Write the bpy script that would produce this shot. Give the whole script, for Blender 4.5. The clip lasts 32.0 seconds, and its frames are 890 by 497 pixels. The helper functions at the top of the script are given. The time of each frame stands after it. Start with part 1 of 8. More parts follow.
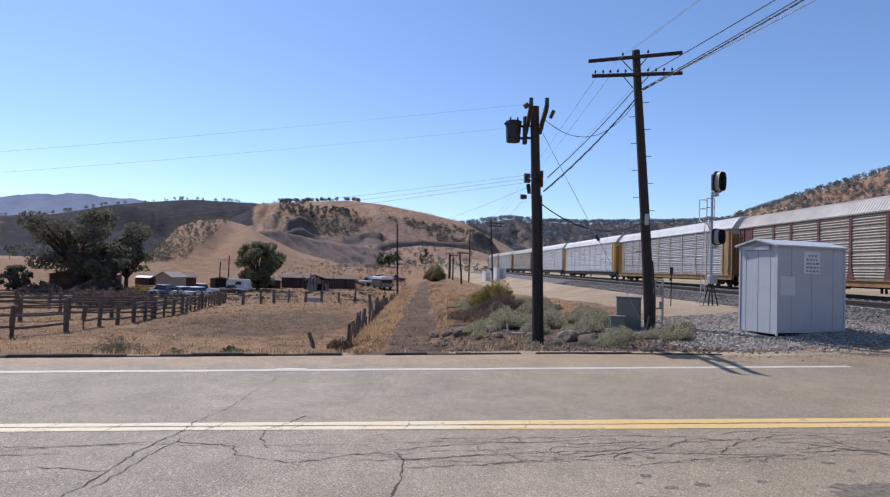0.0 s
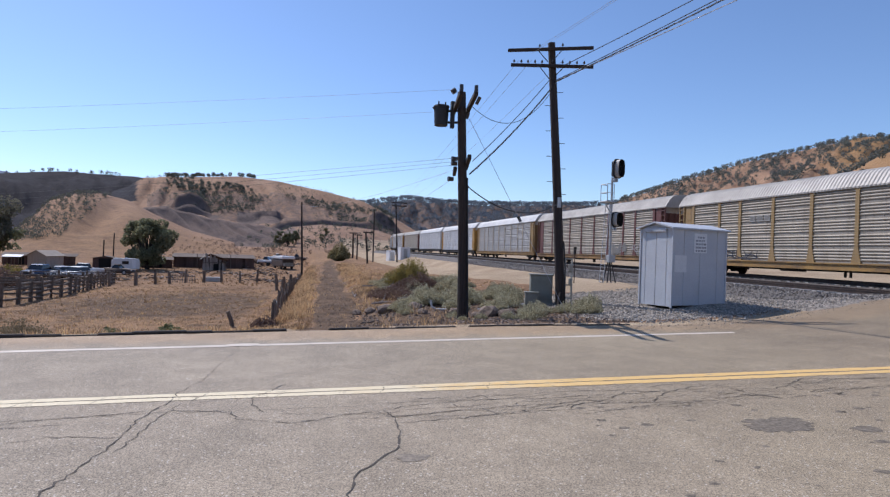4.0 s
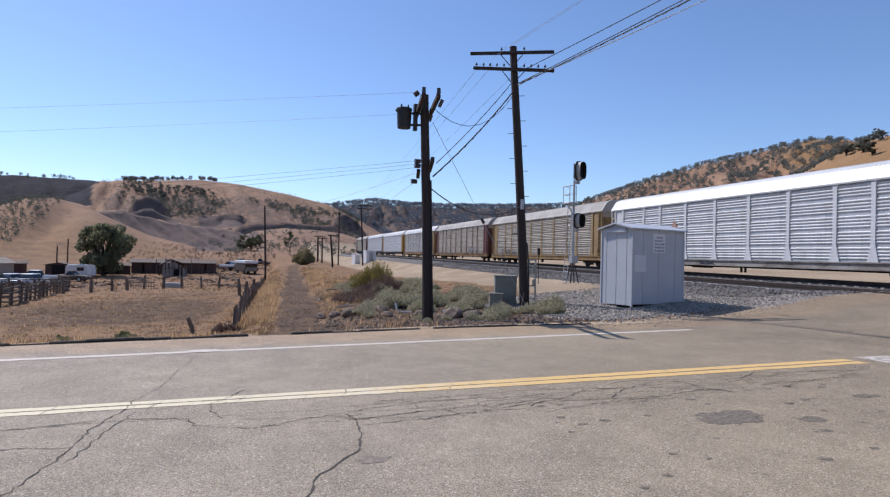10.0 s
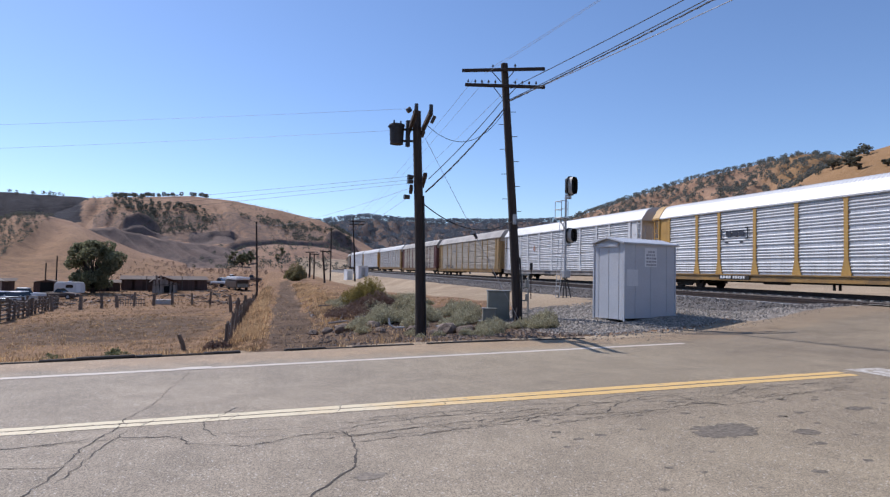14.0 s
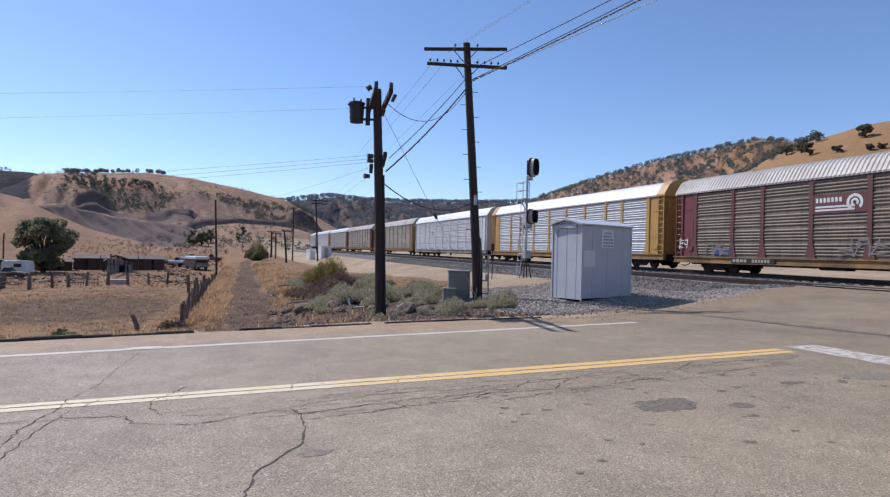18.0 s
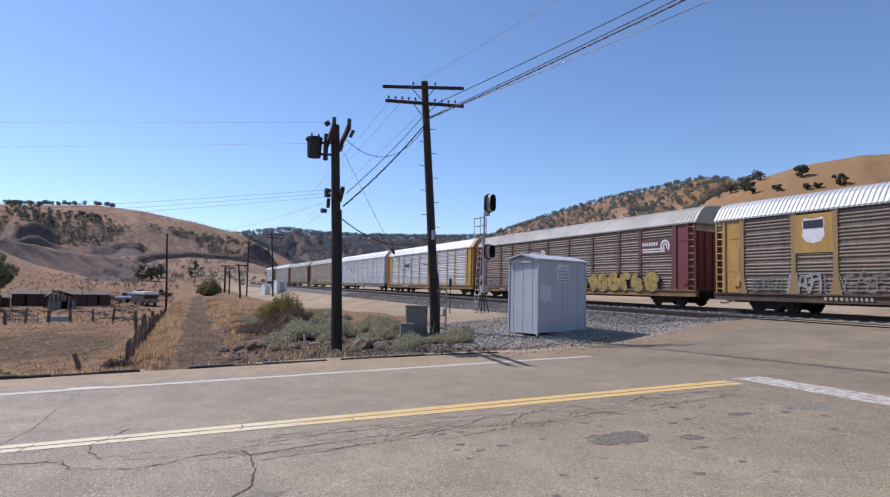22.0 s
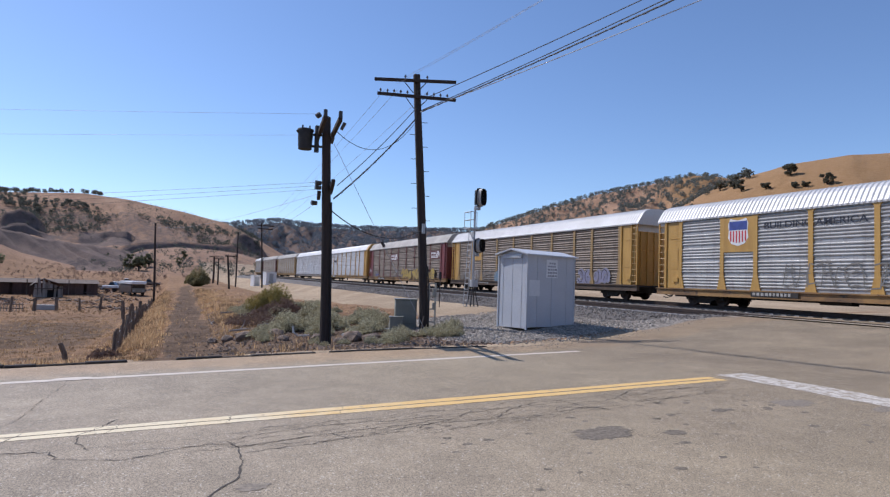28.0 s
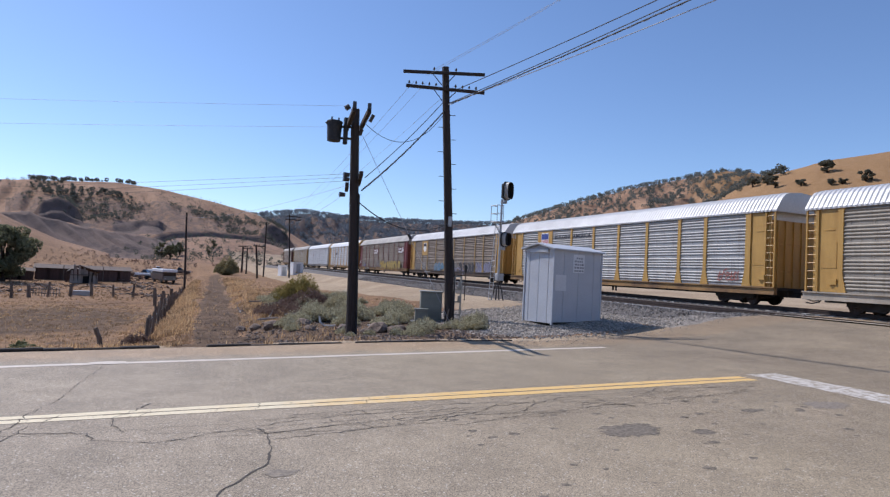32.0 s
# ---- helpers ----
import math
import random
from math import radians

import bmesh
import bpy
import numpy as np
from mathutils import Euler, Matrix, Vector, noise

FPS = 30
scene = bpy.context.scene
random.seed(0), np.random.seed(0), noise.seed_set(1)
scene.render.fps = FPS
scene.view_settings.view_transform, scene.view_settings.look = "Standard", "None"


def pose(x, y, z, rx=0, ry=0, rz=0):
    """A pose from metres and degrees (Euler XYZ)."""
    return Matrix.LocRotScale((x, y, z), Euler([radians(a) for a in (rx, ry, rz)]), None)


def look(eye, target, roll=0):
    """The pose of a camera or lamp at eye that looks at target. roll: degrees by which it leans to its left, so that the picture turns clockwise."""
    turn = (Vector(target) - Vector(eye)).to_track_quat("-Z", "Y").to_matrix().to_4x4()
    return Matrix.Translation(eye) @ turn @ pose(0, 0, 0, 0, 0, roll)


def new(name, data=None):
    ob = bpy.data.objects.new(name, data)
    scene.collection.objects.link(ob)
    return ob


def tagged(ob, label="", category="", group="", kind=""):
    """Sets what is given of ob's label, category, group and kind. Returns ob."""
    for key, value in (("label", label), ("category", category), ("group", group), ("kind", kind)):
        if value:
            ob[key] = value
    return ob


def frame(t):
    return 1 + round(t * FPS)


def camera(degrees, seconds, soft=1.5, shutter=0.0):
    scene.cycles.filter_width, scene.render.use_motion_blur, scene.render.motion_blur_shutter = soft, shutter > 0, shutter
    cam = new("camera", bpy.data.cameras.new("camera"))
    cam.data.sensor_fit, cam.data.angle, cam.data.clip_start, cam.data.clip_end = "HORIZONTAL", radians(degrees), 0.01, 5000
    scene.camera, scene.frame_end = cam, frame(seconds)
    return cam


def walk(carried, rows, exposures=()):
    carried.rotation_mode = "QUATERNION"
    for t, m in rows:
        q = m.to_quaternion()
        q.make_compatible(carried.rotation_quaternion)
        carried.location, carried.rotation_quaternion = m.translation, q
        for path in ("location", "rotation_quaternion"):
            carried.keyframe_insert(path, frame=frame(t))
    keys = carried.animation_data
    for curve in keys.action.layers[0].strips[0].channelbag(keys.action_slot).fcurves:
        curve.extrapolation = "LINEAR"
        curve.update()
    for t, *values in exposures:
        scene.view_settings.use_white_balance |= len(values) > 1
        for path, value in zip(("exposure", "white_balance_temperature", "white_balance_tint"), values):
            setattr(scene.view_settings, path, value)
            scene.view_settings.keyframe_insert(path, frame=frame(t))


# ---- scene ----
cam = camera(73.9, 32.0, soft=1.27)
PATH = [
    (0, (0.808, 0.433, 1.656), (1.095, 2.411, 1.724), 1.8),
    (0.5, (0.666, 0.458, 1.668), (1.036, 2.422, 1.742), 2.6),
    (1, (0.479, 0.452, 1.664), (1.0, 2.382, 1.725), 1.7),
    (1.5, (0.333, 0.417, 1.651), (0.835, 2.353, 1.644), 1.8),
    (2, (0.262, 0.299, 1.613), (0.769, 2.233, 1.626), 2.2),
    (2.5, (0.179, 0.16, 1.601), (0.744, 2.078, 1.557), 2.6),
    (3, (0.046, 0.099, 1.593), (0.677, 1.997, 1.597), 1.0),
    (3.5, (-0.085, 0.08, 1.588), (0.605, 1.958, 1.555), 1.2),
    (4, (-0.093, 0.04, 1.599), (0.525, 1.942, 1.61), 2.0),
    (4.5, (-0.084, 0.009, 1.595), (0.52, 1.916, 1.616), 2.1),
    (6.5, (-0.094, 0.001, 1.595), (0.47, 1.92, 1.611), 2.2),
    (7, (-0.092, -0.016, 1.6), (0.487, 1.898, 1.623), 1.8),
    (7.5, (-0.083, -0.011, 1.598), (0.496, 1.903, 1.625), 2.0),
    (8, (-0.066, -0.013, 1.594), (0.533, 1.895, 1.618), 2.0),
    (8.5, (-0.049, -0.01, 1.599), (0.607, 1.88, 1.616), 1.9),
    (9, (-0.047, -0.022, 1.598), (0.64, 1.856, 1.614), 1.7),
    (9.5, (-0.049, -0.014, 1.596), (0.668, 1.853, 1.611), 1.5),
    (10, (-0.048, -0.012, 1.591), (0.677, 1.852, 1.614), 1.4),
    (10.5, (-0.06, -0.016, 1.59), (0.641, 1.857, 1.617), 1.5),
    (11, (-0.055, -0.026, 1.587), (0.633, 1.852, 1.613), 1.2),
    (11.5, (-0.048, -0.016, 1.584), (0.648, 1.859, 1.596), 1.5),
    (12, (-0.043, -0.003, 1.581), (0.682, 1.861, 1.574), 2.7),
    (12.5, (-0.047, 0.009, 1.585), (0.636, 1.889, 1.582), 2.4),
    (13, (-0.062, 0.013, 1.589), (0.61, 1.896, 1.566), 2.0),
    (13.5, (-0.075, 0.039, 1.588), (0.65, 1.903, 1.588), 2.0),
    (14, (-0.077, -0.024, 1.589), (0.671, 1.829, 1.664), 1.1),
    (14.5, (-0.065, -0.049, 1.596), (0.668, 1.811, 1.641), 1.8),
    (16.5, (0.019, -0.101, 1.592), (0.828, 1.728, 1.627), 0.9),
    (17, (0.022, -0.111, 1.59), (0.847, 1.71, 1.626), 0.8),
    (17.5, (0.032, -0.123, 1.586), (0.906, 1.676, 1.612), 1.1),
    (18, (0.035, -0.104, 1.577), (0.894, 1.702, 1.589), 1.4),
    (18.5, (0.015, -0.113, 1.588), (0.86, 1.7, 1.599), 2.1),
    (19, (0.009, -0.109, 1.594), (0.856, 1.703, 1.612), 1.8),
    (19.5, (0.017, -0.117, 1.594), (0.863, 1.695, 1.622), 2.1),
    (20, (0.025, -0.119, 1.592), (0.883, 1.688, 1.621), 1.5),
    (20.5, (0.034, -0.133, 1.602), (0.923, 1.657, 1.676), -0.2),
    (21, (0.041, -0.141, 1.609), (0.976, 1.621, 1.744), -0.6),
    (21.5, (0.044, -0.143, 1.593), (1.009, 1.603, 1.737), -0.4),
    (22, (0.043, -0.152, 1.584), (1.022, 1.587, 1.716), 1.3),
    (22.5, (0.046, -0.164, 1.593), (1.032, 1.57, 1.739), 1.3),
    (23, (0.03, -0.174, 1.588), (1.009, 1.564, 1.727), 2.0),
    (23.5, (0.019, -0.185, 1.571), (0.995, 1.557, 1.685), 2.1),
    (24, (0.048, -0.166, 1.588), (1.014, 1.585, 1.619), 2.9),
    (24.5, (0.046, -0.141, 1.591), (1.005, 1.614, 1.652), 2.5),
    (25, (0.038, -0.134, 1.595), (0.959, 1.64, 1.676), 2.8),
    (25.5, (0.023, -0.128, 1.591), (0.92, 1.658, 1.657), 3.0),
    (27.5, (0.041, -0.165, 1.605), (1.01, 1.581, 1.714), 1.4),
    (28, (0.033, -0.19, 1.605), (1.041, 1.533, 1.715), 2.0),
    (28.5, (0.027, -0.18, 1.601), (1.013, 1.559, 1.665), 3.4),
    (29, (0.025, -0.172, 1.601), (1.005, 1.571, 1.663), 3.0),
    (29.5, (0.025, -0.18, 1.602), (1.002, 1.563, 1.666), 3.0),
    (30, (0.017, -0.172, 1.602), (0.989, 1.575, 1.668), 3.3),
    (30.5, (0.005, -0.171, 1.6), (0.97, 1.579, 1.676), 3.5),
    (31, (-0.002, -0.171, 1.597), (0.956, 1.582, 1.676), 3.4),
    (31.5, (-0.005, -0.169, 1.596), (0.939, 1.592, 1.68), 3.1),
    (32, (0.006, -0.175, 1.601), (0.941, 1.59, 1.684), 3.0),
]
walk(cam, [(t, look(eye, target, roll)) for t, eye, target, roll in PATH], [(0, 0.03, 6050, 16.5), (32, 0.03, 6050, 16.5)])

# ---- light: a clear late-morning sky, the sun high beyond the tracks ----
SUN_TO = Vector((-0.445, 0.765, 1.0)).normalized()
world = bpy.data.worlds.new("sky")
scene.world = world
world.use_nodes = True
wn = world.node_tree
sky = wn.nodes.new("ShaderNodeTexSky")
sky.sky_type = "NISHITA"
sky.sun_disc = False
sky.sun_elevation = math.asin(SUN_TO.z)
sky.sun_rotation = math.atan2(SUN_TO.x, SUN_TO.y)
sky.altitude = 400
sky.air_density = 1.0
sky.dust_density = 0.3
sky.ozone_density = 4.6
wn.links.new(sky.outputs[0], wn.nodes["Background"].inputs[0])
wn.nodes["Background"].inputs[1].default_value = 0.135
sun = new("sun", bpy.data.lights.new("sun", "SUN"))
sun.data.energy, sun.data.angle, sun.data.color = 4.2, radians(0.55), (1.0, 0.95, 0.87)
sun.matrix_world = look((0, 0, 80), Vector((0, 0, 80)) - SUN_TO)


# ---- materials ----
def nodes_of(name):
    m = bpy.data.materials.new(name)
    m.use_nodes = True
    nt = m.node_tree
    return m, nt, nt.nodes["Principled BSDF"]


def mixc(nt, fac, a, b, mode="MIX"):
    n = nt.nodes.new("ShaderNodeMix")
    n.data_type, n.blend_type = "RGBA", mode
    for sock, v in ((n.inputs[0], fac), (n.inputs[6], a), (n.inputs[7], b)):
        if isinstance(v, bpy.types.NodeSocket):
            nt.links.new(v, sock)
        elif isinstance(v, tuple):
            sock.default_value = (*v, 1.0) if len(v) == 3 else v
        else:
            sock.default_value = v
    return n.outputs[2]


def math_node(nt, op, a, b=0.0, c=0.0):
    n = nt.nodes.new("ShaderNodeMath")
    n.operation = op
    for sock, v in zip(n.inputs, (a, b, c)):
        if isinstance(v, bpy.types.NodeSocket):
            nt.links.new(v, sock)
        else:
            sock.default_value = v
    return n.outputs[0]


def noise_node(nt, scale, detail=4.0, rough=0.6, stretch=None, coords="Object"):
    tc = nt.nodes.new("ShaderNodeTexCoord")
    out = tc.outputs[coords]
    if stretch:
        mp = nt.nodes.new("ShaderNodeMapping")
        mp.inputs["Scale"].default_value = stretch
        nt.links.new(out, mp.inputs[0])
        out = mp.outputs[0]
    n = nt.nodes.new("ShaderNodeTexNoise")
    n.inputs["Scale"].default_value, n.inputs["Detail"].default_value, n.inputs["Roughness"].default_value = scale, detail, rough
    nt.links.new(out, n.inputs["Vector"])
    return n.outputs["Fac"]


def ramp(nt, fac, lo, hi):
    n = nt.nodes.new("ShaderNodeMapRange")
    n.interpolation_type = "SMOOTHSTEP"
    n.inputs["From Min"].default_value, n.inputs["From Max"].default_value = lo, hi
    nt.links.new(fac, n.inputs["Value"])
    return n.outputs[0]


def bump(nt, bsdf, height, strength, dist):
    n = nt.nodes.new("ShaderNodeBump")
    n.inputs["Strength"].default_value, n.inputs["Distance"].default_value = strength, dist
    nt.links.new(height, n.inputs["Height"])
    nt.links.new(n.outputs[0], bsdf.inputs["Normal"])


def plain(name, col, col2=None, rough=0.7, metal=0.0, scale=3.0, fine=40.0, stretch=None, wear=None, wear_at=(0.58, 0.7), relief=0.25, dist=0.01, jitter=0.0, spec=0.5):
    """A surface of two close colours at two scales, with optional worn patches and fine relief."""
    m, nt, b = nodes_of(name)
    col2 = col2 or tuple(c * 0.72 for c in col)
    big = noise_node(nt, scale, 5, 0.6, stretch)
    small = noise_node(nt, fine, 3, 0.6, stretch)
    c = mixc(nt, ramp(nt, big, 0.32, 0.68), col, col2)
    c = mixc(nt, 0.35, c, mixc(nt, small, (0.35, 0.35, 0.35), (1.25, 1.25, 1.25)), "MULTIPLY")
    if wear:
        c = mixc(nt, ramp(nt, noise_node(nt, scale * 2.3, 6, 0.7, stretch), *wear_at), c, wear)
    if jitter:
        info = nt.nodes.new("ShaderNodeObjectInfo")
        hsv = nt.nodes.new("ShaderNodeHueSaturation")
        nt.links.new(math_node(nt, "MULTIPLY_ADD", info.outputs["Random"], jitter, 1 - jitter / 2), hsv.inputs["Value"])
        nt.links.new(c, hsv.inputs["Color"])
        c = hsv.outputs[0]
    nt.links.new(c, b.inputs["Base Color"])
    b.inputs["Roughness"].default_value, b.inputs["Metallic"].default_value = rough, metal
    b.inputs["Specular IOR Level"].default_value = spec
    if relief:
        bump(nt, b, small, relief, dist)
    return m


def leafy(name, a, b2, rough=0.75, thin=0.4):
    """Foliage whose clumps differ one by one."""
    m, nt, b = nodes_of(name)
    geo = nt.nodes.new("ShaderNodeNewGeometry")
    c = mixc(nt, geo.outputs["Random Per Island"], a, b2)
    c = mixc(nt, 0.5, c, mixc(nt, noise_node(nt, 0.8, 3), (0.5, 0.5, 0.5), (1.3, 1.3, 1.3)), "MULTIPLY")
    nt.links.new(c, b.inputs["Base Color"])
    b.inputs["Roughness"].default_value = rough
    b.inputs["Specular IOR Level"].default_value = 0.2
    if thin:
        # light comes through the leaves
        tr = nt.nodes.new("ShaderNodeBsdfTranslucent")
        nt.links.new(c, tr.inputs["Color"])
        mx = nt.nodes.new("ShaderNodeMixShader")
        mx.inputs[0].default_value = thin
        out = nt.nodes["Material Output"]
        nt.links.new(b.outputs[0], mx.inputs[1])
        nt.links.new(tr.outputs[0], mx.inputs[2])
        nt.links.new(mx.outputs[0], out.inputs["Surface"])
    return m


def asphalt_material():
    m, nt, b = nodes_of("asphalt")
    big = noise_node(nt, 0.22, 5, 0.6)
    mid = noise_node(nt, 1.6, 6, 0.7)
    grit = noise_node(nt, 85.0, 3, 0.75)
    stone = noise_node(nt, 26.0, 3, 0.8)
    c = mixc(nt, ramp(nt, big, 0.35, 0.65), (0.292, 0.239, 0.174), (0.342, 0.28, 0.202))
    tc = nt.nodes.new("ShaderNodeTexCoord")
    sep = nt.nodes.new("ShaderNodeSeparateXYZ")
    nt.links.new(tc.outputs["Object"], sep.inputs[0])
    # oily wheel stains, and the dust of the shoulder and of the crossing
    stain = math_node(nt, "MULTIPLY", ramp(nt, noise_node(nt, 0.8, 5, 0.65), 0.5, 0.68), ramp(nt, sep.outputs[0], 2.0, 7.0))
    c = mixc(nt, math_node(nt, "MULTIPLY", stain, 0.4), c, (0.17, 0.135, 0.09))
    dust = ramp(nt, math_node(nt, "ADD", sep.outputs[0], math_node(nt, "MULTIPLY", noise_node(nt, 0.35, 4), 7.0)), 8.0, 17.0)
    side = math_node(nt, "MULTIPLY_ADD", sep.outputs[0], -0.08, sep.outputs[1])
    shoulder = ramp(nt, math_node(nt, "ADD", side, math_node(nt, "MULTIPLY", mid, 1.2)), 10.6, 11.4)
    c = mixc(nt, math_node(nt, "MULTIPLY", shoulder, 0.9), c, (0.37, 0.262, 0.162))
    c = mixc(nt, math_node(nt, "MULTIPLY", dust, 0.6), c, mixc(nt, ramp(nt, noise_node(nt, 0.6, 6, 0.7), 0.38, 0.62), (0.165, 0.127, 0.09), (0.245, 0.19, 0.133)))
    c = mixc(nt, 0.55, c, mixc(nt, ramp(nt, mid, 0.3, 0.7), (0.7, 0.7, 0.7), (1.2, 1.2, 1.2)), "MULTIPLY")
    # the lane towards the crossing is browner with dust
    c = mixc(nt, ramp(nt, sep.outputs[0], -1.0, 6.0), c, mixc(nt, 1.0, c, (0.97, 0.945, 0.86), "MULTIPLY"))
    c = mixc(nt, 0.9, c, mixc(nt, ramp(nt, grit, 0.3, 0.7), (0.35, 0.35, 0.35), (1.65, 1.65, 1.65)), "MULTIPLY")
    c = mixc(nt, ramp(nt, stone, 0.64, 0.72), c, (0.44, 0.395, 0.33))
    # single pale stones worn bare
    cells = nt.nodes.new("ShaderNodeTexVoronoi")
    nt.links.new(tc.outputs["Object"], cells.inputs["Vector"])
    cells.inputs["Scale"].default_value = 36.0
    pick = nt.nodes.new("ShaderNodeRGBToBW")
    nt.links.new(cells.outputs["Color"], pick.inputs[0])
    chip = math_node(nt, "MULTIPLY", ramp(nt, pick.outputs[0], 0.66, 0.72), math_node(nt, "SUBTRACT", 1.0, ramp(nt, cells.outputs["Distance"], 0.2, 0.34)))
    c = mixc(nt, math_node(nt, "MULTIPLY", chip, 0.7), c, (0.66, 0.6, 0.52))
    c = mixc(nt, ramp(nt, noise_node(nt, 34.0, 3, 0.8), 0.66, 0.72), c, (0.13, 0.108, 0.08))
    nt.links.new(c, b.inputs["Base Color"])
    b.inputs["Roughness"].default_value = 0.82
    b.inputs["Specular IOR Level"].default_value = 0.35
    bump(nt, b, grit, 0.4, 0.008)
    return m


def ground_material():
    """Dry grass, bare earth, ballast stone, and a dark tone for burned slopes and painted shade, mixed by the sheet's
    own cover layer.
    """
    m, nt, b = nodes_of("dry_ground")
    at = nt.nodes.new("ShaderNodeAttribute")
    at.attribute_name = "cover"
    sep = nt.nodes.new("ShaderNodeSeparateColor")
    nt.links.new(at.outputs["Color"], sep.inputs[0])
    far = noise_node(nt, 0.02, 6, 0.6)
    big = noise_node(nt, 0.13, 6, 0.65)
    mid = noise_node(nt, 1.1, 5, 0.7)
    fine = noise_node(nt, 14.0, 4, 0.75)
    pebble = noise_node(nt, 9.0, 2, 0.5)
    grass = mixc(nt, ramp(nt, big, 0.36, 0.64), (0.315, 0.192, 0.105), (0.2, 0.121, 0.073))
    grass = mixc(nt, ramp(nt, far, 0.4, 0.66), grass, (0.245, 0.145, 0.083))
    grass = mixc(nt, math_node(nt, "MULTIPLY", ramp(nt, mid, 0.48, 0.68), 0.6), grass, (0.15, 0.098, 0.06))
    grass = mixc(nt, math_node(nt, "MULTIPLY", ramp(nt, noise_node(nt, 0.3, 7, 0.75), 0.5, 0.62), 0.5), grass, (0.15, 0.095, 0.065))
    here = nt.nodes.new("ShaderNodeTexCoord")
    east = nt.nodes.new("ShaderNodeSeparateXYZ")
    nt.links.new(here.outputs["Object"], east.inputs[0])
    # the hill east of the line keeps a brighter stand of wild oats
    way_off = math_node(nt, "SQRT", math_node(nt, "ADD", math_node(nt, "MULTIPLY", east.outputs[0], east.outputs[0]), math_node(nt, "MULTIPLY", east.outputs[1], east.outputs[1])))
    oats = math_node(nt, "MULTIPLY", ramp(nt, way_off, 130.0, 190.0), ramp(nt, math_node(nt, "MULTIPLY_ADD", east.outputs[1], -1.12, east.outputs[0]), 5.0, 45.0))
    # grass is paler and pinker on slopes beyond about 200 m
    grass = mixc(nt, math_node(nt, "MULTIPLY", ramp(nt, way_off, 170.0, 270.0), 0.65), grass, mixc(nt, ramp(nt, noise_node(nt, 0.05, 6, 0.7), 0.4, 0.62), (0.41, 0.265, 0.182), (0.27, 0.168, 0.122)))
    grass = mixc(nt, math_node(nt, "MULTIPLY", oats, 0.72), grass, (0.285, 0.166, 0.064))
    patch = ramp(nt, noise_node(nt, 0.75, 7, 0.72), 0.44, 0.56)
    grass = mixc(nt, math_node(nt, "MULTIPLY", patch, 0.4), grass, (0.37, 0.228, 0.125))
    dirt = mixc(nt, ramp(nt, big, 0.35, 0.65), (0.46, 0.355, 0.24), (0.355, 0.265, 0.175))
    soil = mixc(nt, ramp(nt, mid, 0.35, 0.65), (0.185, 0.122, 0.078), (0.105, 0.07, 0.046))
    # soil is greyer past 150 m, holding painted shade and haze
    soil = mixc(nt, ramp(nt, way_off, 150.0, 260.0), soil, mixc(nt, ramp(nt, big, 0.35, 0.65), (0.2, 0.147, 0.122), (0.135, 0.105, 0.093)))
    # bluish black of the burned ridge, also used as painted shade and haze
    burnt_shade = mixc(nt, ramp(nt, big, 0.3, 0.7), (0.016, 0.016, 0.022), (0.032, 0.03, 0.036))
    n_mask = math_node(nt, "ADD", math_node(nt, "MULTIPLY_ADD", mid, 0.5, -0.25), math_node(nt, "MULTIPLY_ADD", noise_node(nt, 0.3, 4, 0.6), 0.5, -0.25))
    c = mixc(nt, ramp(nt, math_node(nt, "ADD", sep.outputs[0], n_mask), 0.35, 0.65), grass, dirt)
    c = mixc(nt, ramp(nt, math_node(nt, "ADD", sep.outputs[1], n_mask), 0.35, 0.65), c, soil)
    c = mixc(nt, ramp(nt, math_node(nt, "ADD", sep.outputs[2], math_node(nt, "MULTIPLY_ADD", big, 0.9, -0.45)), 0.3, 0.7), c, burnt_shade)
    stone = nt.nodes.new("ShaderNodeTexVoronoi")
    tc = nt.nodes.new("ShaderNodeTexCoord")
    nt.links.new(tc.outputs["Object"], stone.inputs["Vector"])
    stone.inputs["Scale"].default_value = 13.0
    hue = nt.nodes.new("ShaderNodeRGBToBW")
    nt.links.new(stone.outputs["Color"], hue.inputs[0])
    gravel = mixc(nt, ramp(nt, hue.outputs[0], 0.2, 0.8), (0.17, 0.15, 0.128), (0.42, 0.375, 0.32))
    c = mixc(nt, ramp(nt, math_node(nt, "ADD", at.outputs["Alpha"], n_mask), 0.4, 0.6), c, gravel)
    c = mixc(nt, 0.55, c, mixc(nt, ramp(nt, fine, 0.25, 0.75), (0.5, 0.5, 0.5), (1.4, 1.4, 1.4)), "MULTIPLY")
    nt.links.new(c, b.inputs["Base Color"])
    b.inputs["Roughness"].default_value = 0.95
    b.inputs["Specular IOR Level"].default_value = 0.1
    lumps = math_node(nt, "MULTIPLY", noise_node(nt, 0.3, 8, 0.72), 0.75)
    bump(nt, b, math_node(nt, "ADD", math_node(nt, "MULTIPLY", math_node(nt, "ADD", fine, pebble), 0.04), lumps), 0.75, 1.0)
    return m


GROUND = ground_material()
ASPHALT = asphalt_material()
WHITE_LINE = plain("white_road_paint", (0.68, 0.59, 0.485), (0.58, 0.5, 0.41), 0.7, scale=2.5, fine=50, wear=(0.27, 0.25, 0.22), wear_at=(0.62, 0.68))


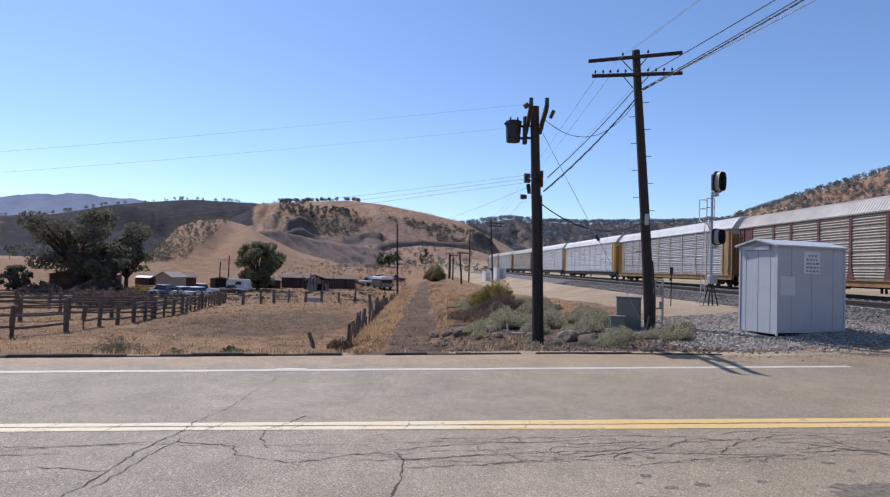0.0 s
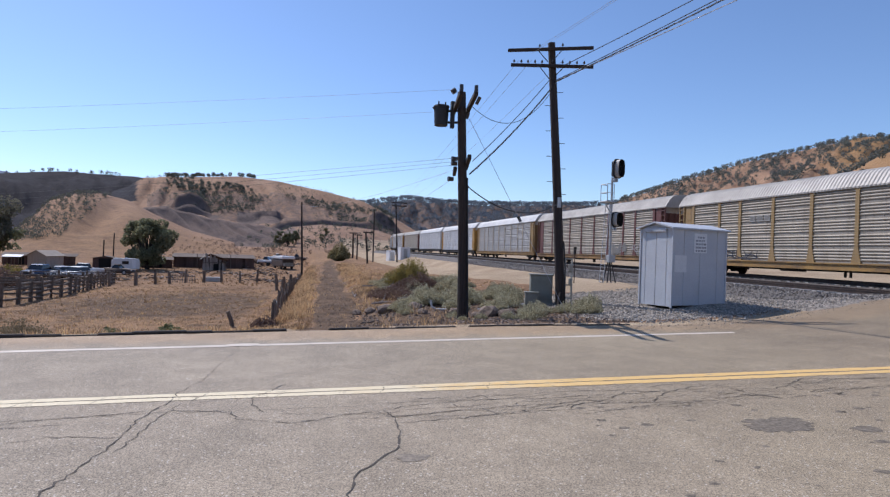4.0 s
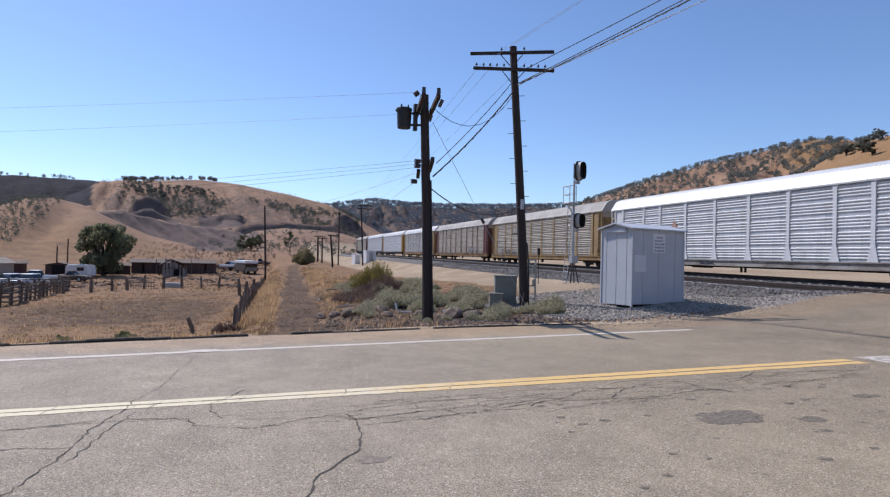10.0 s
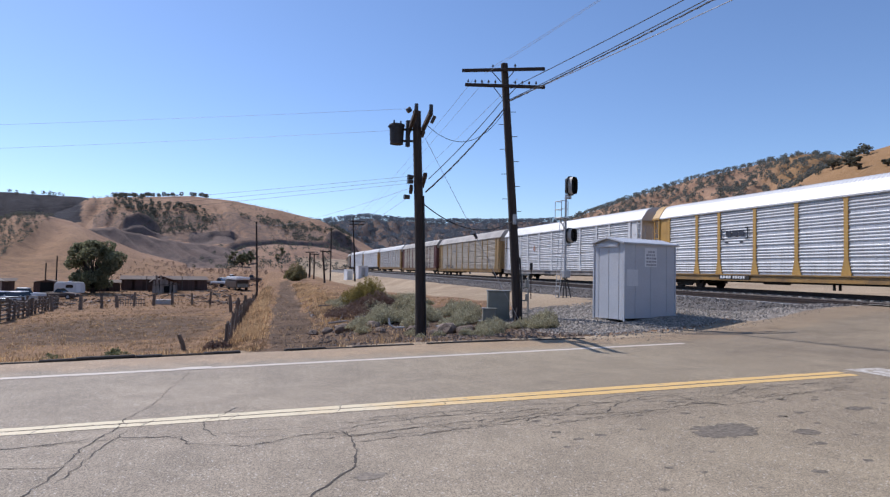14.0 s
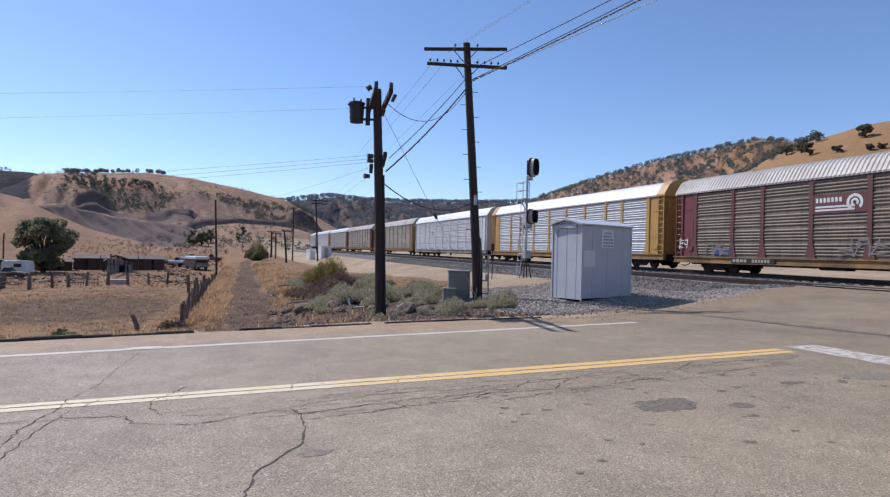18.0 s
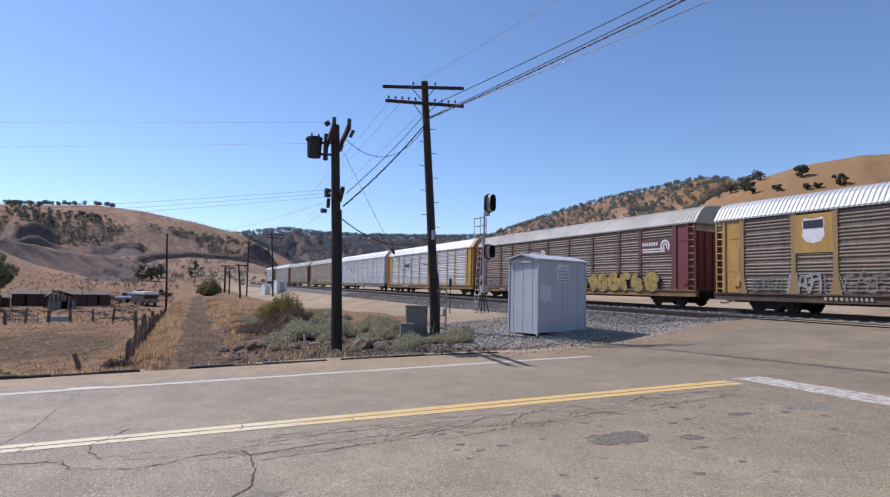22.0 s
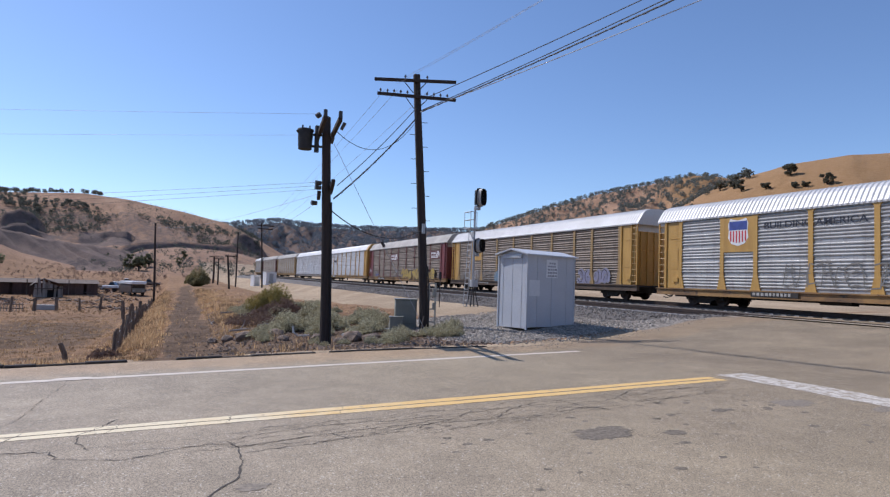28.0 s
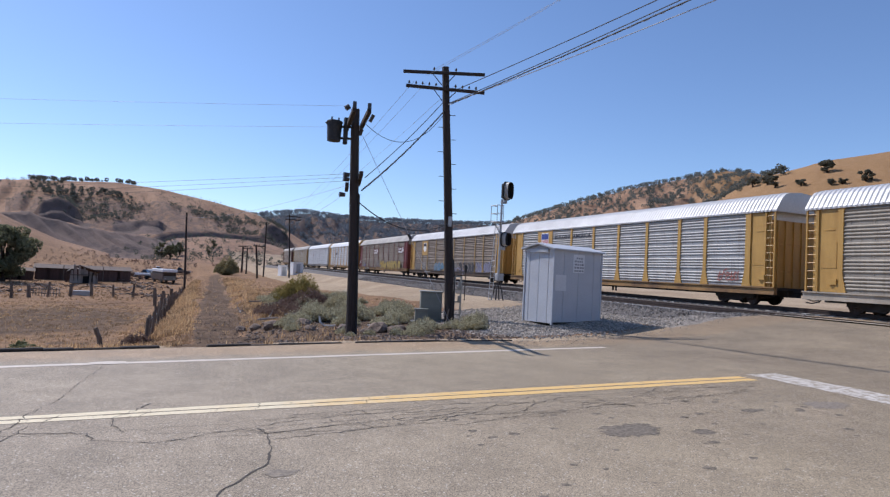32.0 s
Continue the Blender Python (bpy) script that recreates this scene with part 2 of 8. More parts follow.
def centre_paint():
    """Yellow road paint, bleached nearly white towards the west."""
    m, nt, b = nodes_of("bleached_yellow_paint")
    tc = nt.nodes.new("ShaderNodeTexCoord")
    sep = nt.nodes.new("ShaderNodeSeparateXYZ")
    nt.links.new(tc.outputs["Object"], sep.inputs[0])
    n = noise_node(nt, 2.2, 5, 0.7)
    f = ramp(nt, math_node(nt, "ADD", sep.outputs[0], math_node(nt, "MULTIPLY_ADD", n, 5.0, -2.5)), 0.8, 4.0)
    c = mixc(nt, f, (0.74, 0.63, 0.42), (0.72, 0.47, 0.17))
    c = mixc(nt, ramp(nt, noise_node(nt, 7.0, 6, 0.8), 0.55, 0.66), c, (0.36, 0.29, 0.19))
    c = mixc(nt, 0.4, c, mixc(nt, noise_node(nt, 50, 2, 0.6), (0.5, 0.5, 0.5), (1.3, 1.3, 1.3)), "MULTIPLY")
    nt.links.new(c, b.inputs["Base Color"])
    b.inputs["Roughness"].default_value = 0.75
    return m


CENTRE_PAINT = centre_paint()
WOOD_DARK = plain("creosoted_wood", (0.05, 0.035, 0.028), (0.028, 0.02, 0.017), 0.85, scale=4, fine=30, stretch=(8, 8, 0.6), relief=0.5)
WOOD_GREY = plain("weathered_wood", (0.2, 0.15, 0.112), (0.11, 0.084, 0.064), 0.9, scale=3, fine=25, stretch=(6, 6, 1), relief=0.5, jitter=0.4)
SHED_PAINT = plain("pale_grey_paint", (0.56, 0.575, 0.60), (0.52, 0.535, 0.56), 0.55, scale=1.5, fine=20, wear=(0.42, 0.42, 0.42), wear_at=(0.68, 0.8), relief=0.06)
DARK_METAL = plain("dark_metal", (0.05, 0.05, 0.05), (0.03, 0.03, 0.032), 0.6, metal=0.4, scale=6, relief=0.1)
GALV = plain("galvanised_steel", (0.5, 0.51, 0.52), (0.4, 0.41, 0.42), 0.5, metal=0.5, scale=5, relief=0.05)
BALLAST = plain("ballast_stone", (0.17, 0.15, 0.132), (0.1, 0.088, 0.078), 0.9, scale=9, fine=28, relief=1.0, dist=0.05)
RUST = plain("rusty_steel", (0.075, 0.05, 0.038), (0.045, 0.034, 0.03), 0.7, metal=0.3, scale=5, relief=0.2)


# ---- mesh helpers ----
def part(name, bm, material, parent=None, label="", smooth=False):
    """Links a bmesh as one mesh object under a thing or part."""
    me = bpy.data.meshes.new(name)
    bm.to_mesh(me)
    bm.free()
    me.materials.append(material)
    if smooth:
        for p in me.polygons:
            p.use_smooth = True
    ob = new(name, me)
    ob.parent = parent
    if label:
        tagged(ob, label)
    return ob


def share(name, mesh, parent, m):
    ob = new(name, mesh)
    ob.parent = parent
    ob.matrix_basis = m
    return ob


def thing(name, m, label, category, group="", kind=""):
    ob = new(name)
    ob.empty_display_size = 0.2
    ob.matrix_basis = m
    return tagged(ob, label, category, group, kind)


def box(bm, x0, y0, z0, x1, y1, z1, bevel=0.0, m=None):
    vs = [bm.verts.new((x, y, z)) for z in (z0, z1) for y in (y0, y1) for x in (x0, x1)]
    if m is not None:
        for v in vs:
            v.co = m @ v.co
    fs = [bm.faces.new([vs[i] for i in q]) for q in ((0, 2, 3, 1), (4, 5, 7, 6), (0, 1, 5, 4), (2, 6, 7, 3), (0, 4, 6, 2), (1, 3, 7, 5))]
    if bevel:
        bmesh.ops.bevel(bm, geom=list({e for f in fs for e in f.edges}), offset=bevel, segments=1, affect="EDGES")
    return bm


def boxed(*a, **k):
    return box(bmesh.new(), *a, **k)


def tube(bm, a, b, r0, r1=None, n=10, caps=True):
    """A tapered round bar from a to b."""
    a, b, r1 = Vector(a), Vector(b), r0 if r1 is None else r1
    q = (b - a).to_track_quat("Z", "Y").to_matrix()
    rings = []
    for c, r in ((a, r0), (b, r1)):
        rings.append([bm.verts.new(c + q @ Vector((r * math.cos(2 * math.pi * i / n), r * math.sin(2 * math.pi * i / n), 0))) for i in range(n)])
    for i in range(n):
        bm.faces.new((rings[0][i], rings[0][(i + 1) % n], rings[1][(i + 1) % n], rings[1][i]))
    if caps:
        bm.faces.new(rings[0][::-1])
        bm.faces.new(rings[1])
    return bm


def tubed(*a, **k):
    return tube(bmesh.new(), *a, **k)


def sweep(bm, pts, r, n=6):
    """A round bar along points, with one radius or one for each point."""
    rings = []
    pts = [Vector(p) for p in pts]
    for i, p in enumerate(pts):
        d = (pts[min(i + 1, len(pts) - 1)] - pts[max(i - 1, 0)]).normalized()
        q = d.to_track_quat("Z", "Y").to_matrix()
        rr = r[i] if isinstance(r, (list, tuple)) else r
        rings.append([bm.verts.new(p + q @ Vector((rr * math.cos(2 * math.pi * k / n), rr * math.sin(2 * math.pi * k / n), 0))) for k in range(n)])
    for a, b in zip(rings, rings[1:]):
        for k in range(n):
            bm.faces.new((a[k], a[(k + 1) % n], b[(k + 1) % n], b[k]))
    bm.faces.new(rings[0][::-1])
    bm.faces.new(rings[-1])
    return bm


def prism(bm, outline, y0, y1):
    """An outline in x, z, carried from y0 to y1."""
    a = [bm.verts.new((x, y0, z)) for x, z in outline]
    b = [bm.verts.new((x, y1, z)) for x, z in outline]
    n = len(a)
    for i in range(n):
        bm.faces.new((a[i], a[(i + 1) % n], b[(i + 1) % n], b[i]))
    bm.faces.new(a[::-1])
    bm.faces.new(b)
    bmesh.ops.recalc_face_normals(bm, faces=bm.faces)
    return bm


def sheet(name, verts, faces, material):
    me = bpy.data.meshes.new(name)
    me.from_pydata(verts, [], faces)
    me.materials.append(material)
    me.validate()
    me.update()
    return new(name, me)


# ---- the lie of the land ----
HEAD = 0.0997  # the tracks' heading, east of the y axis


def smooth(a, b, v):
    v = min(1.0, max(0.0, (v - a) / (b - a)))
    return v * v * (3 - 2 * v)


def along(table, v):
    if v <= table[0][0]:
        return table[0][1]
    for (a, p), (b, q) in zip(table, table[1:]):
        if v <= b:
            return p + (q - p) * smooth(a, b, v) if abs(q - p) > 3 else p + (q - p) * (v - a) / (b - a)
    return table[-1][1]


def road_edge(x):
    if x < 5:
        return 11.45 + 0.115 * x
    if x < 9.5:
        return 12.025 + 0.05 * math.sin((x - 5) / 4.5 * math.pi)
    return 12.025 + 0.195 * (x - 9.5) - 0.06 * max(0, x - 19.5)


def across(x, y):
    """Metres east of the fence line, which runs with the tracks."""
    return x - math.tan(HEAD) * (y - 16.0)


# the bank's cross section, from the paddock over the old path to the tracks
BANK = ((-3, -1.3), (-0.3, -1.2), (0.6, -0.85), (1.6, -0.72), (3.2, -0.7), (4.4, -0.35), (6, -0.28), (9, -0.2), (11, 0.06), (15.0, 0.38), (16.8, 0.32), (19, 0.05), (33, -0.2), (36, 0.5), (60, 1.5))
RIDGES = (
    # distance, front width, back width, gully depth, crest angle over the horizon by bearing
    (520, 215, 300, 0.22, ((-14, 0.2), (-12.3, 3.0), (-11.5, 4.0), (-10.4, 4.45), (-9.3, 5.3), (-7, 5.6), (-1.4, 6.1), (2, 5.9), (5.7, 5.3), (10, 4.45), (13, 3.0), (17, 0.8), (19, 0))),
    (720, 300, 300, 0.42, ((-60, 3.5), (-34, 3.0), (-29, 3.0), (-26, 3.2), (-21, 4.5), (-17, 5.15), (-15, 5.4), (-9.7, 5.45), (-7, 5.1), (-2, 3.5), (4, 0))),
    (270, 120, 110, 0.10, ((-19.5, -0.2), (-18.3, 0.1), (-17, 1.4), (-15.9, 2.8), (-14.1, 3.5), (-12.3, 3.67), (-10.4, 3.28), (-8.35, 2.25), (-5.24, 0.9), (-0.7, -0.2), (0.5, -0.4))),
    (1100, 420, 500, 0.5, ((4, 2), (9, 4.2), (12, 4.7), (14, 5.0), (18, 4.7), (22.5, 4.7), (30, 4.75), (36, 5.1), (42, 3), (50, 0))),
    (480, 260, 250, 0.36, ((22, 0), (28, 1.8), (32, 3.8), (34.6, 5.2), (40.4, 7.1), (44.9, 8.4), (49, 9.15), (53, 9.7), (57, 9.3), (62, 8.5), (75, 6))),
    (310, 190, 200, 0.06, ((46, 2.8), (50, 5.7), (54, 8.1), (57, 9.3), (60.8, 10.2), (64.8, 10.6), (75, 10.4), (95, 9), (130, 6), (180, 4))),
    # terraces and cuttings of the old line that winds up the slope
    (398, 16, 60, 0.3, ((-7.3, 2.6), (-6.9, 3.4), (-6.5, 4.1), (-5.6, 4.45), (-4.7, 4.2), (-4.0, 3.4), (-3.6, 2.6))),
    (386, 17, 50, 0.3, ((-7.8, 2.2), (-7.1, 2.95), (-6.3, 3.25), (-5.1, 3.35), (-3.8, 2.9), (-3.0, 2.35), (-2.2, 1.6))),
    (392, 16, 60, 0.3, ((-2.2, 1.6), (-1.4, 2.3), (-0.5, 2.75), (0.8, 3.15), (2.0, 3.3), (2.6, 2.9), (3.2, 2.2))),
    (366, 9, 40, 0.08, ((1.0, 1.5), (2.0, 1.95), (3.0, 2.25), (6.0, 2.5), (9.3, 2.4), (10.6, 2.5), (11.6, 1.8))),
    (410, 18, 60, 0.3, ((9.9, 1.9), (10.4, 2.7), (10.9, 3.3), (11.55, 3.55), (12.4, 3.0), (13.2, 2.2), (13.9, 1.2))),
    (318, 38, 60, 0.5, ((-10.5, 2.6), (-8, 3.05), (-5.9, 2.7), (-3.6, 2.15), (-1.5, 1.95), (0.7, 1.7), (2.0, 1.5), (2.9, 1.2), (3.6, 0.6), (4.2, 0))),
    (350, 125, 60, 0.12, ((1.8, 0.9), (3.4, 1.6), (6.0, 1.95), (9.3, 1.85), (11.5, 1.6), (14, 0.8), (17, 0))),
    (900, 400, 300, 0.4, ((-180, 4), (-130, 5), (-80, 4.5), (-55, 3.2), (-45, 0))),
)


def hills(x, y):
    r = math.hypot(x, y)
    if r < 90:
        return 0.0
    az = math.degrees(math.atan2(x, y))
    top = 0.0
    for n, (R, wf, wb, deep, crest) in enumerate(RIDGES):
        d = r - R
        if d < -wf or d > wb or not crest[0][0] <= az <= crest[-1][0]:
            continue
        e = along(crest, az)
        if e <= 0:
            continue
        h = R * math.tan(radians(e)) + 1.6
        if 6 <= n <= 11:
            # cuttings have a straight raw face and a flat bench above it
            f = 1 + d / wf if d < 0 else 1 - smooth(9, wb, d)
        else:
            f = smooth(-wf, 0, d) ** 0.9 if d < 0 else 1 - smooth(0, wb, d)
        # gullies run down the slope, wandering
        wob = 0.9 * noise.noise(Vector((az * 0.25, r / 90, n)))
        arc = az * R * 0.01745
        p = Vector((arc / 46 + wob, r / 170, n * 37.0))
        gully = 1 - min(1, abs(noise.noise(p)) * 3.2)
        rill = 1 - min(1, abs(noise.noise(p * 3.3)) * 3)
        if n == 11:
            # the raw slope below the old line is scored by close rills
            rill = 2.4 - 2.4 * min(1, abs(noise.noise(Vector(((arc + 0.55 * d) / 5.0 + 1.2 * wob, r / 40, 5)))) * 2.6)
            gully *= 0.25
        lump = noise.fractal(Vector((x / 90, y / 90, n * 11.0)), 0.9, 2.1, 4)
        body = (1 - f ** 4) if d < 0 else 0.5
        h *= f * (1 - deep * (0.75 * gully + 0.32 * rill + 0.35 * lump) * body)
        if n == 2 and d < 0:
            # the hollow beside the spur
            h *= 1 - 0.5 * math.exp(-((az + 10.6 - 0.03 * d) / 1.3) ** 2) * smooth(0, 0.35, f) * (1 - f ** 3)
        top = max(top, h)
    return top


def land(x, y):
    u = across(x, y)
    r = math.hypot(x, y)
    z = along(BANK, u)
    z -= 0.75 * smooth(25, 62, y) * smooth(8, 11, u) * (1 - smooth(15.5, 18.5, u))
    z -= (0.0295 * (min(max(r, 22), 85) - 22) + 0.006 * (min(max(r, 85), 120) - 85)) * (1 - smooth(-0.6, 1.2, u))
    z += 0.0038 * min(120, max(0, y - 16)) * smooth(15, 18, u)
    road = 0.6 * smooth(12, 21.5, u)
    w = smooth(0.1, 4.5, y - road_edge(x))
    if x > 9:
        side = x - (13.2 + (y - 13.2) * 2.3)
        w *= 1 - smooth(-1.5, 2.5, side) * (1 - smooth(14.8, 17.2, y))
    z = road + (z - road) * w
    if y < -6:
        z += 0.4 * smooth(-6, -20, y)
    z += 0.08 * noise.fractal(Vector((x * 0.35, y * 0.35, 3)), 1.0, 2.0, 4) * smooth(0.3, 3, y - road_edge(x)) * (1 - smooth(17, 20, u))
    return max(z, hills(x, y) * smooth(90, 150, r) + min(z, 0.5) * (1 - smooth(90, 200, r)) + 0.012 * max(0, r - 200) * (1 - smooth(200, 600, r)) )


def terrain():
    radii = [0.0]
    r = 1.5
    while r < 4700:
        radii.append(r)
        r *= 1.024 if r < 240 else 1.009 if r < 300 else 1.0045 if r < 420 else 1.02 if r < 1000 else 1.05
    az, bearings = -180.0, []
    while az < 180:
        bearings.append(az)
        az += 0.15 if -11 < az < 5 else 0.2 if -20 < az < 15 else 0.36 if -42 < az < 72 else 4.0 if not -50 < az < 80 else 1.0
    nb = len(bearings)
    cs = [(math.sin(radians(a)), math.cos(radians(a))) for a in bearings]
    verts = []
    for r in radii:
        for s, c in cs:
            x, y = r * s, r * c
            verts.append((x, y, land(x, y) - paved(x, y)))
    faces = []
    for i in range(len(radii) - 1):
        for j in range(nb):
            k = (j + 1) % nb
            faces.append((i * nb + j, (i + 1) * nb + j, (i + 1) * nb + k, i * nb + k))
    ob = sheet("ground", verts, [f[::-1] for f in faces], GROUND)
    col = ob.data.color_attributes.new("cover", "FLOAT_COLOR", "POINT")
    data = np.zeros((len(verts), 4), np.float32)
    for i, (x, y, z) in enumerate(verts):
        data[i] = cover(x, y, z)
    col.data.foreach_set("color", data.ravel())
    for p in ob.data.polygons:
        p.use_smooth = True
    return tagged(ob, "dry valley floor and golden grass hills with bare dirt", "ground", kind="structure")


def paved(x, y):
    """How far the ground sheet is set below the paving."""
    e = road_edge(x)
    if y < e - 0.25:
        return 0.08
    return 0.0


def cover(x, y, z):
    """Bare dirt, dark soil, and burned ground with painted hill shade, from 0 to 1 each."""
    u, r, e = across(x, y), math.hypot(x, y), road_edge(x)
    dirt = soil = burnt_shade = 0.0
    az = math.degrees(math.atan2(x, y))
    if r < 400 and z < 6:
        dirt = max(dirt, smooth(11, 12.5, u) * (1 - smooth(45, 60, u)) * smooth(16, 20, y))
        dirt = max(dirt, 0.9 * smooth(1.2, 0.2, y - e) if y > e - 0.5 else 1.0)
        dirt = max(dirt, 0.3 * smooth(62, 72, y) * (1 - smooth(0, 2, u)) * (1 - smooth(110, 150, y)))
        v = u - 0.018 * (y - 18)
        soil = max(soil, 0.9 * smooth(1.1, 1.7, v + 0.15 * math.sin(y * 0.6)) * (1 - smooth(2.6, 3.3, v + 0.2 * math.sin(y * 0.45))) * (1 - 0.2 * smooth(30, 70, y)) * (1 - smooth(92, 110, y)))
        soil = max(soil, 0.9 * smooth(2.6, 3.3, u + 0.3 * math.sin(y * 0.9) + 0.5 * smooth(21, 17, y)) * (1 - smooth(9, 10.5, u)) * smooth(0.2, 0.8, y - e) * (1 - 0.35 * smooth(20, 24, y)) * (1 - smooth(33, 37, y)))
        soil = max(soil, (0.34 + 0.42 * math.exp(-((x + 3.5) / 6.5) ** 2 - ((y - 36) / 11) ** 2)) * smooth(17, 22, y) * (1 - smooth(58, 66, y)) * (1 - smooth(-1.5, -0.5, u)) * smooth(-22, -16, u))
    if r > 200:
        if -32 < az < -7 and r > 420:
            burnt_shade = smooth(-31, -27, az) * (1 - smooth(-10.4, -9.0, az) * (1 - smooth(560, 620, r)))
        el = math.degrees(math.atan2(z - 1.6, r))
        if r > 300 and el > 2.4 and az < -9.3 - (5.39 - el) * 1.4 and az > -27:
            burnt_shade = 1.0
        # darker soil paints extra shade onto the steep cut faces and raw slope
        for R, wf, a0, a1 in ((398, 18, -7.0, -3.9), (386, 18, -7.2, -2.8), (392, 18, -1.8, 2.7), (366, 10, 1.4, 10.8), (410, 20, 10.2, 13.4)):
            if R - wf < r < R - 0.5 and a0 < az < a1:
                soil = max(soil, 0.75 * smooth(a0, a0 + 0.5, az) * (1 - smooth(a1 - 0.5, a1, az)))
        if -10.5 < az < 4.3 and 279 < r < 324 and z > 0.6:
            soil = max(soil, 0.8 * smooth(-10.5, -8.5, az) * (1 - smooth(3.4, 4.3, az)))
        # dark cover paints shade into the hollow beside the spur
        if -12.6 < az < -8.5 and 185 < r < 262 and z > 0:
            burnt_shade = max(burnt_shade, 0.3 * smooth(-12.6, -11.6, az) * (1 - smooth(-10, -8.5, az)) * smooth(185, 200, r) * (1 - smooth(245, 262, r)))
        # painted shade at the foot of the raw slope
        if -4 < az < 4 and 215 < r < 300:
            burnt_shade = max(burnt_shade, 0.36 * smooth(-4, -2, az) * (1 - smooth(2.5, 4, az)) * smooth(215, 262, r))
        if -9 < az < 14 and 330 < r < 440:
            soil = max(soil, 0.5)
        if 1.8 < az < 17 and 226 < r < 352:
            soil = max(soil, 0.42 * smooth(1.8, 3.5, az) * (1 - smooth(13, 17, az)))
        # some darker ground between bearings 7 and 24
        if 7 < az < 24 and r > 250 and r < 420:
            burnt_shade = max(burnt_shade, 0.3)
        # grey soil and dark cover put the far ridge's haze into its colour
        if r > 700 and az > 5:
            soil, burnt_shade = max(soil, 0.62), 0.2
        # dark cover greys the ground under the right-hand woods
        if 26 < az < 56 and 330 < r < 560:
            burnt_shade = max(burnt_shade, 0.12)
    gravel = 0.0
    if r < 60:
        gravel = smooth(8.6, 9.6, u) * (1 - smooth(15, 16.5, u)) * smooth(0.5, 1.5, y - e) * (1 - smooth(20.0, 22.5, y + 0.25 * (x - 10)))
        gravel = max(gravel, smooth(15.2, 16.4, u) * (1 - smooth(30, 32, u)) * (1 - smooth(22, 26, y)))
        dirt = max(dirt, 0.9 * smooth(8.0, 9.5, u) * (1 - smooth(0.2, 0.9, y - e)))
    return (dirt, soil, burnt_shade, gravel)


# ---- the tracks ----
def track(d, off=0.0):
    """The point d metres up the line from the crossing, off metres to its right, and the heading there."""
    if d < 165:
        x, y, h = 27.9 + math.sin(HEAD) * d, 16.6 + math.cos(HEAD) * d, HEAD
    else:
        R, a = 260.0, (d - 165) / 260.0
        cx, cy = 27.9 + math.sin(HEAD) * 165 + R * math.cos(HEAD), 16.6 + math.cos(HEAD) * 165 - R * math.sin(HEAD)
        h = HEAD + a
        x, y = cx - R * math.cos(h), cy + R * math.sin(h)
    return x + off * math.cos(h), y - off * math.sin(h), h


def rail_height(d, off=0.0):
    return 0.82 + 0.0038 * max(-20, d) - (0.16 if off < -1 else 0)


def prof_sheet(name, offs, hs, d0, d1, step, material, label, category):
    """A ribbon along the tracks with the given cross section."""
    verts, faces = [], []
    n = 0
    d = d0
    while d <= d1:
        for o, h in zip(offs, hs):
            x, y, _ = track(d, o)
            verts.append((x, y, rail_height(d) + h + 0.03 * noise.noise(Vector((x * 1.3, y * 1.3, 0)))))
        n += 1
        d += step
    k = len(offs)
    for i in range(n - 1):
        for j in range(k - 1):
            faces.append((i * k + j, i * k + j + 1, (i + 1) * k + j + 1, (i + 1) * k + j))
    return tagged(sheet(name, verts, faces, material), label, category, kind="structure")


SLEEPER = plain("concrete_sleeper", (0.46, 0.44, 0.41), (0.34, 0.32, 0.3), 0.85, scale=2, relief=0.2, jitter=0.3)


def rails():
    prof_sheet("trackbed", (-13.0, -8.7, -6.9, -6.2, -5.7, -2.9, -2.4, -1.9, 1.9, 3.6), (-2.2, -1.0, -0.44, -0.37, -0.365, -0.365, -0.32, -0.205, -0.205, -0.75), -60, 330, 0.8, BALLAST, "grey crushed stone bed under two railway tracks", "track bed")
    for off, z0 in ((0.0, 0.0), (-4.3, -0.16)):
        t = thing("railway_track", Matrix(), "steel rails on ballast", "railway track", "railway tracks", "structure")
        for side in (-0.755, 0.755):
            bm = bmesh.new()
            for d in range(-60, 320, 10):
                x, y, h = track(d, off + side)
                x2, y2, _ = track(d + 10, off + side)
                a, b = Vector((x, y, rail_height(d) + z0)), Vector((x2, y2, rail_height(d + 10) + z0))
                m = Matrix.Translation(a) @ (b - a).to_track_quat("Y", "Z").to_matrix().to_4x4()
                L = (b - a).length
                box(bm, -0.07, 0, -0.16, 0.07, L, -0.14, m=m)
                box(bm, -0.012, 0, -0.14, 0.012, L, -0.035, m=m)
                box(bm, -0.036, 0, -0.04, 0.036, L, 0.0, m=m)
            part("rail", bm, RUST, t)
        # concrete sleepers: those of the near line one by one, the rest joined
        tie = boxed(-1.3, -0.11, -0.1, 1.3, 0.11, 0.06, 0.015)
        me = bpy.data.meshes.new("sleeper")
        tie.to_mesh(me)
        tie.free()
        me.materials.append(SLEEPER)
        joined = bmesh.new()
        for i in range(400):
            d = -14 + i * 0.61
            x, y, h = track(d, off)
            m = pose(x, y, rail_height(d) + z0 - 0.225, 0, 0, -math.degrees(h))
            if off < -1 and i < 290:
                share("sleeper", me, t, m)
            else:
                box(joined, -1.3, -0.11, -0.1, 1.3, 0.11, 0.06, 0, m)
        tagged(part("sleepers", joined, SLEEPER, t), kind="stuff")


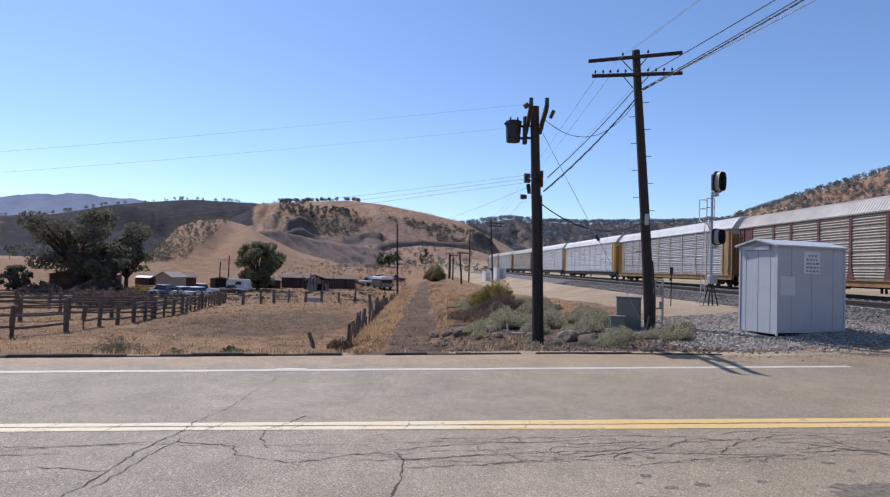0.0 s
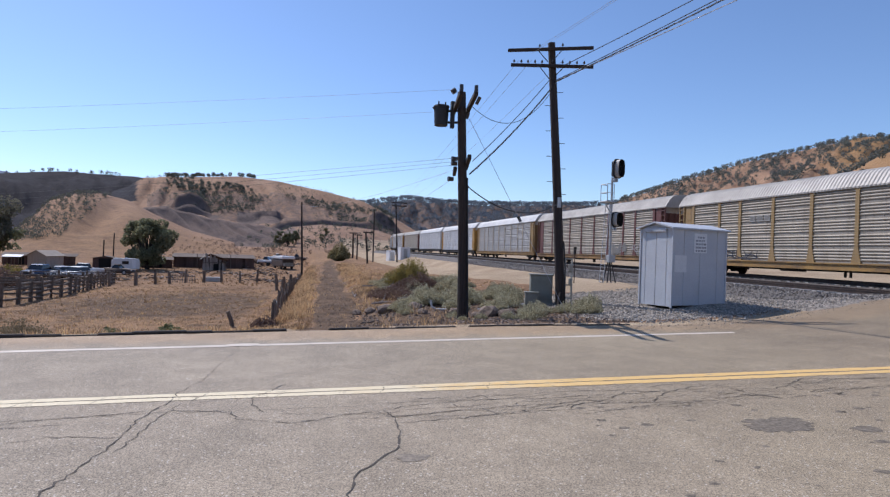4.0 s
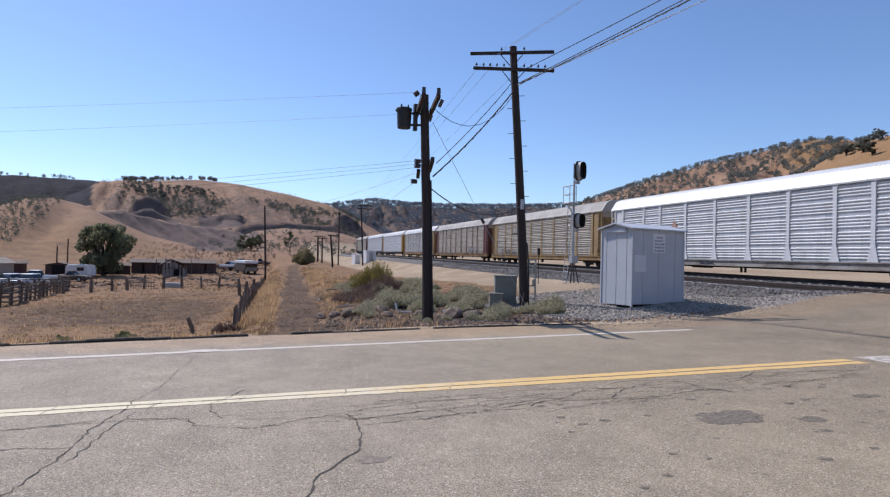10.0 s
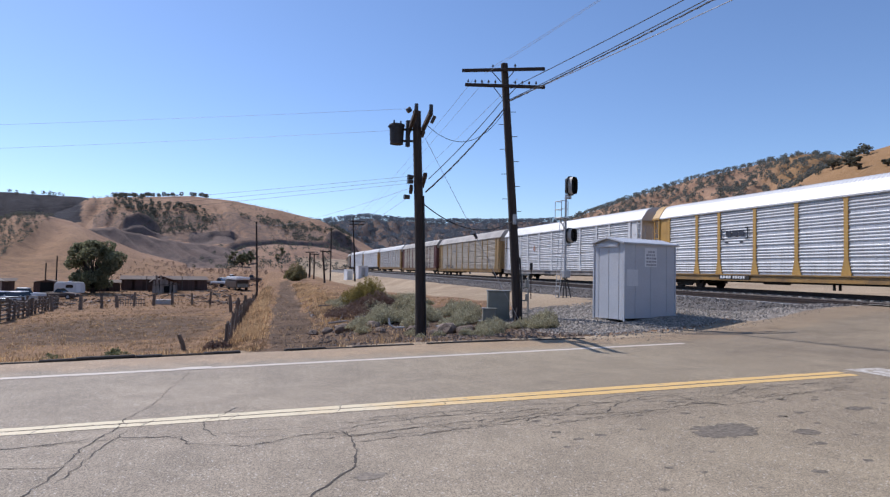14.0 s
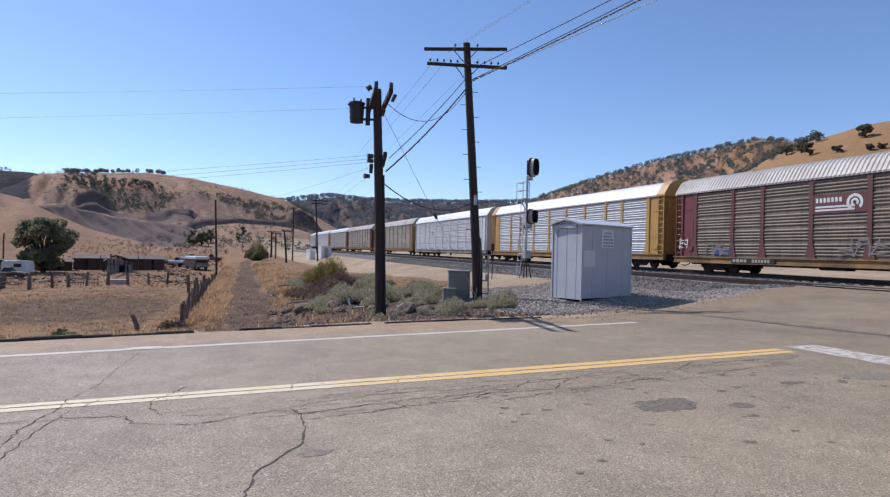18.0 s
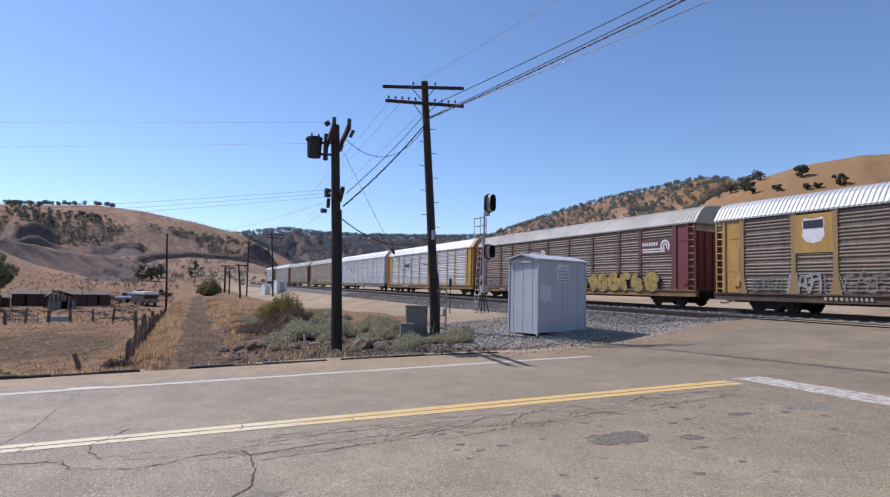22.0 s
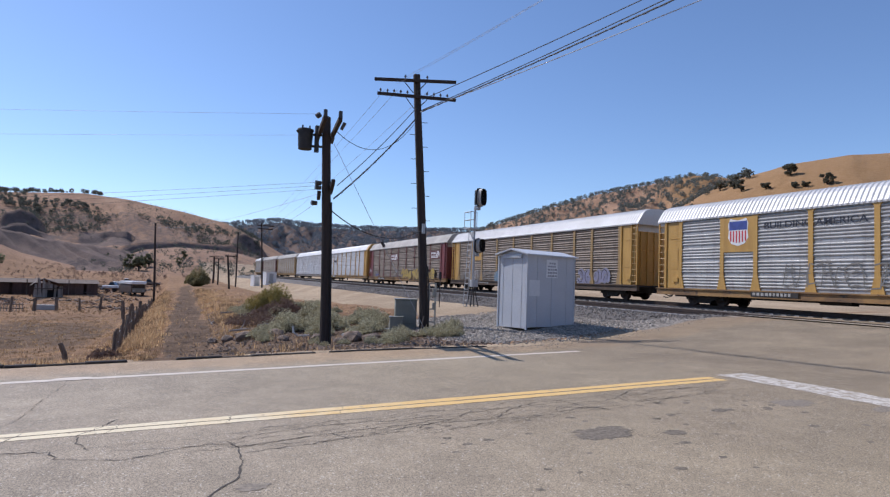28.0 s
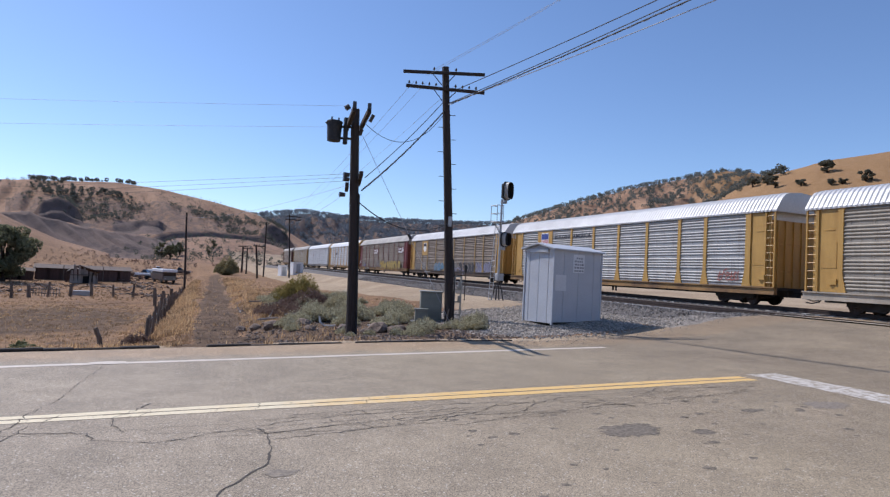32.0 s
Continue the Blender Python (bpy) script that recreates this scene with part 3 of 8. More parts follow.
def paving():
    verts, faces, idx = [], [], {}
    xs = [i * 0.5 for i in range(-160, 101)]
    for x in xs:
        e = road_edge(x) + 0.12 * noise.noise(Vector((x * 1.7, 0, 5)))
        far = e
        if x > 13:
            far = min(e + 0.22 * noise.noise(Vector((x * 0.8, 2, 0))), 60)
        ys = [-8 + i * (far + 8) / 60 for i in range(61)]
        for j, y in enumerate(ys):
            idx[x, j] = len(verts)
            verts.append((x, y, land(x, y) + 0.004))
    for a, b in zip(xs, xs[1:]):
        for j in range(60):
            faces.append((idx[a, j], idx[b, j], idx[b, j + 1], idx[a, j + 1]))
    ob = tagged(sheet("road", verts, faces, ASPHALT), "sun-bleached cracked grey asphalt road", "road", kind="structure")
    for p in ob.data.polygons:
        p.use_smooth = True
    return ob


def strip(name, pts, width, material, lift, label, ragged=0.0, seed=1):
    """Paint laid on the road along points."""
    verts, faces = [], []
    P = []
    for (x0, y0), (x1, y1) in zip(pts, pts[1:]):
        n = max(2, int(math.hypot(x1 - x0, y1 - y0) / 0.25))
        P += [(x0 + (x1 - x0) * i / n, y0 + (y1 - y0) * i / n) for i in range(n)]
    P.append(pts[-1])
    for i, (x, y) in enumerate(P):
        a, b = P[max(0, i - 1)], P[min(len(P) - 1, i + 1)]
        d = Vector((b[0] - a[0], b[1] - a[1])).normalized()
        wide = width(x) if callable(width) else width
        w0 = wide / 2 + ragged * noise.noise(Vector((x * 3, y * 3, seed)))
        w1 = wide / 2 + ragged * noise.noise(Vector((x * 3, y * 3, seed + 9)))
        for s in (-w0, w1):
            px, py = x - d.y * s, y + d.x * s
            verts.append((px, py, land(px, py) + lift))
    for i in range(len(P) - 1):
        faces.append((2 * i, 2 * i + 2, 2 * i + 3, 2 * i + 1))
    return tagged(sheet(name, verts, faces, material), label, "road marking", kind="structure")


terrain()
paving()
rails()
# ---- paints of the train ----
def panel_paint(name, a, b, grime, metal, rough, rust=0.12):
    """Galvanised ribbed sheet with streaks of dirt running down and patches of rust."""
    m, nt, s = nodes_of(name)
    big = noise_node(nt, 0.6, 5, 0.6)
    streak = noise_node(nt, 2.2, 5, 0.65, (3.0, 3.0, 0.25))
    fine = noise_node(nt, 18.0, 3, 0.6)
    c = mixc(nt, ramp(nt, big, 0.35, 0.65), a, b)
    c = mixc(nt, math_node(nt, "MULTIPLY", ramp(nt, streak, 0.45, 0.75), 0.7), c, grime)
    c = mixc(nt, math_node(nt, "MULTIPLY", ramp(nt, noise_node(nt, 4.0, 6, 0.7), 0.62, 0.72), rust * 5), c, (0.19, 0.095, 0.05))
    c = mixc(nt, 0.3, c, mixc(nt, fine, (0.6, 0.6, 0.6), (1.25, 1.25, 1.25)), "MULTIPLY")
    nt.links.new(c, s.inputs["Base Color"])
    s.inputs["Metallic"].default_value, s.inputs["Roughness"].default_value = metal, rough
    return m


SILVER = panel_paint("silver_sheet", (0.40, 0.395, 0.385), (0.315, 0.31, 0.3), (0.215, 0.2, 0.185), 0.25, 0.42, 0.03)
PALE = panel_paint("pale_silver_sheet", (0.54, 0.55, 0.56), (0.46, 0.465, 0.475), (0.34, 0.335, 0.33), 0.25, 0.42, 0.02)
BRIGHT = panel_paint("bright_zinc_sheet", (0.55, 0.555, 0.56), (0.45, 0.455, 0.46), (0.34, 0.335, 0.33), 0.25, 0.40, 0.01)
TAN = panel_paint("dusty_grey_sheet", (0.34, 0.3, 0.242), (0.255, 0.225, 0.183), (0.17, 0.14, 0.106), 0.15, 0.55, 0.06)
BROWN = panel_paint("rust_stained_sheet", (0.215, 0.17, 0.13), (0.15, 0.118, 0.09), (0.085, 0.063, 0.047), 0.12, 0.6, 0.12)
YELLOW = plain("yellow_wagon_paint", (0.50, 0.295, 0.075), (0.40, 0.225, 0.055), 0.5, scale=1.0, fine=20, stretch=(2, 2, 0.5), wear=(0.22, 0.13, 0.06), wear_at=(0.62, 0.75), relief=0.08)
DULL_YELLOW = plain("dull_yellow_wagon_paint", (0.33, 0.215, 0.085), (0.25, 0.16, 0.07), 0.55, scale=1.0, fine=20, stretch=(2, 2, 0.5), wear=(0.15, 0.095, 0.055), wear_at=(0.52, 0.7), relief=0.08)
SILL_YELLOW = plain("grimy_yellow_sill_paint", (0.36, 0.21, 0.06), (0.22, 0.13, 0.05), 0.6, scale=1.0, fine=20, stretch=(1, 2, 1.5), wear=(0.13, 0.085, 0.05), wear_at=(0.5, 0.72), relief=0.08)
RED_END = plain("maroon_wagon_paint", (0.19, 0.045, 0.045), (0.14, 0.036, 0.037), 0.5, scale=1.0, fine=20, stretch=(2, 2, 0.5), wear=(0.1, 0.05, 0.045), wear_at=(0.6, 0.75), relief=0.08)
SILL_OCHRE = plain("rust_grimed_ochre_sill", (0.33, 0.19, 0.065), (0.16, 0.09, 0.042), 0.7, scale=0.8, fine=20, stretch=(1, 2, 1.5), wear=(0.055, 0.04, 0.03), wear_at=(0.55, 0.7), relief=0.1)
SILL_GREY = plain("grimed_white_sill", (0.34, 0.31, 0.28), (0.2, 0.17, 0.145), 0.7, scale=0.9, fine=20, stretch=(1, 2, 1.5), wear=(0.09, 0.07, 0.055), wear_at=(0.52, 0.7), relief=0.1)
SILL_DARK = plain("grimy_brown_sill", (0.115, 0.072, 0.042), (0.065, 0.044, 0.03), 0.7, scale=1.0, fine=20, relief=0.1)
NUMBER_GREY = plain("dim_white_lettering", (0.42, 0.40, 0.36), (0.3, 0.28, 0.25), 0.6, relief=0)
RED = plain("brown_red_wagon_paint", (0.145, 0.052, 0.043), (0.105, 0.042, 0.037), 0.55, scale=1.0, fine=20, stretch=(2, 2, 0.5), wear=(0.10, 0.05, 0.04), wear_at=(0.62, 0.75), relief=0.08)
WHITE_STEEL = plain("white_wagon_paint", (0.66, 0.66, 0.66), (0.56, 0.56, 0.55), 0.5, scale=1.0, fine=20, stretch=(2, 2, 0.5), wear=(0.33, 0.30, 0.27), wear_at=(0.64, 0.78), relief=0.08)
TAN_STEEL = plain("tan_wagon_paint", (0.43, 0.37, 0.29), (0.34, 0.29, 0.225), 0.55, scale=1.0, fine=20, stretch=(2, 2, 0.5), wear=(0.25, 0.19, 0.12), wear_at=(0.6, 0.75), relief=0.08)
ROOF_WHITE = plain("white_ribbed_roof", (0.6, 0.6, 0.595), (0.52, 0.52, 0.51), 0.5, metal=0.15, scale=0.5, fine=10, wear=(0.50, 0.49, 0.47), wear_at=(0.6, 0.8), relief=0.03)
ROOF_DUSTY = plain("dusty_ribbed_roof", (0.49, 0.46, 0.415), (0.37, 0.345, 0.31), 0.6, metal=0.1, scale=0.5, fine=10, wear=(0.25, 0.22, 0.19), wear_at=(0.55, 0.75), relief=0.03)
GRIME_BLACK = plain("grimy_black_steel", (0.032, 0.027, 0.024), (0.02, 0.018, 0.017), 0.8, scale=3, relief=0.2)
LOGO_BLUE = plain("blue_decal", (0.05, 0.08, 0.30), None, 0.5, relief=0)
LOGO_RED = plain("red_decal", (0.55, 0.05, 0.06), None, 0.5, relief=0)
LOGO_WHITE = plain("white_decal", (0.75, 0.75, 0.74), (0.68, 0.68, 0.66), 0.5, relief=0)
LOGO_DARK = plain("dark_decal", (0.03, 0.033, 0.05), None, 0.5, relief=0)
LOGO_ORANGE = plain("orange_decal", (0.46, 0.27, 0.20), None, 0.6, relief=0)
SPRAY_YELLOW = plain("yellow_spray_paint", (0.42, 0.30, 0.055), (0.30, 0.2, 0.05), 0.6, scale=1.6, wear=(0.15, 0.11, 0.08), wear_at=(0.5, 0.62), relief=0)
SPRAY_BLUE = plain("pale_blue_spray_paint", (0.075, 0.19, 0.28), (0.12, 0.2, 0.28), 0.6, scale=1.6, wear=(0.16, 0.15, 0.14), wear_at=(0.52, 0.66), relief=0)
SPRAY_LILAC = plain("lilac_spray_paint", (0.235, 0.225, 0.31), (0.18, 0.175, 0.24), 0.5, relief=0)
SPRAY_PALE = plain("pale_spray_paint", (0.36, 0.34, 0.335), (0.25, 0.235, 0.23), 0.6, scale=2.0, wear=(0.17, 0.14, 0.115), wear_at=(0.5, 0.62), relief=0)
SPRAY_TEAL = plain("teal_spray_paint", (0.05, 0.20, 0.30), (0.06, 0.15, 0.25), 0.6, relief=0)
SPRAY_BLACK = plain("black_spray_paint", (0.03, 0.03, 0.035), (0.05, 0.04, 0.04), 0.5, relief=0)
SPRAY_GREY = plain("grey_spray_paint", (0.17, 0.16, 0.145), (0.2, 0.19, 0.175), 0.6, relief=0)
SPRAY_RED = plain("red_spray_paint", (0.32, 0.10, 0.08), (0.3, 0.13, 0.11), 0.6, relief=0)

# ---- the train: a string of car-carrier wagons ----
HALF = 12.62  # half the body's length
WIDE, NARROW = 2.62, 1.85
BAYS = (WIDE, NARROW, WIDE, WIDE, WIDE, WIDE, WIDE, NARROW, WIDE)
SIDE_Y = 1.50
SILL_Z, EAVE_Z = 0.88, 4.42
MESHES = {}


def cached(key, material, make, smooth_it=False):
    if (key, material.name) not in MESHES:
        bm = make()
        me = bpy.data.meshes.new(key)
        bm.to_mesh(me)
        bm.free()
        me.materials.append(material)
        if smooth_it:
            for p in me.polygons:
                p.use_smooth = True
        MESHES[key, material.name] = me
    return MESHES[key, material.name]


def ribbed(width):
    """A side screen of five stacked sheets, each with a flat band and four pressed ribs."""
    bm = bmesh.new()
    prof, z = [(0.0, SILL_Z)], SILL_Z
    bay = (EAVE_Z - SILL_Z) / 5
    for n in range(5):
        prof += [(0.0, z + 0.02), (0.0, z + 0.09)]
        for r in range(4):
            b = z + 0.10 + r * (bay - 0.11) / 4
            p = (bay - 0.11) / 4
            prof += [(0.0, b), (0.042, b + p * 0.28), (0.042, b + p * 0.5), (0.0, b + p * 0.78)]
        z += bay
    prof.append((0.0, EAVE_Z))
    a = [bm.verts.new((-width / 2, d, h)) for d, h in prof]
    b = [bm.verts.new((width / 2, d, h)) for d, h in prof]
    for i in range(len(prof) - 1):
        bm.faces.new((a[i + 1], b[i + 1], b[i], a[i]))
    back = [bm.verts.new((s * width / 2, -0.03, h)) for s, h in ((-1, SILL_Z), (1, SILL_Z), (1, EAVE_Z), (-1, EAVE_Z))]
    bm.faces.new(back)
    # rivets along the flat bands
    for n in range(1, 5):
        for k in range(3):
            x, zz = (k - 1) * width * 0.36, SILL_Z + n * bay + 0.085
            box(bm, x - 0.02, 0, zz - 0.035, x + 0.02, 0.022, zz + 0.035)
    return bm


def post_shape():
    bm = bmesh.new()
    out = [(-0.27, SILL_Z - 0.12), (0.27, SILL_Z - 0.12), (0.25, SILL_Z + 0.05), (0.105, SILL_Z + 0.75), (0.105, EAVE_Z - 0.12), (0.2, EAVE_Z + 0.02), (-0.2, EAVE_Z + 0.02), (-0.105, EAVE_Z - 0.12), (-0.105, SILL_Z + 0.75), (-0.25, SILL_Z + 0.05)]
    return prism(bm, out, 0.0, 0.064)


def roof_shape(rib=0.027):
    bm = bmesh.new()
    prof = [(1.60, 4.42), (1.60, 4.50), (1.47, 4.70), (1.22, 5.08), (1.02, 5.26), (0.7, 5.36), (0, 5.42)]
    prof = prof + [(-y, z) for y, z in prof[-2::-1]]
    rows = []
    n = 120
    for i in range(n * 4 + 1):
        x = -HALF + 2 * HALF * i / (n * 4)
        lift = rib if i % 4 in (1, 2) and 2 < i < n * 4 - 2 else 0.0
        rows.append([bm.verts.new((x, y * (1 + lift * 0.6 if 0 < j < len(prof) - 1 else 1), z + (lift if 1 < j < len(prof) - 2 else 0))) for j, (y, z) in enumerate(prof)])
    for a, b in zip(rows, rows[1:]):
        for j in range(len(prof) - 1):
            bm.faces.new((a[j], a[j + 1], b[j + 1], b[j]))
    bm.faces.new(rows[0][::-1])
    bm.faces.new(rows[-1])
    bmesh.ops.recalc_face_normals(bm, faces=bm.faces)
    return bm


def sill_shape():
    bm = bmesh.new()
    box(bm, -HALF, -0.10, 0.52, HALF, 0.10, SILL_Z, 0.015)
    box(bm, -HALF, 0.0, SILL_Z - 0.06, HALF, 0.17, SILL_Z)
    box(bm, -HALF, 0.0, 0.52, HALF, 0.15, 0.57)
    return bm


def frame_shape():
    bm = bmesh.new()
    box(bm, -HALF + 0.2, -0.45, 0.42, HALF - 0.2, 0.45, 0.80)
    box(bm, -HALF + 0.1, -1.42, 0.74, HALF - 0.1, 1.42, 0.86)
    for x in (-6.2, -2.0, 2.0, 6.2):
        box(bm, x - 0.12, -1.4, 0.46, x + 0.12, 1.4, 0.76)
    box(bm, -0.55, 0.9, 0.18, -0.47, 1.0, 0.6)
    box(bm, -0.25, 0.9, 0.18, -0.17, 1.0, 0.6)
    box(bm, 2.6, 0.5, 0.36, 3.9, 1.0, 0.7)
    return bm


def end_shape():
    """The end wall with its folded door leaves."""
    bm = bmesh.new()
    prof = [(1.45, 0.86), (1.45, 4.46), (1.02, 5.22), (0, 5.36), (-1.02, 5.22), (-1.45, 4.46), (-1.45, 0.86)]
    prism(bm, prof, 0.0, 0.10)
    bm.transform(Matrix.Rotation(radians(-90), 4, "Z"))
    return bm


def cap_shape():
    bm = bmesh.new()
    prism(bm, [(1.43, 4.05), (1.43, 4.46), (1.01, 5.21), (0, 5.35), (-1.01, 5.21), (-1.43, 4.46), (-1.43, 4.05)], 0.0, 0.01)
    bm.transform(Matrix.Rotation(radians(-90), 4, "Z"))
    bm.transform(Matrix.Translation((0.105, 0, 0)))
    return bm


def hood_shape():
    """The sheet folded over the roof's end."""
    bm = bmesh.new()
    prof = [(1.63, 4.40), (1.63, 4.52), (1.50, 4.73), (1.25, 5.11), (1.04, 5.29), (0.71, 5.39), (0, 5.455)]
    prof = prof + [(-y, z) for y, z in prof[-2::-1]]
    prism(bm, prof, 0.0, 0.72)
    bm.transform(Matrix.Rotation(radians(-90), 4, "Z"))
    return bm


def door_shape():
    """The solid plate beside the ladder, with flanges and small fittings."""
    bm = bmesh.new()
    box(bm, -0.5, -0.02, SILL_Z, 0.5, 0.06, EAVE_Z, 0.01)
    box(bm, 0.38, 0.0, SILL_Z, 0.5, 0.12, EAVE_Z)
    box(bm, -0.40, 0.06, 1.9, 0.30, 0.075, 3.0)
    box(bm, -0.3, 0.06, 3.5, 0.1, 0.08, 3.54)
    box(bm, -0.46, 0.05, 1.2, -0.1, 0.16, 1.45)
    return bm


def ladder_shape():
    bm = bmesh.new()
    for x in (-0.24, 0.24):
        box(bm, x - 0.035, 0, 0.62, x + 0.035, 0.07, EAVE_Z + 0.03)
    for i in range(11):
        z = 0.72 + i * 0.35
        tube(bm, (-0.24, 0.035, z), (0.24, 0.035, z), 0.022, n=6)
    return bm


def truck_frame_shape():
    bm = bmesh.new()
    for y in (-0.98, 0.98):
        out = [(-1.15, 0.30), (-1.15, 0.52), (-0.75, 0.56), (-0.35, 0.68), (0.35, 0.68), (0.75, 0.56), (1.15, 0.52), (1.15, 0.30), (0.6, 0.32), (0.35, 0.14), (-0.35, 0.14), (-0.6, 0.32)]
        sub = bmesh.new()
        prism(sub, out, y - 0.07, y + 0.07)
        tmp = bpy.data.meshes.new("tmp")
        sub.to_mesh(tmp)
        sub.free()
        bm.from_mesh(tmp)
        bpy.data.meshes.remove(tmp)
        for x in (-0.16, 0.0, 0.16):
            tube(bm, (x, y, 0.2), (x, y, 0.5), 0.065, n=8)
    box(bm, -0.2, -1.0, 0.46, 0.2, 1.0, 0.66)
    return bm


def wheelset_shape():
    bm = bmesh.new()
    tube(bm, (0, -1.05, 0), (0, 1.05, 0), 0.075, n=10)
    for s in (-1, 1):
        tube(bm, (0, s * 0.70, 0), (0, s * 0.83, 0), 0.355, 0.355, 24)
        tube(bm, (0, s * 0.67, 0), (0, s * 0.70, 0), 0.385, 0.37, 24)
        for a in range(6):
            p = Vector((0.22 * math.cos(a * math.pi / 3), s * 0.835, 0.22 * math.sin(a * math.pi / 3)))
            box(bm, p.x - 0.03, p.y - 0.02, p.z - 0.03, p.x + 0.03, p.y + 0.02, p.z + 0.03)
    return bm


def coupler_shape():
    bm = bmesh.new()
    box(bm, 0, -0.09, 0.62, 0.75, 0.09, 0.82)
    box(bm, 0.6, -0.16, 0.58, 0.93, 0.16, 0.86, 0.03)
    sweep(bm, [(0.1, 0.4, 0.7), (0.35, 0.42, 0.42), (0.7, 0.4, 0.33), (1.0, 0.38, 0.36)], 0.03)
    return bm


def decal(parent, name, material, x0, x1, z0, z1, d=0.066, label=""):
    """A flat mark on the shown side; x runs towards the viewer's right."""
    return part(name, boxed(-x1, SIDE_Y + d, z0, -x0, SIDE_Y + d + 0.004, z1), material, parent, label)


def outline_decal(parent, name, material, pts, d, label=""):
    bm = bmesh.new()
    prism(bm, [(-x, z) for x, z in pts], SIDE_Y + d, SIDE_Y + d + 0.004)
    return part(name, bm, material, parent, label)


def tags(parent, name, material, x0, x1, z0, z1, n, seed, d=0.068, label="", hollow=0.3):
    """A band of slanted sprayed strokes that spell nothing; hollow thins them."""
    rnd = random.Random(seed)
    bm = bmesh.new()
    step, tall = (x1 - x0) / n, z1 - z0
    w = 0.03 + 0.10 * (1 - hollow)
    lay = 0
    for i in range(n):
        cx, slant = x0 + step * (i + 0.5), rnd.uniform(-0.15, 0.3)
        half = step * 0.46
        base, top = z0 + tall * rnd.uniform(0, 0.15), z1 - tall * rnd.uniform(0, 0.2)
        mid = base + (top - base) * rnd.uniform(0.35, 0.65)
        ends = [((-half, base), (-half + rnd.uniform(0, half), top)), ((-half, mid), (half, mid + rnd.uniform(-0.2, 0.2))), ((rnd.uniform(0, half), top), (half, base)), ((-half * 0.6, top), (half, top + rnd.uniform(-0.1, 0.1))), ((-half, base), (half * 0.8, base + rnd.uniform(-0.05, 0.1)))]
        for (ax, az), (bx, bz) in rnd.sample(ends, rnd.choice((3, 4, 4))):
            p, q = Vector((cx + ax + slant * (az - z0), az)), Vector((cx + bx + slant * (bz - z0), bz))
            bend = (p + q) / 2 + Vector((rnd.uniform(-0.3, 0.3) * half, rnd.uniform(-0.1, 0.1)))
            for u, v in ((p, bend), (bend, q)):
                t = (v - u).normalized() * w * 0.5
                s = Vector((-t.y, t.x))
                lay += 1
                vs = [bm.verts.new((-c.x, SIDE_Y + d + 0.00015 * lay, c.y)) for c in (u - t + s, u - t - s, v + t - s, v + t + s)]
                f = bm.faces.new(vs)
                f.normal_update()
                if f.normal.y < 0:
                    f.normal_flip()
    return tagged(part(name, bm, material, parent), label, kind="stuff")


def bubbles(parent, name, fill, rim, x0, x1, z0, z1, n, seed, d=0.07, fat=0.24, label="", shine=None):
    """A row of fat rounded sprayed curls that spell nothing: rim, fill and a thin shine."""
    rnd = random.Random(seed)
    step, tall = (x1 - x0) / n, z1 - z0
    strokes = []
    for i in range(n):
        cx, cz = x0 + step * (i + 0.5), (z0 + z1) / 2 + rnd.uniform(-0.06, 0.06)
        turn, sweep_a = rnd.uniform(0, 2 * math.pi), rnd.uniform(2.2, 5.2)
        rx, rz = max(0.05, step * 0.5 - fat * 0.32), max(0.05, tall * 0.5 - fat * 0.5)
        arc = [Vector((cx + rx * math.cos(turn + sweep_a * k / 6), cz + rz * math.sin(turn + sweep_a * k / 6))) for k in range(7)]
        strokes += list(zip(arc, arc[1:]))
        p = Vector((cx + rnd.uniform(-0.4, 0.4) * rx, cz + rnd.uniform(-0.3, 0.3) * rz))
        strokes.append((p, p + Vector((rnd.uniform(-0.6, 0.6) * rx, rnd.uniform(-0.8, 0.8) * rz + 0.02))))
    for layer, (mat, wide, deep) in enumerate(((rim, fat + 0.07, 0.0), (fill, fat, 0.006), (shine, fat * 0.16, 0.012))):
        if mat is None:
            continue
        bm = bmesh.new()
        for lay, (p, q) in enumerate(strokes):
            if layer == 2:
                p, q = p + Vector((-fat * 0.22, fat * 0.2)), q + Vector((-fat * 0.22, fat * 0.2))
            t = (q - p).normalized()
            base_a = math.atan2(t.y, t.x)
            pts = []
            for c, turn in ((q, -0.5), (p, 0.5)):
                for k in range(7):
                    a = base_a + math.pi * (turn + k / 6)
                    pts.append(c + Vector((math.cos(a), math.sin(a))) * wide * 0.5)
            f = bm.faces.new([bm.verts.new((-c.x, SIDE_Y + d + deep + 0.00012 * lay, c.y)) for c in pts])
            f.normal_update()
            if f.normal.y < 0:
                f.normal_flip()
        tagged(part(name, bm, mat, parent), label if layer == 1 else "", kind="stuff")


def lettering(parent, text, x, z, size, material, d=0.047):
    cu = bpy.data.curves.new("lettering", "FONT")
    cu.offset = 0.004
    cu.body, cu.size, cu.extrude, cu.align_x = text, size, 0.002, "LEFT"
    cu.materials.append(material)
    ob = new("lettering", cu)
    ob.parent = parent
    ob.matrix_basis = pose(-x, SIDE_Y + d, z, 90, 0, 180)
    ob.scale = (1.25, 1, 1)
    return ob


def bars(parent, x, z, widths, h, material, d, gap=0.06):
    for w in widths:
        decal(parent, "number_bar", material, x, x + w, z, z + h, d)
        x += w + gap


POST_X = [-sum(BAYS) / 2]
for w_bay in BAYS:
    POST_X.append(POST_X[-1] + w_bay)
WAGONS = []


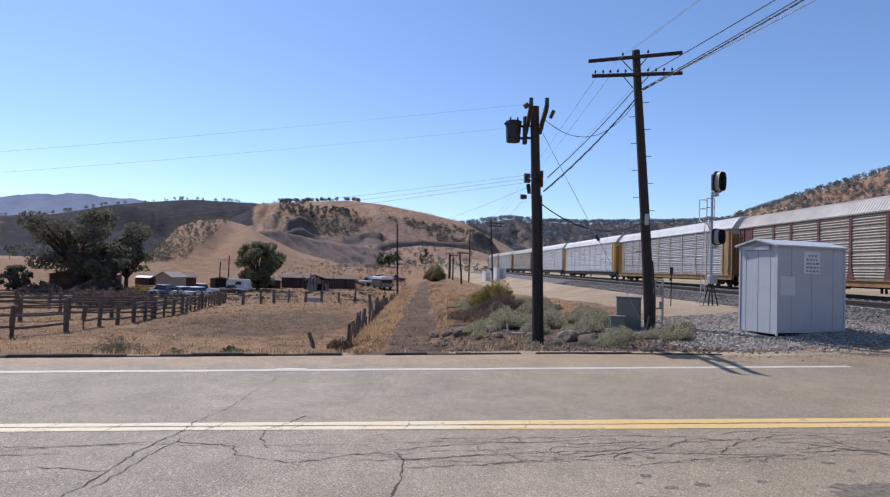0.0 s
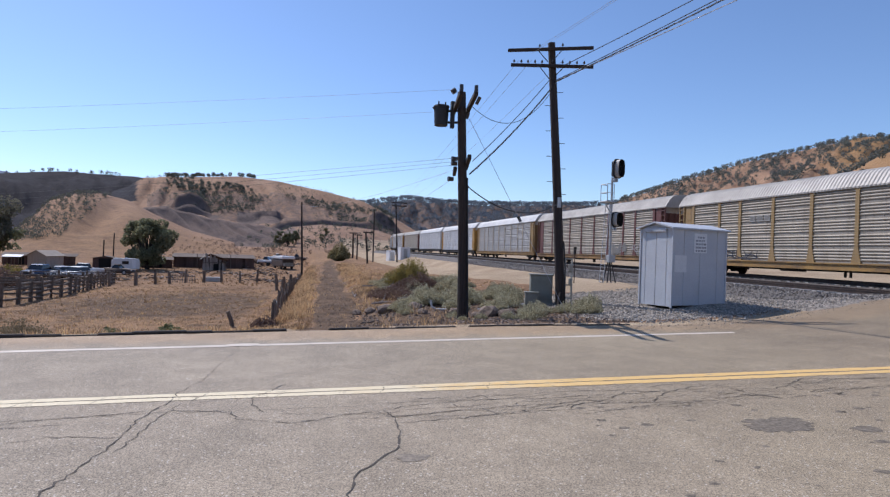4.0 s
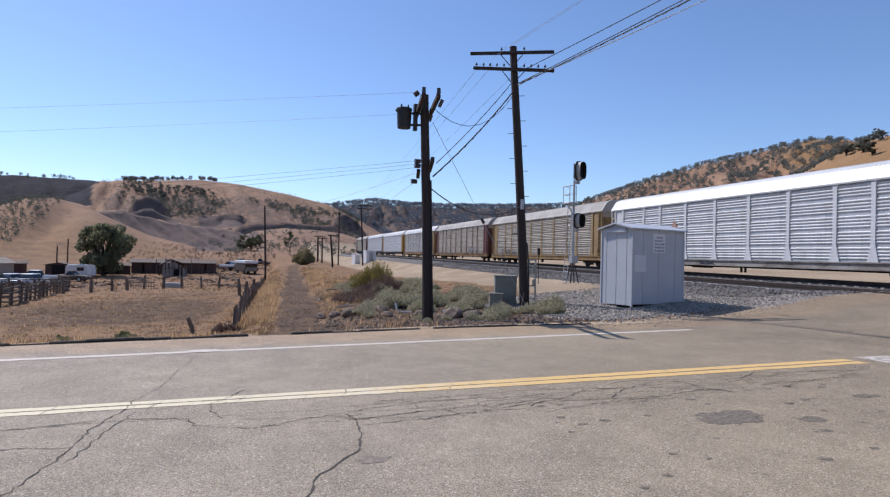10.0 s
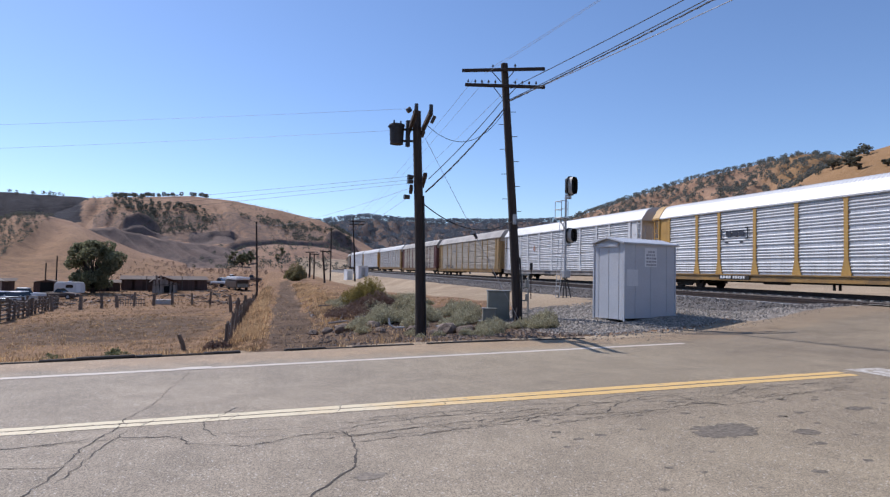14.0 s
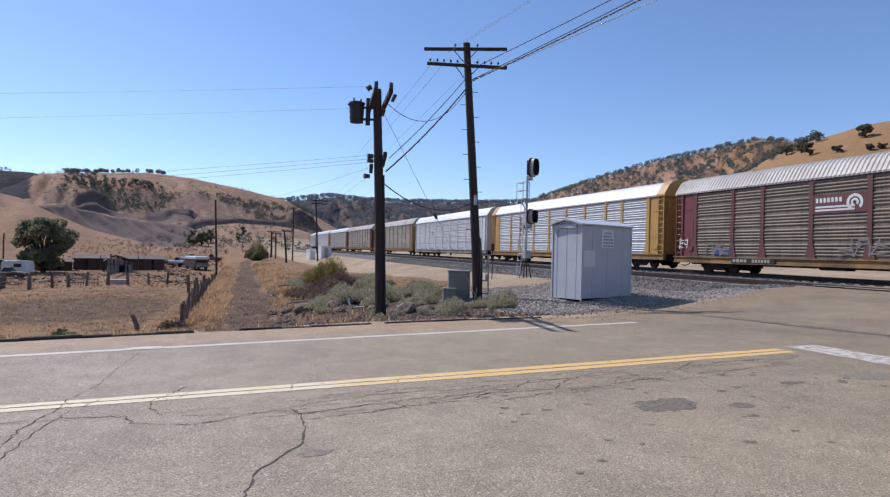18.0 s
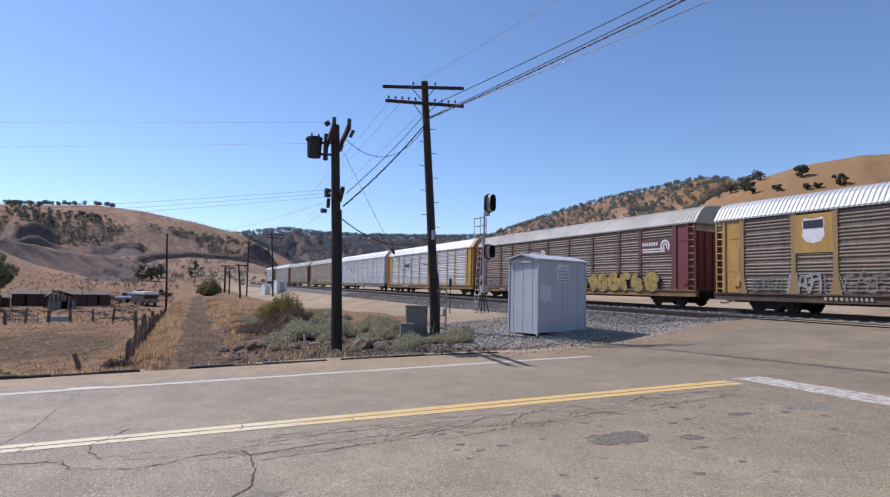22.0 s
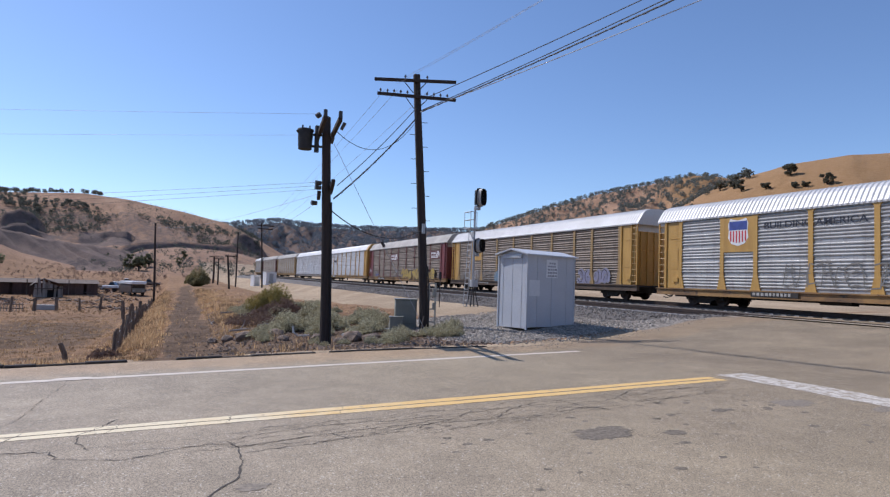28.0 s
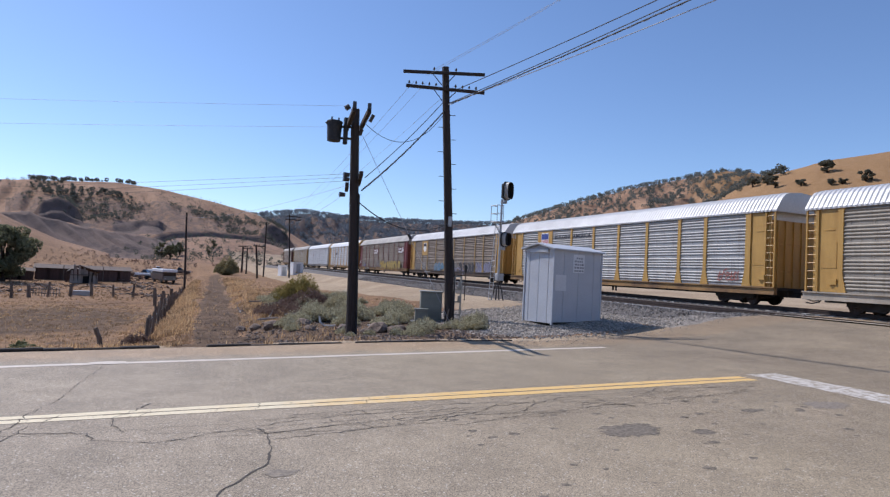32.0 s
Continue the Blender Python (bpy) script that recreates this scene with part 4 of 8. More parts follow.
def shield(parent, x, z, w, h, faded=False):
    """A shield of blue and red bars on a yellow board in the narrow bay."""
    decal(parent, "logo_board", YELLOW, x - 0.82, x + 0.82, z - 0.95, z + 0.72, 0.058, "yellow board behind the emblem")
    pts = [(x - w * 0.4, z + h * 0.5), (x, z + h * 0.43), (x + w * 0.4, z + h * 0.5), (x + w * 0.5, z + h * 0.3), (x + w * 0.46, z + h * 0.05), (x + w * 0.5, z - h * 0.2), (x + w * 0.32, z - h * 0.42), (x, z - h * 0.5), (x - w * 0.32, z - h * 0.42), (x - w * 0.5, z - h * 0.2), (x - w * 0.46, z + h * 0.05), (x - w * 0.5, z + h * 0.3)]
    outline_decal(parent, "emblem", LOGO_WHITE, pts, 0.064, "white shield emblem")
    decal(parent, "emblem_band", LOGO_DARK if faded else LOGO_BLUE, x - w * 0.44, x + w * 0.44, z + h * 0.08, z + h * 0.40, 0.070)
    if not faded:
        for i in range(6):
            cx = x + (i - 2.5) * w * 0.145
            drop = 0.40 - 0.03 * abs(i - 2.5)
            decal(parent, "emblem_stripe", LOGO_RED, cx - w * 0.036, cx + w * 0.036, z - h * drop, z + h * 0.05, 0.070)


def wagon(k, panel, post, end, roof, sill, label, cap=None, smooth_roof=False):
    t = thing("autorack_wagon", Matrix(), label, "rail wagon", "wagons of the train")
    share("underframe", cached("underframe", GRIME_BLACK, frame_shape), t, Matrix())
    share("roof", cached("smooth_roof", roof, lambda: roof_shape(0.009)) if smooth_roof else cached("roof", roof, roof_shape), t, Matrix())
    for s in (1, -1):
        flip = pose(0, 0, 0, 0, 0, 0 if s > 0 else 180)
        share("side_sill", cached("side_sill", sill, sill_shape), t, flip @ pose(0, SIDE_Y, 0))
        for i, w in enumerate(BAYS):
            share("side_panel", cached("side_panel", panel, lambda: ribbed(WIDE)) if w == WIDE else cached("narrow_side_panel", panel, lambda: ribbed(NARROW)), t, flip @ pose(-(POST_X[i] + POST_X[i + 1]) / 2, SIDE_Y, 0))
        for x in POST_X:
            share("post", cached("post", post, post_shape), t, flip @ pose(-x, SIDE_Y, 0))
        for e in (-1, 1):
            share("end_plate", cached("end_plate", end, door_shape), t, flip @ pose(e * (POST_X[-1] + 0.58), SIDE_Y - 0.05, 0))
            share("corner_sheet", cached("corner_sheet", end, lambda: boxed(-0.2, -0.03, SILL_Z, 0.2, 0.0, EAVE_Z)), t, flip @ pose(e * (HALF - 0.64), SIDE_Y - 0.04, 0))
            share("ladder", cached("ladder", end, ladder_shape), t, flip @ pose(e * (HALF - 0.34), SIDE_Y, 0))
    for e in (0, 180):
        share("end_wall", cached("end_wall", end, end_shape), t, pose(0, 0, 0, 0, 0, e) @ pose(HALF - 0.45, 0, 0))
        for y in (-1.05, -0.55, 0.0, 0.55, 1.05):
            share("end_rib", cached("end_rib", end, lambda: boxed(0.1, -0.03, 0.9, 0.16, 0.03, 4.04)), t, pose(0, 0, 0, 0, 0, e) @ pose(HALF - 0.45, y, 0))
        for z in (1.6, 2.9):
            share("end_bar", cached("end_bar", end, lambda: boxed(0.1, -1.35, 0, 0.13, 1.35, 0.07)), t, pose(0, 0, 0, 0, 0, e) @ pose(HALF - 0.45, 0, z))
        share("end_cap", cached("end_cap", cap or roof, cap_shape), t, pose(0, 0, 0, 0, 0, e) @ pose(HALF - 0.45, 0, 0))
        if cap:
            share("roof_end_sheet", cached("roof_end_sheet", cap, hood_shape), t, pose(0, 0, 0, 0, 0, e) @ pose(HALF - 0.7, 0, 0))
        share("coupler", cached("coupler", GRIME_BLACK, coupler_shape), t, pose(0, 0, 0, 0, 0, e) @ pose(HALF - 0.28, 0, 0))
        tr = share("truck", cached("truck", GRIME_BLACK, truck_frame_shape), t, pose(0, 0, 0, 0, 0, e) @ pose(9.9, 0, 0))
        for x in (-0.89, 0.89):
            share("wheelset", cached("wheelset", RUST, wheelset_shape), tr, pose(x, 0, 0.357))
    WAGONS.append((k, t))
    return t


def train():
    L = "car-carrier rail wagon with "
    wagon(-8, TAN, WHITE_STEEL, WHITE_STEEL, ROOF_DUSTY, GRIME_BLACK, L + "dusty grey ribbed sides")
    wagon(-7, SILVER, WHITE_STEEL, YELLOW, ROOF_DUSTY, GRIME_BLACK, L + "pale silver ribbed sides")
    wagon(-6, TAN, WHITE_STEEL, WHITE_STEEL, ROOF_DUSTY, GRIME_BLACK, L + "dusty grey ribbed sides")
    wagon(-5, SILVER, WHITE_STEEL, YELLOW, ROOF_DUSTY, GRIME_BLACK, L + "silver ribbed sides and yellow ends")
    wagon(-4, TAN, TAN_STEEL, RED, ROOF_DUSTY, GRIME_BLACK, L + "dusty tan ribbed sides and dark ends")
    wagon(-3, PALE, WHITE_STEEL, WHITE_STEEL, ROOF_WHITE, GRIME_BLACK, L + "pale zinc sides and white ends")
    wagon(-2, PALE, WHITE_STEEL, YELLOW, ROOF_WHITE, GRIME_BLACK, L + "pale silver sides and yellow ends")
    wagon(-1, SILVER, TAN_STEEL, DULL_YELLOW, ROOF_WHITE, SILL_YELLOW, L + "silver sides, pale posts and yellow ends")
    t = wagon(0, TAN, RED, RED, ROOF_DUSTY, SILL_OCHRE, L + "dusty grey sides and brown-red posts")
    bubbles(t, "sprayed_curl", SPRAY_GREY, SPRAY_PALE, 4.7, 7.2, 0.95, 1.85, 4, 21, 0.066, 0.26, "faded grey sprayed shapes with white rims")
    tags(t, "sprayed_tag", SPRAY_PALE, 7.6, 9.4, 1.2, 1.7, 4, 22, 0.066, "", 0.7)
    t = wagon(1, TAN, DULL_YELLOW, DULL_YELLOW, ROOF_DUSTY, SILL_YELLOW, L + "dusty grey sides, dull yellow posts and ends")
    bars(t, -5.7, 3.12, (0.46, 0.46, 0.46), 0.36, NUMBER_GREY, 0.056, 0.1)
    bars(t, -5.66, 3.18, (0.38, 0.38, 0.38), 0.24, SPRAY_GREY, 0.064, 0.18)
    tags(t, "sprayed_tag", LOGO_DARK, -9.6, -5.0, 0.95, 1.5, 5, 63, 0.066, "small dark sprayed tag", 0.7)
    t = wagon(2, BRIGHT, WHITE_STEEL, WHITE_STEEL, ROOF_WHITE, SILL_GREY, L + "bright zinc sides and white posts", None, True)
    outline_decal(t, "emblem", LOGO_ORANGE, [(-5.3, 2.8), (-5.2, 3.1), (-5.0, 3.4), (-4.8, 3.1), (-4.7, 2.8), (-4.85, 2.85), (-4.9, 2.7), (-5.1, 2.7), (-5.15, 2.85)], 0.05, "faded orange emblem")
    bars(t, -2.4, 0.62, (0.5, 0.6), 0.16, LOGO_DARK, 0.17)
    t = wagon(3, PALE, YELLOW, YELLOW, ROOF_WHITE, SILL_YELLOW, L + "silver sides, yellow posts and yellow ends", YELLOW, True)
    for x0, x1, z0, z1 in ((-6.35, -6.27, 2.8, 3.45), (-6.35, -6.1, 3.38, 3.45), (-6.35, -6.1, 2.8, 2.87), (-4.43, -4.35, 2.8, 3.45), (-4.6, -4.35, 3.38, 3.45), (-4.6, -4.35, 2.8, 2.87)):
        decal(t, "emblem_bracket", LOGO_DARK, x0, x1, z0, z1)
    bars(t, -5.98, 2.97, (0.42, 0.42, 0.42), 0.34, LOGO_DARK, 0.068, 0.05)
    decal(t, "emblem_foot", LOGO_DARK, -6.05, -5.8, 2.6, 2.7)
    decal(t, "emblem_foot", LOGO_DARK, -4.95, -4.7, 2.6, 2.7)
    decal(t, "number_plate_board", GRIME_BLACK, -6.4, -4.2, 0.58, 0.84, 0.158)
    bars(t, -6.3, 0.64, (0.16, 0.16, 0.16, 0.16), 0.14, LOGO_WHITE, 0.164, 0.05)
    bars(t, -5.35, 0.64, (0.13, 0.13, 0.13, 0.13, 0.13), 0.14, LOGO_WHITE, 0.164, 0.05)
    t = wagon(4, BROWN, RED, RED_END, ROOF_DUSTY, SILL_OCHRE, L + "rust-stained brown sides, red posts and ends")
    for x0, x1, zc in ((POST_X[3] + 0.12, POST_X[4] - 0.12, 3.3), (POST_X[8] + 0.12, POST_X[9] - 0.12, 3.3)):
        decal(t, "logo_board", RED, x0, x1, zc - 0.42, zc + 0.42, 0.058, "brown-red board behind the emblem")
        decal(t, "emblem_bar", LOGO_WHITE, x0 + 0.1, x1 - 0.5, zc - 0.32, zc - 0.24, 0.064)
        decal(t, "emblem_bar", LOGO_WHITE, x0 + 0.1, x1 - 0.5, zc - 0.18, zc - 0.1, 0.064)
        bars(t, x0 + 0.12, zc + 0.06, (0.11,) * 7, 0.2, LOGO_WHITE, 0.064, 0.07)
        for r0, r1 in ((0.36, 0.24), (0.17, 0.08)):
            cx, cz = x1 - 0.5, zc
            pts = [(cx + r0 * math.cos(a), cz + r0 * math.sin(a)) for a in [i * math.pi / 8 for i in range(-2, 12)]]
            pts += [(cx + r1 * math.cos(a), cz + r1 * math.sin(a)) for a in [i * math.pi / 8 for i in range(11, -3, -1)]]
            outline_decal(t, "emblem_arc", LOGO_WHITE, pts, 0.064)
    decal(t, "number_plate_board", GRIME_BLACK, -8.3, -5.7, 0.56, 0.86, 0.158)
    bars(t, -8.2, 0.62, (0.17,) * 4, 0.15, NUMBER_GREY, 0.164, 0.06)
    bars(t, -7.0, 0.62, (0.13,) * 6, 0.15, NUMBER_GREY, 0.164, 0.05)
    bubbles(t, "sprayed_curl", SPRAY_YELLOW, SPRAY_BLACK, 0.3, 10.0, 0.7, 1.9, 9, 5, 0.16, 0.42, "fat yellow sprayed shapes along the lower side")
    tags(t, "sprayed_tag", SPRAY_GREY, -2.6, -0.6, 1.0, 1.8, 3, 4, 0.066, "", 0.6)
    tags(t, "sprayed_tag", LOGO_WHITE, -12.2, -11.6, 1.3, 1.9, 2, 9, 0.09, "small white sprayed tag", 0.75)
    tags(t, "sprayed_tag", SPRAY_GREY, -10.2, -8.6, 0.95, 1.6, 3, 6)
    decal(t, "sprayed_patch", LOGO_BLUE, -9.6, -8.5, 1.0, 1.35, 0.062)
    t = wagon(5, BROWN, DULL_YELLOW, YELLOW, ROOF_WHITE, SILL_DARK, L + "rust-stained brown sides and dull yellow posts")
    shield(t, (POST_X[1] + POST_X[2]) / 2, 3.6, 1.0, 1.12, True)
    tags(t, "sprayed_tag", SPRAY_GREY, -10.5, -9.0, 1.0, 1.6, 5, 29, 0.06, "", 0.72)
    tags(t, "sprayed_tag", SPRAY_PALE, -8.7, -7.2, 0.95, 1.75, 3, 30, 0.06, "pale lilac sprayed haze", 0.1)
    tags(t, "sprayed_tag", SPRAY_GREY, -7.0, -4.6, 0.95, 1.8, 6, 28, 0.06, "", 0.7)
    bubbles(t, "sprayed_curl", SPRAY_BLUE, SPRAY_TEAL, -4.1, -1.3, 0.75, 1.75, 3, 31, 0.075, 0.36, "pale blue sprayed shapes", SPRAY_PALE)
    bubbles(t, "sprayed_curl", SPRAY_GREY, SPRAY_PALE, -0.9, 2.6, 0.78, 1.75, 4, 32, 0.075, 0.30, "hollow white-rimmed sprayed shapes")
    tags(t, "sprayed_tag", SPRAY_LILAC, -0.8, 4.4, 0.6, 1.25, 10, 37, 0.09, "lilac sprayed strokes", 0.2)
    bubbles(t, "sprayed_curl", SPRAY_BLACK, SPRAY_PALE, 2.9, 6.6, 0.62, 1.85, 4, 33, 0.095, 0.30, "black sprayed shapes with white rims")
    bubbles(t, "sprayed_curl", SPRAY_LILAC, SPRAY_PALE, 7.0, 10.2, 0.7, 1.85, 4, 34, 0.075, 0.34, "lilac sprayed shapes with white rims", SPRAY_BLACK)
    bars(t, -7.0, 0.64, (0.13,) * 4 + (0.1,) * 6, 0.12, NUMBER_GREY, 0.158, 0.09)
    t = wagon(6, SILVER, YELLOW, YELLOW, ROOF_WHITE, SILL_OCHRE, L + "silver sides and yellow posts")
    shield(t, (POST_X[1] + POST_X[2]) / 2, 3.64, 1.12, 1.32)
    lettering(t, "BUILDING", POST_X[2] + 0.42, 3.72, 0.40, LOGO_DARK)
    lettering(t, "AMERICA", POST_X[3] + 0.2, 3.72, 0.40, LOGO_DARK)
    tags(t, "sprayed_tag", SPRAY_GREY, -5.2, -0.6, 1.1, 2.1, 8, 41, 0.066, "faint grey sprayed tag", 0.8)
    tags(t, "sprayed_tag", SPRAY_RED, 9.3, 10.6, 1.15, 1.6, 5, 42, 0.066, "", 0.7)
    decal(t, "number_plate_board", GRIME_BLACK, -6.7, -4.4, 0.59, 0.84, 0.158)
    bars(t, -6.6, 0.65, (0.14,) * 4 + (0.11,) * 6, 0.13, NUMBER_GREY, 0.164, 0.07)
    t = wagon(7, TAN, YELLOW, YELLOW, ROOF_WHITE, TAN_STEEL, L + "dull grey ribbed sides and yellow ends")


# ---- poles, wires and signals ----
# pale tone puts the sun on the dark signal hoods into their colour
HOOD_SUNLIT = plain("sunlit_signal_hood", (0.42, 0.41, 0.38), (0.3, 0.29, 0.27), 0.5, relief=0)
INSULATOR = plain("dark_glazed_insulator", (0.035, 0.03, 0.03), (0.05, 0.04, 0.035), 0.3, relief=0)
WIRE = plain("black_cable", (0.03, 0.03, 0.032), None, 0.6, relief=0)
WIRE_PALE = plain("weathered_line_wire", (0.42, 0.43, 0.44), None, 0.5, metal=0.3, relief=0)
WIRE_BRIGHT = plain("bright_line_wire", (0.6, 0.6, 0.6), None, 0.35, metal=0.6, relief=0)
GREEN_GREY = plain("grey_green_enamel", (0.235, 0.235, 0.195), (0.19, 0.19, 0.16), 0.5, scale=2, relief=0.05)
SIGN_WHITE = plain("white_sign_sheet", (0.82, 0.82, 0.82), (0.76, 0.76, 0.76), 0.5, scale=4, relief=0)
SIGN_INK = plain("grey_sign_ink", (0.36, 0.365, 0.385), None, 0.6, relief=0)
PATCH_PAINT = plain("pale_repaint_patch", (0.72, 0.725, 0.73), (0.68, 0.685, 0.69), 0.5, scale=3, relief=0.03)


def sagging(a, b, sag, n=24):
    a, b = Vector(a), Vector(b)
    return [a.lerp(b, i / n) - Vector((0, 0, 4 * sag * (i / n) * (1 - i / n))) for i in range(n + 1)]


def wire(a, b, sag, r=0.012, material=None, label="thin overhead line wire between poles", name="overhead_wire"):
    ob = part(name, sweep(bmesh.new(), sagging(a, b, sag), r, 5), material or WIRE)
    return tagged(ob, label, "wire", "overhead wires")


def pin_insulator(parent, m):
    bm = bmesh.new()
    tube(bm, (0, 0, 0), (0, 0, 0.08), 0.012, n=6)
    tube(bm, (0, 0, 0.07), (0, 0, 0.12), 0.045, 0.05, 8)
    tube(bm, (0, 0, 0.12), (0, 0, 0.19), 0.045, 0.02, 8)
    ob = part("insulator", bm, INSULATOR, parent)
    ob.matrix_basis = m
    return ob


def shaft(bm, a, b, r0, r1, n=14):
    """A wooden pole, not quite straight, with its splits."""
    a, b = Vector(a), Vector(b)
    pts, rad = [], []
    for i in range(13):
        f = i / 12
        p = a.lerp(b, f)
        pts.append(p + Vector((0.02 * math.sin(f * 5), 0.02 * math.cos(f * 4), 0)))
        rad.append(r0 + (r1 - r0) * f)
    return sweep(bm, pts, rad, n)


def transformer_pole():
    t = thing("utility_pole", pose(5.62, 15.8, -0.3), "dark creosoted wooden pole with a transformer can", "utility pole", "utility poles")
    o = Vector((5.62, 15.8, -0.3))
    L = lambda *p: Vector(p) - o
    part("shaft", shaft(bmesh.new(), L(5.62, 15.8, -0.7), L(5.40, 15.86, 6.12), 0.145, 0.118), WOOD_DARK, t)
    d = Vector((0.235, 0.972, 0))
    side = Vector((0.972, -0.235, 0))
    for k, s in enumerate((-0.19, 0.19)):
        c = L(5.40, 15.86, 5.66) + side * s
        q = Matrix.Translation(c) @ d.to_track_quat("Y", "Z").to_matrix().to_4x4()
        part("crossarm", boxed(-0.05, -1.75, -0.065, 0.05, 1.0, 0.065, 0.008, q), WOOD_DARK, t)
        part("insulator", tubed(c - d * 1.72 + Vector((0, 0, 0.03)), c - d * 1.72 + Vector((0, 0, 0.2)), 0.055, 0.05, 10), INSULATOR, t)
    part("insulator", tubed(L(5.12, 15.94, 6.12), L(5.22, 15.92, 6.2), 0.075, 0.075, 12), INSULATOR, t)
    for a, b in (((5.86, 15.66, 6.0), (5.78, 15.7, 5.8)), ((5.57, 15.75, 5.56), (5.53, 15.8, 5.38))):
        part("fuse_cutout", tubed(L(*a), L(*b), 0.055, 0.05, 10), INSULATOR, t)
    # the can
    c = L(4.85, 16.02, 0)
    bm = bmesh.new()
    tube(bm, c + Vector((0, 0, 5.16)), c + Vector((0, 0, 5.68)), 0.185, 0.212, 24)
    tube(bm, c + Vector((0, 0, 5.68)), c + Vector((0, 0, 5.72)), 0.23, 0.22, 24)
    tube(bm, c + Vector((0, 0, 5.72)), c + Vector((0, 0, 5.76)), 0.22, 0.09, 24)
    for z in (5.28, 5.44, 5.6):
        tube(bm, c + Vector((0, 0, z)), c + Vector((0, 0, z + 0.015)), 0.198 + 0.05 * (z - 5.28), n=24)
    can = part("transformer_can", bm, DARK_METAL, t, "dark round transformer can on brackets")
    for dx in (-0.1, 0.1):
        part("bushing", tubed(c + Vector((dx, -0.05, 5.73)), c + Vector((dx, -0.05, 5.83)), 0.03, 0.02, 8), INSULATOR, can)
    part("bushing", tubed(c + Vector((-0.19, 0, 5.6)), c + Vector((-0.26, 0, 5.66)), 0.025, 0.02, 8), INSULATOR, can)
    bm = bmesh.new()
    for z in (5.27, 5.6):
        tube(bm, c + Vector((0.17, 0, z)), L(5.38, 15.86, z), 0.035, n=6)
    box(bm, *(L(5.10, 15.86, 5.1)), *(L(5.2, 15.98, 5.85)))
    part("bracket", bm, DARK_METAL, t)
    # the lower arm and its insulators
    q = Matrix.Translation(L(5.62, 15.84, 4.12)) @ Vector((0.3, 0.95, 0)).to_track_quat("Y", "Z").to_matrix().to_4x4()
    part("crossarm", boxed(-0.05, -1.25, -0.06, 0.05, 0.9, 0.06, 0.008, q), WOOD_DARK, t)
    q = Matrix.Translation(L(5.28, 15.9, 3.95)) @ Vector((0.3, 0.95, 0)).to_track_quat("Y", "Z").to_matrix().to_4x4()
    part("crossarm", boxed(-0.05, -0.1, -0.06, 0.05, 1.1, 0.06, 0.008, q), WOOD_DARK, t)
    for p in ((5.22, 15.86, 4.1), (5.14, 15.9, 3.66), (5.2, 15.8, 4.22)):
        part("insulator", tubed(L(*p) - Vector((0.07, 0, 0)), L(*p) + Vector((0.09, 0, 0)), 0.07, 0.06, 10), INSULATOR, t)
    part("conduit", tubed(L(5.73, 15.68, -0.35), L(5.59, 15.72, 3.7), 0.025, n=8), DARK_METAL, t)


def telegraph_pole():
    o = Vector((10.1, 18.2, -0.28))
    t = thing("utility_pole", Matrix.Translation(o), "tall dark wooden pole with two crossarms", "utility pole", "utility poles")
    L = lambda *p: Vector(p) - o
    part("shaft", shaft(bmesh.new(), L(10.1, 18.2, -0.7), L(9.54, 18.48, 8.96), 0.17, 0.125), WOOD_DARK, t)
    ax = Vector((2.57, -1.45, 0)).normalized()
    q = ax.to_track_quat("X", "Z").to_matrix().to_4x4()
    off = Vector((-0.45, -0.85, 0)).normalized() * 0.16
    arms = ((Vector((9.46, 18.43, 8.68)), 1.45, -0.004, 2), (Vector((9.53, 18.42, 8.11)), 1.40, -0.055, 9))
    for c, half, tilt, pins in arms:
        m = Matrix.Translation(c - o + off) @ q @ Matrix.Rotation(-tilt, 4, "Y")
        arm = part("crossarm", boxed(-half, -0.045, -0.052, half, 0.045, 0.052, 0.008), WOOD_DARK, t)
        arm.matrix_basis = m
        xs = (-0.36, 0.42) if pins == 2 else (-1.3, -1.05, -0.82, -0.58, -0.34, 0.36, 0.6, 0.84, 1.08)
        for x in xs:
            pin_insulator(t, m @ pose(x, 0, 0.05) @ Matrix.Diagonal((0.8, 0.8, 0.75, 1)))
        for s in (-1, 1):
            part("brace", tubed(m @ Vector((s * 0.38, 0.06, -0.05)), m @ Vector((s * 0.06, 0.06, -0.42)), 0.016, n=6), DARK_METAL, t)
    a, b = L(10.1, 18.2, -0.7), L(9.54, 18.48, 9.04)
    for i in range(12):
        z = 2.4 + i * 0.44
        p = a.lerp(b, (z + 0.7) / 9.74)
        s = Vector((0.86, -0.5, 0)) * (1 if i % 2 else -1)
        part("step_bolt", tubed(p + s * 0.12, p + s * 0.32, 0.011, n=6), DARK_METAL, t)
    part("conduit", sweep(bmesh.new(), [L(10.14, 18.04, -0.3), L(10.1, 18.04, 1.2), L(10.06, 18.05, 1.75), L(10.04, 18.08, 2.1)], 0.024, 8), DARK_METAL, t)
    part("junction_box", boxed(*L(9.8, 18.1, 3.25), *L(9.9, 18.22, 3.6)), GALV, t)
    part("ground_stay", tubed(L(9.95, 18.05, 0.35), L(9.55, 17.6, -0.35), 0.03, n=6), WOOD_DARK, t)


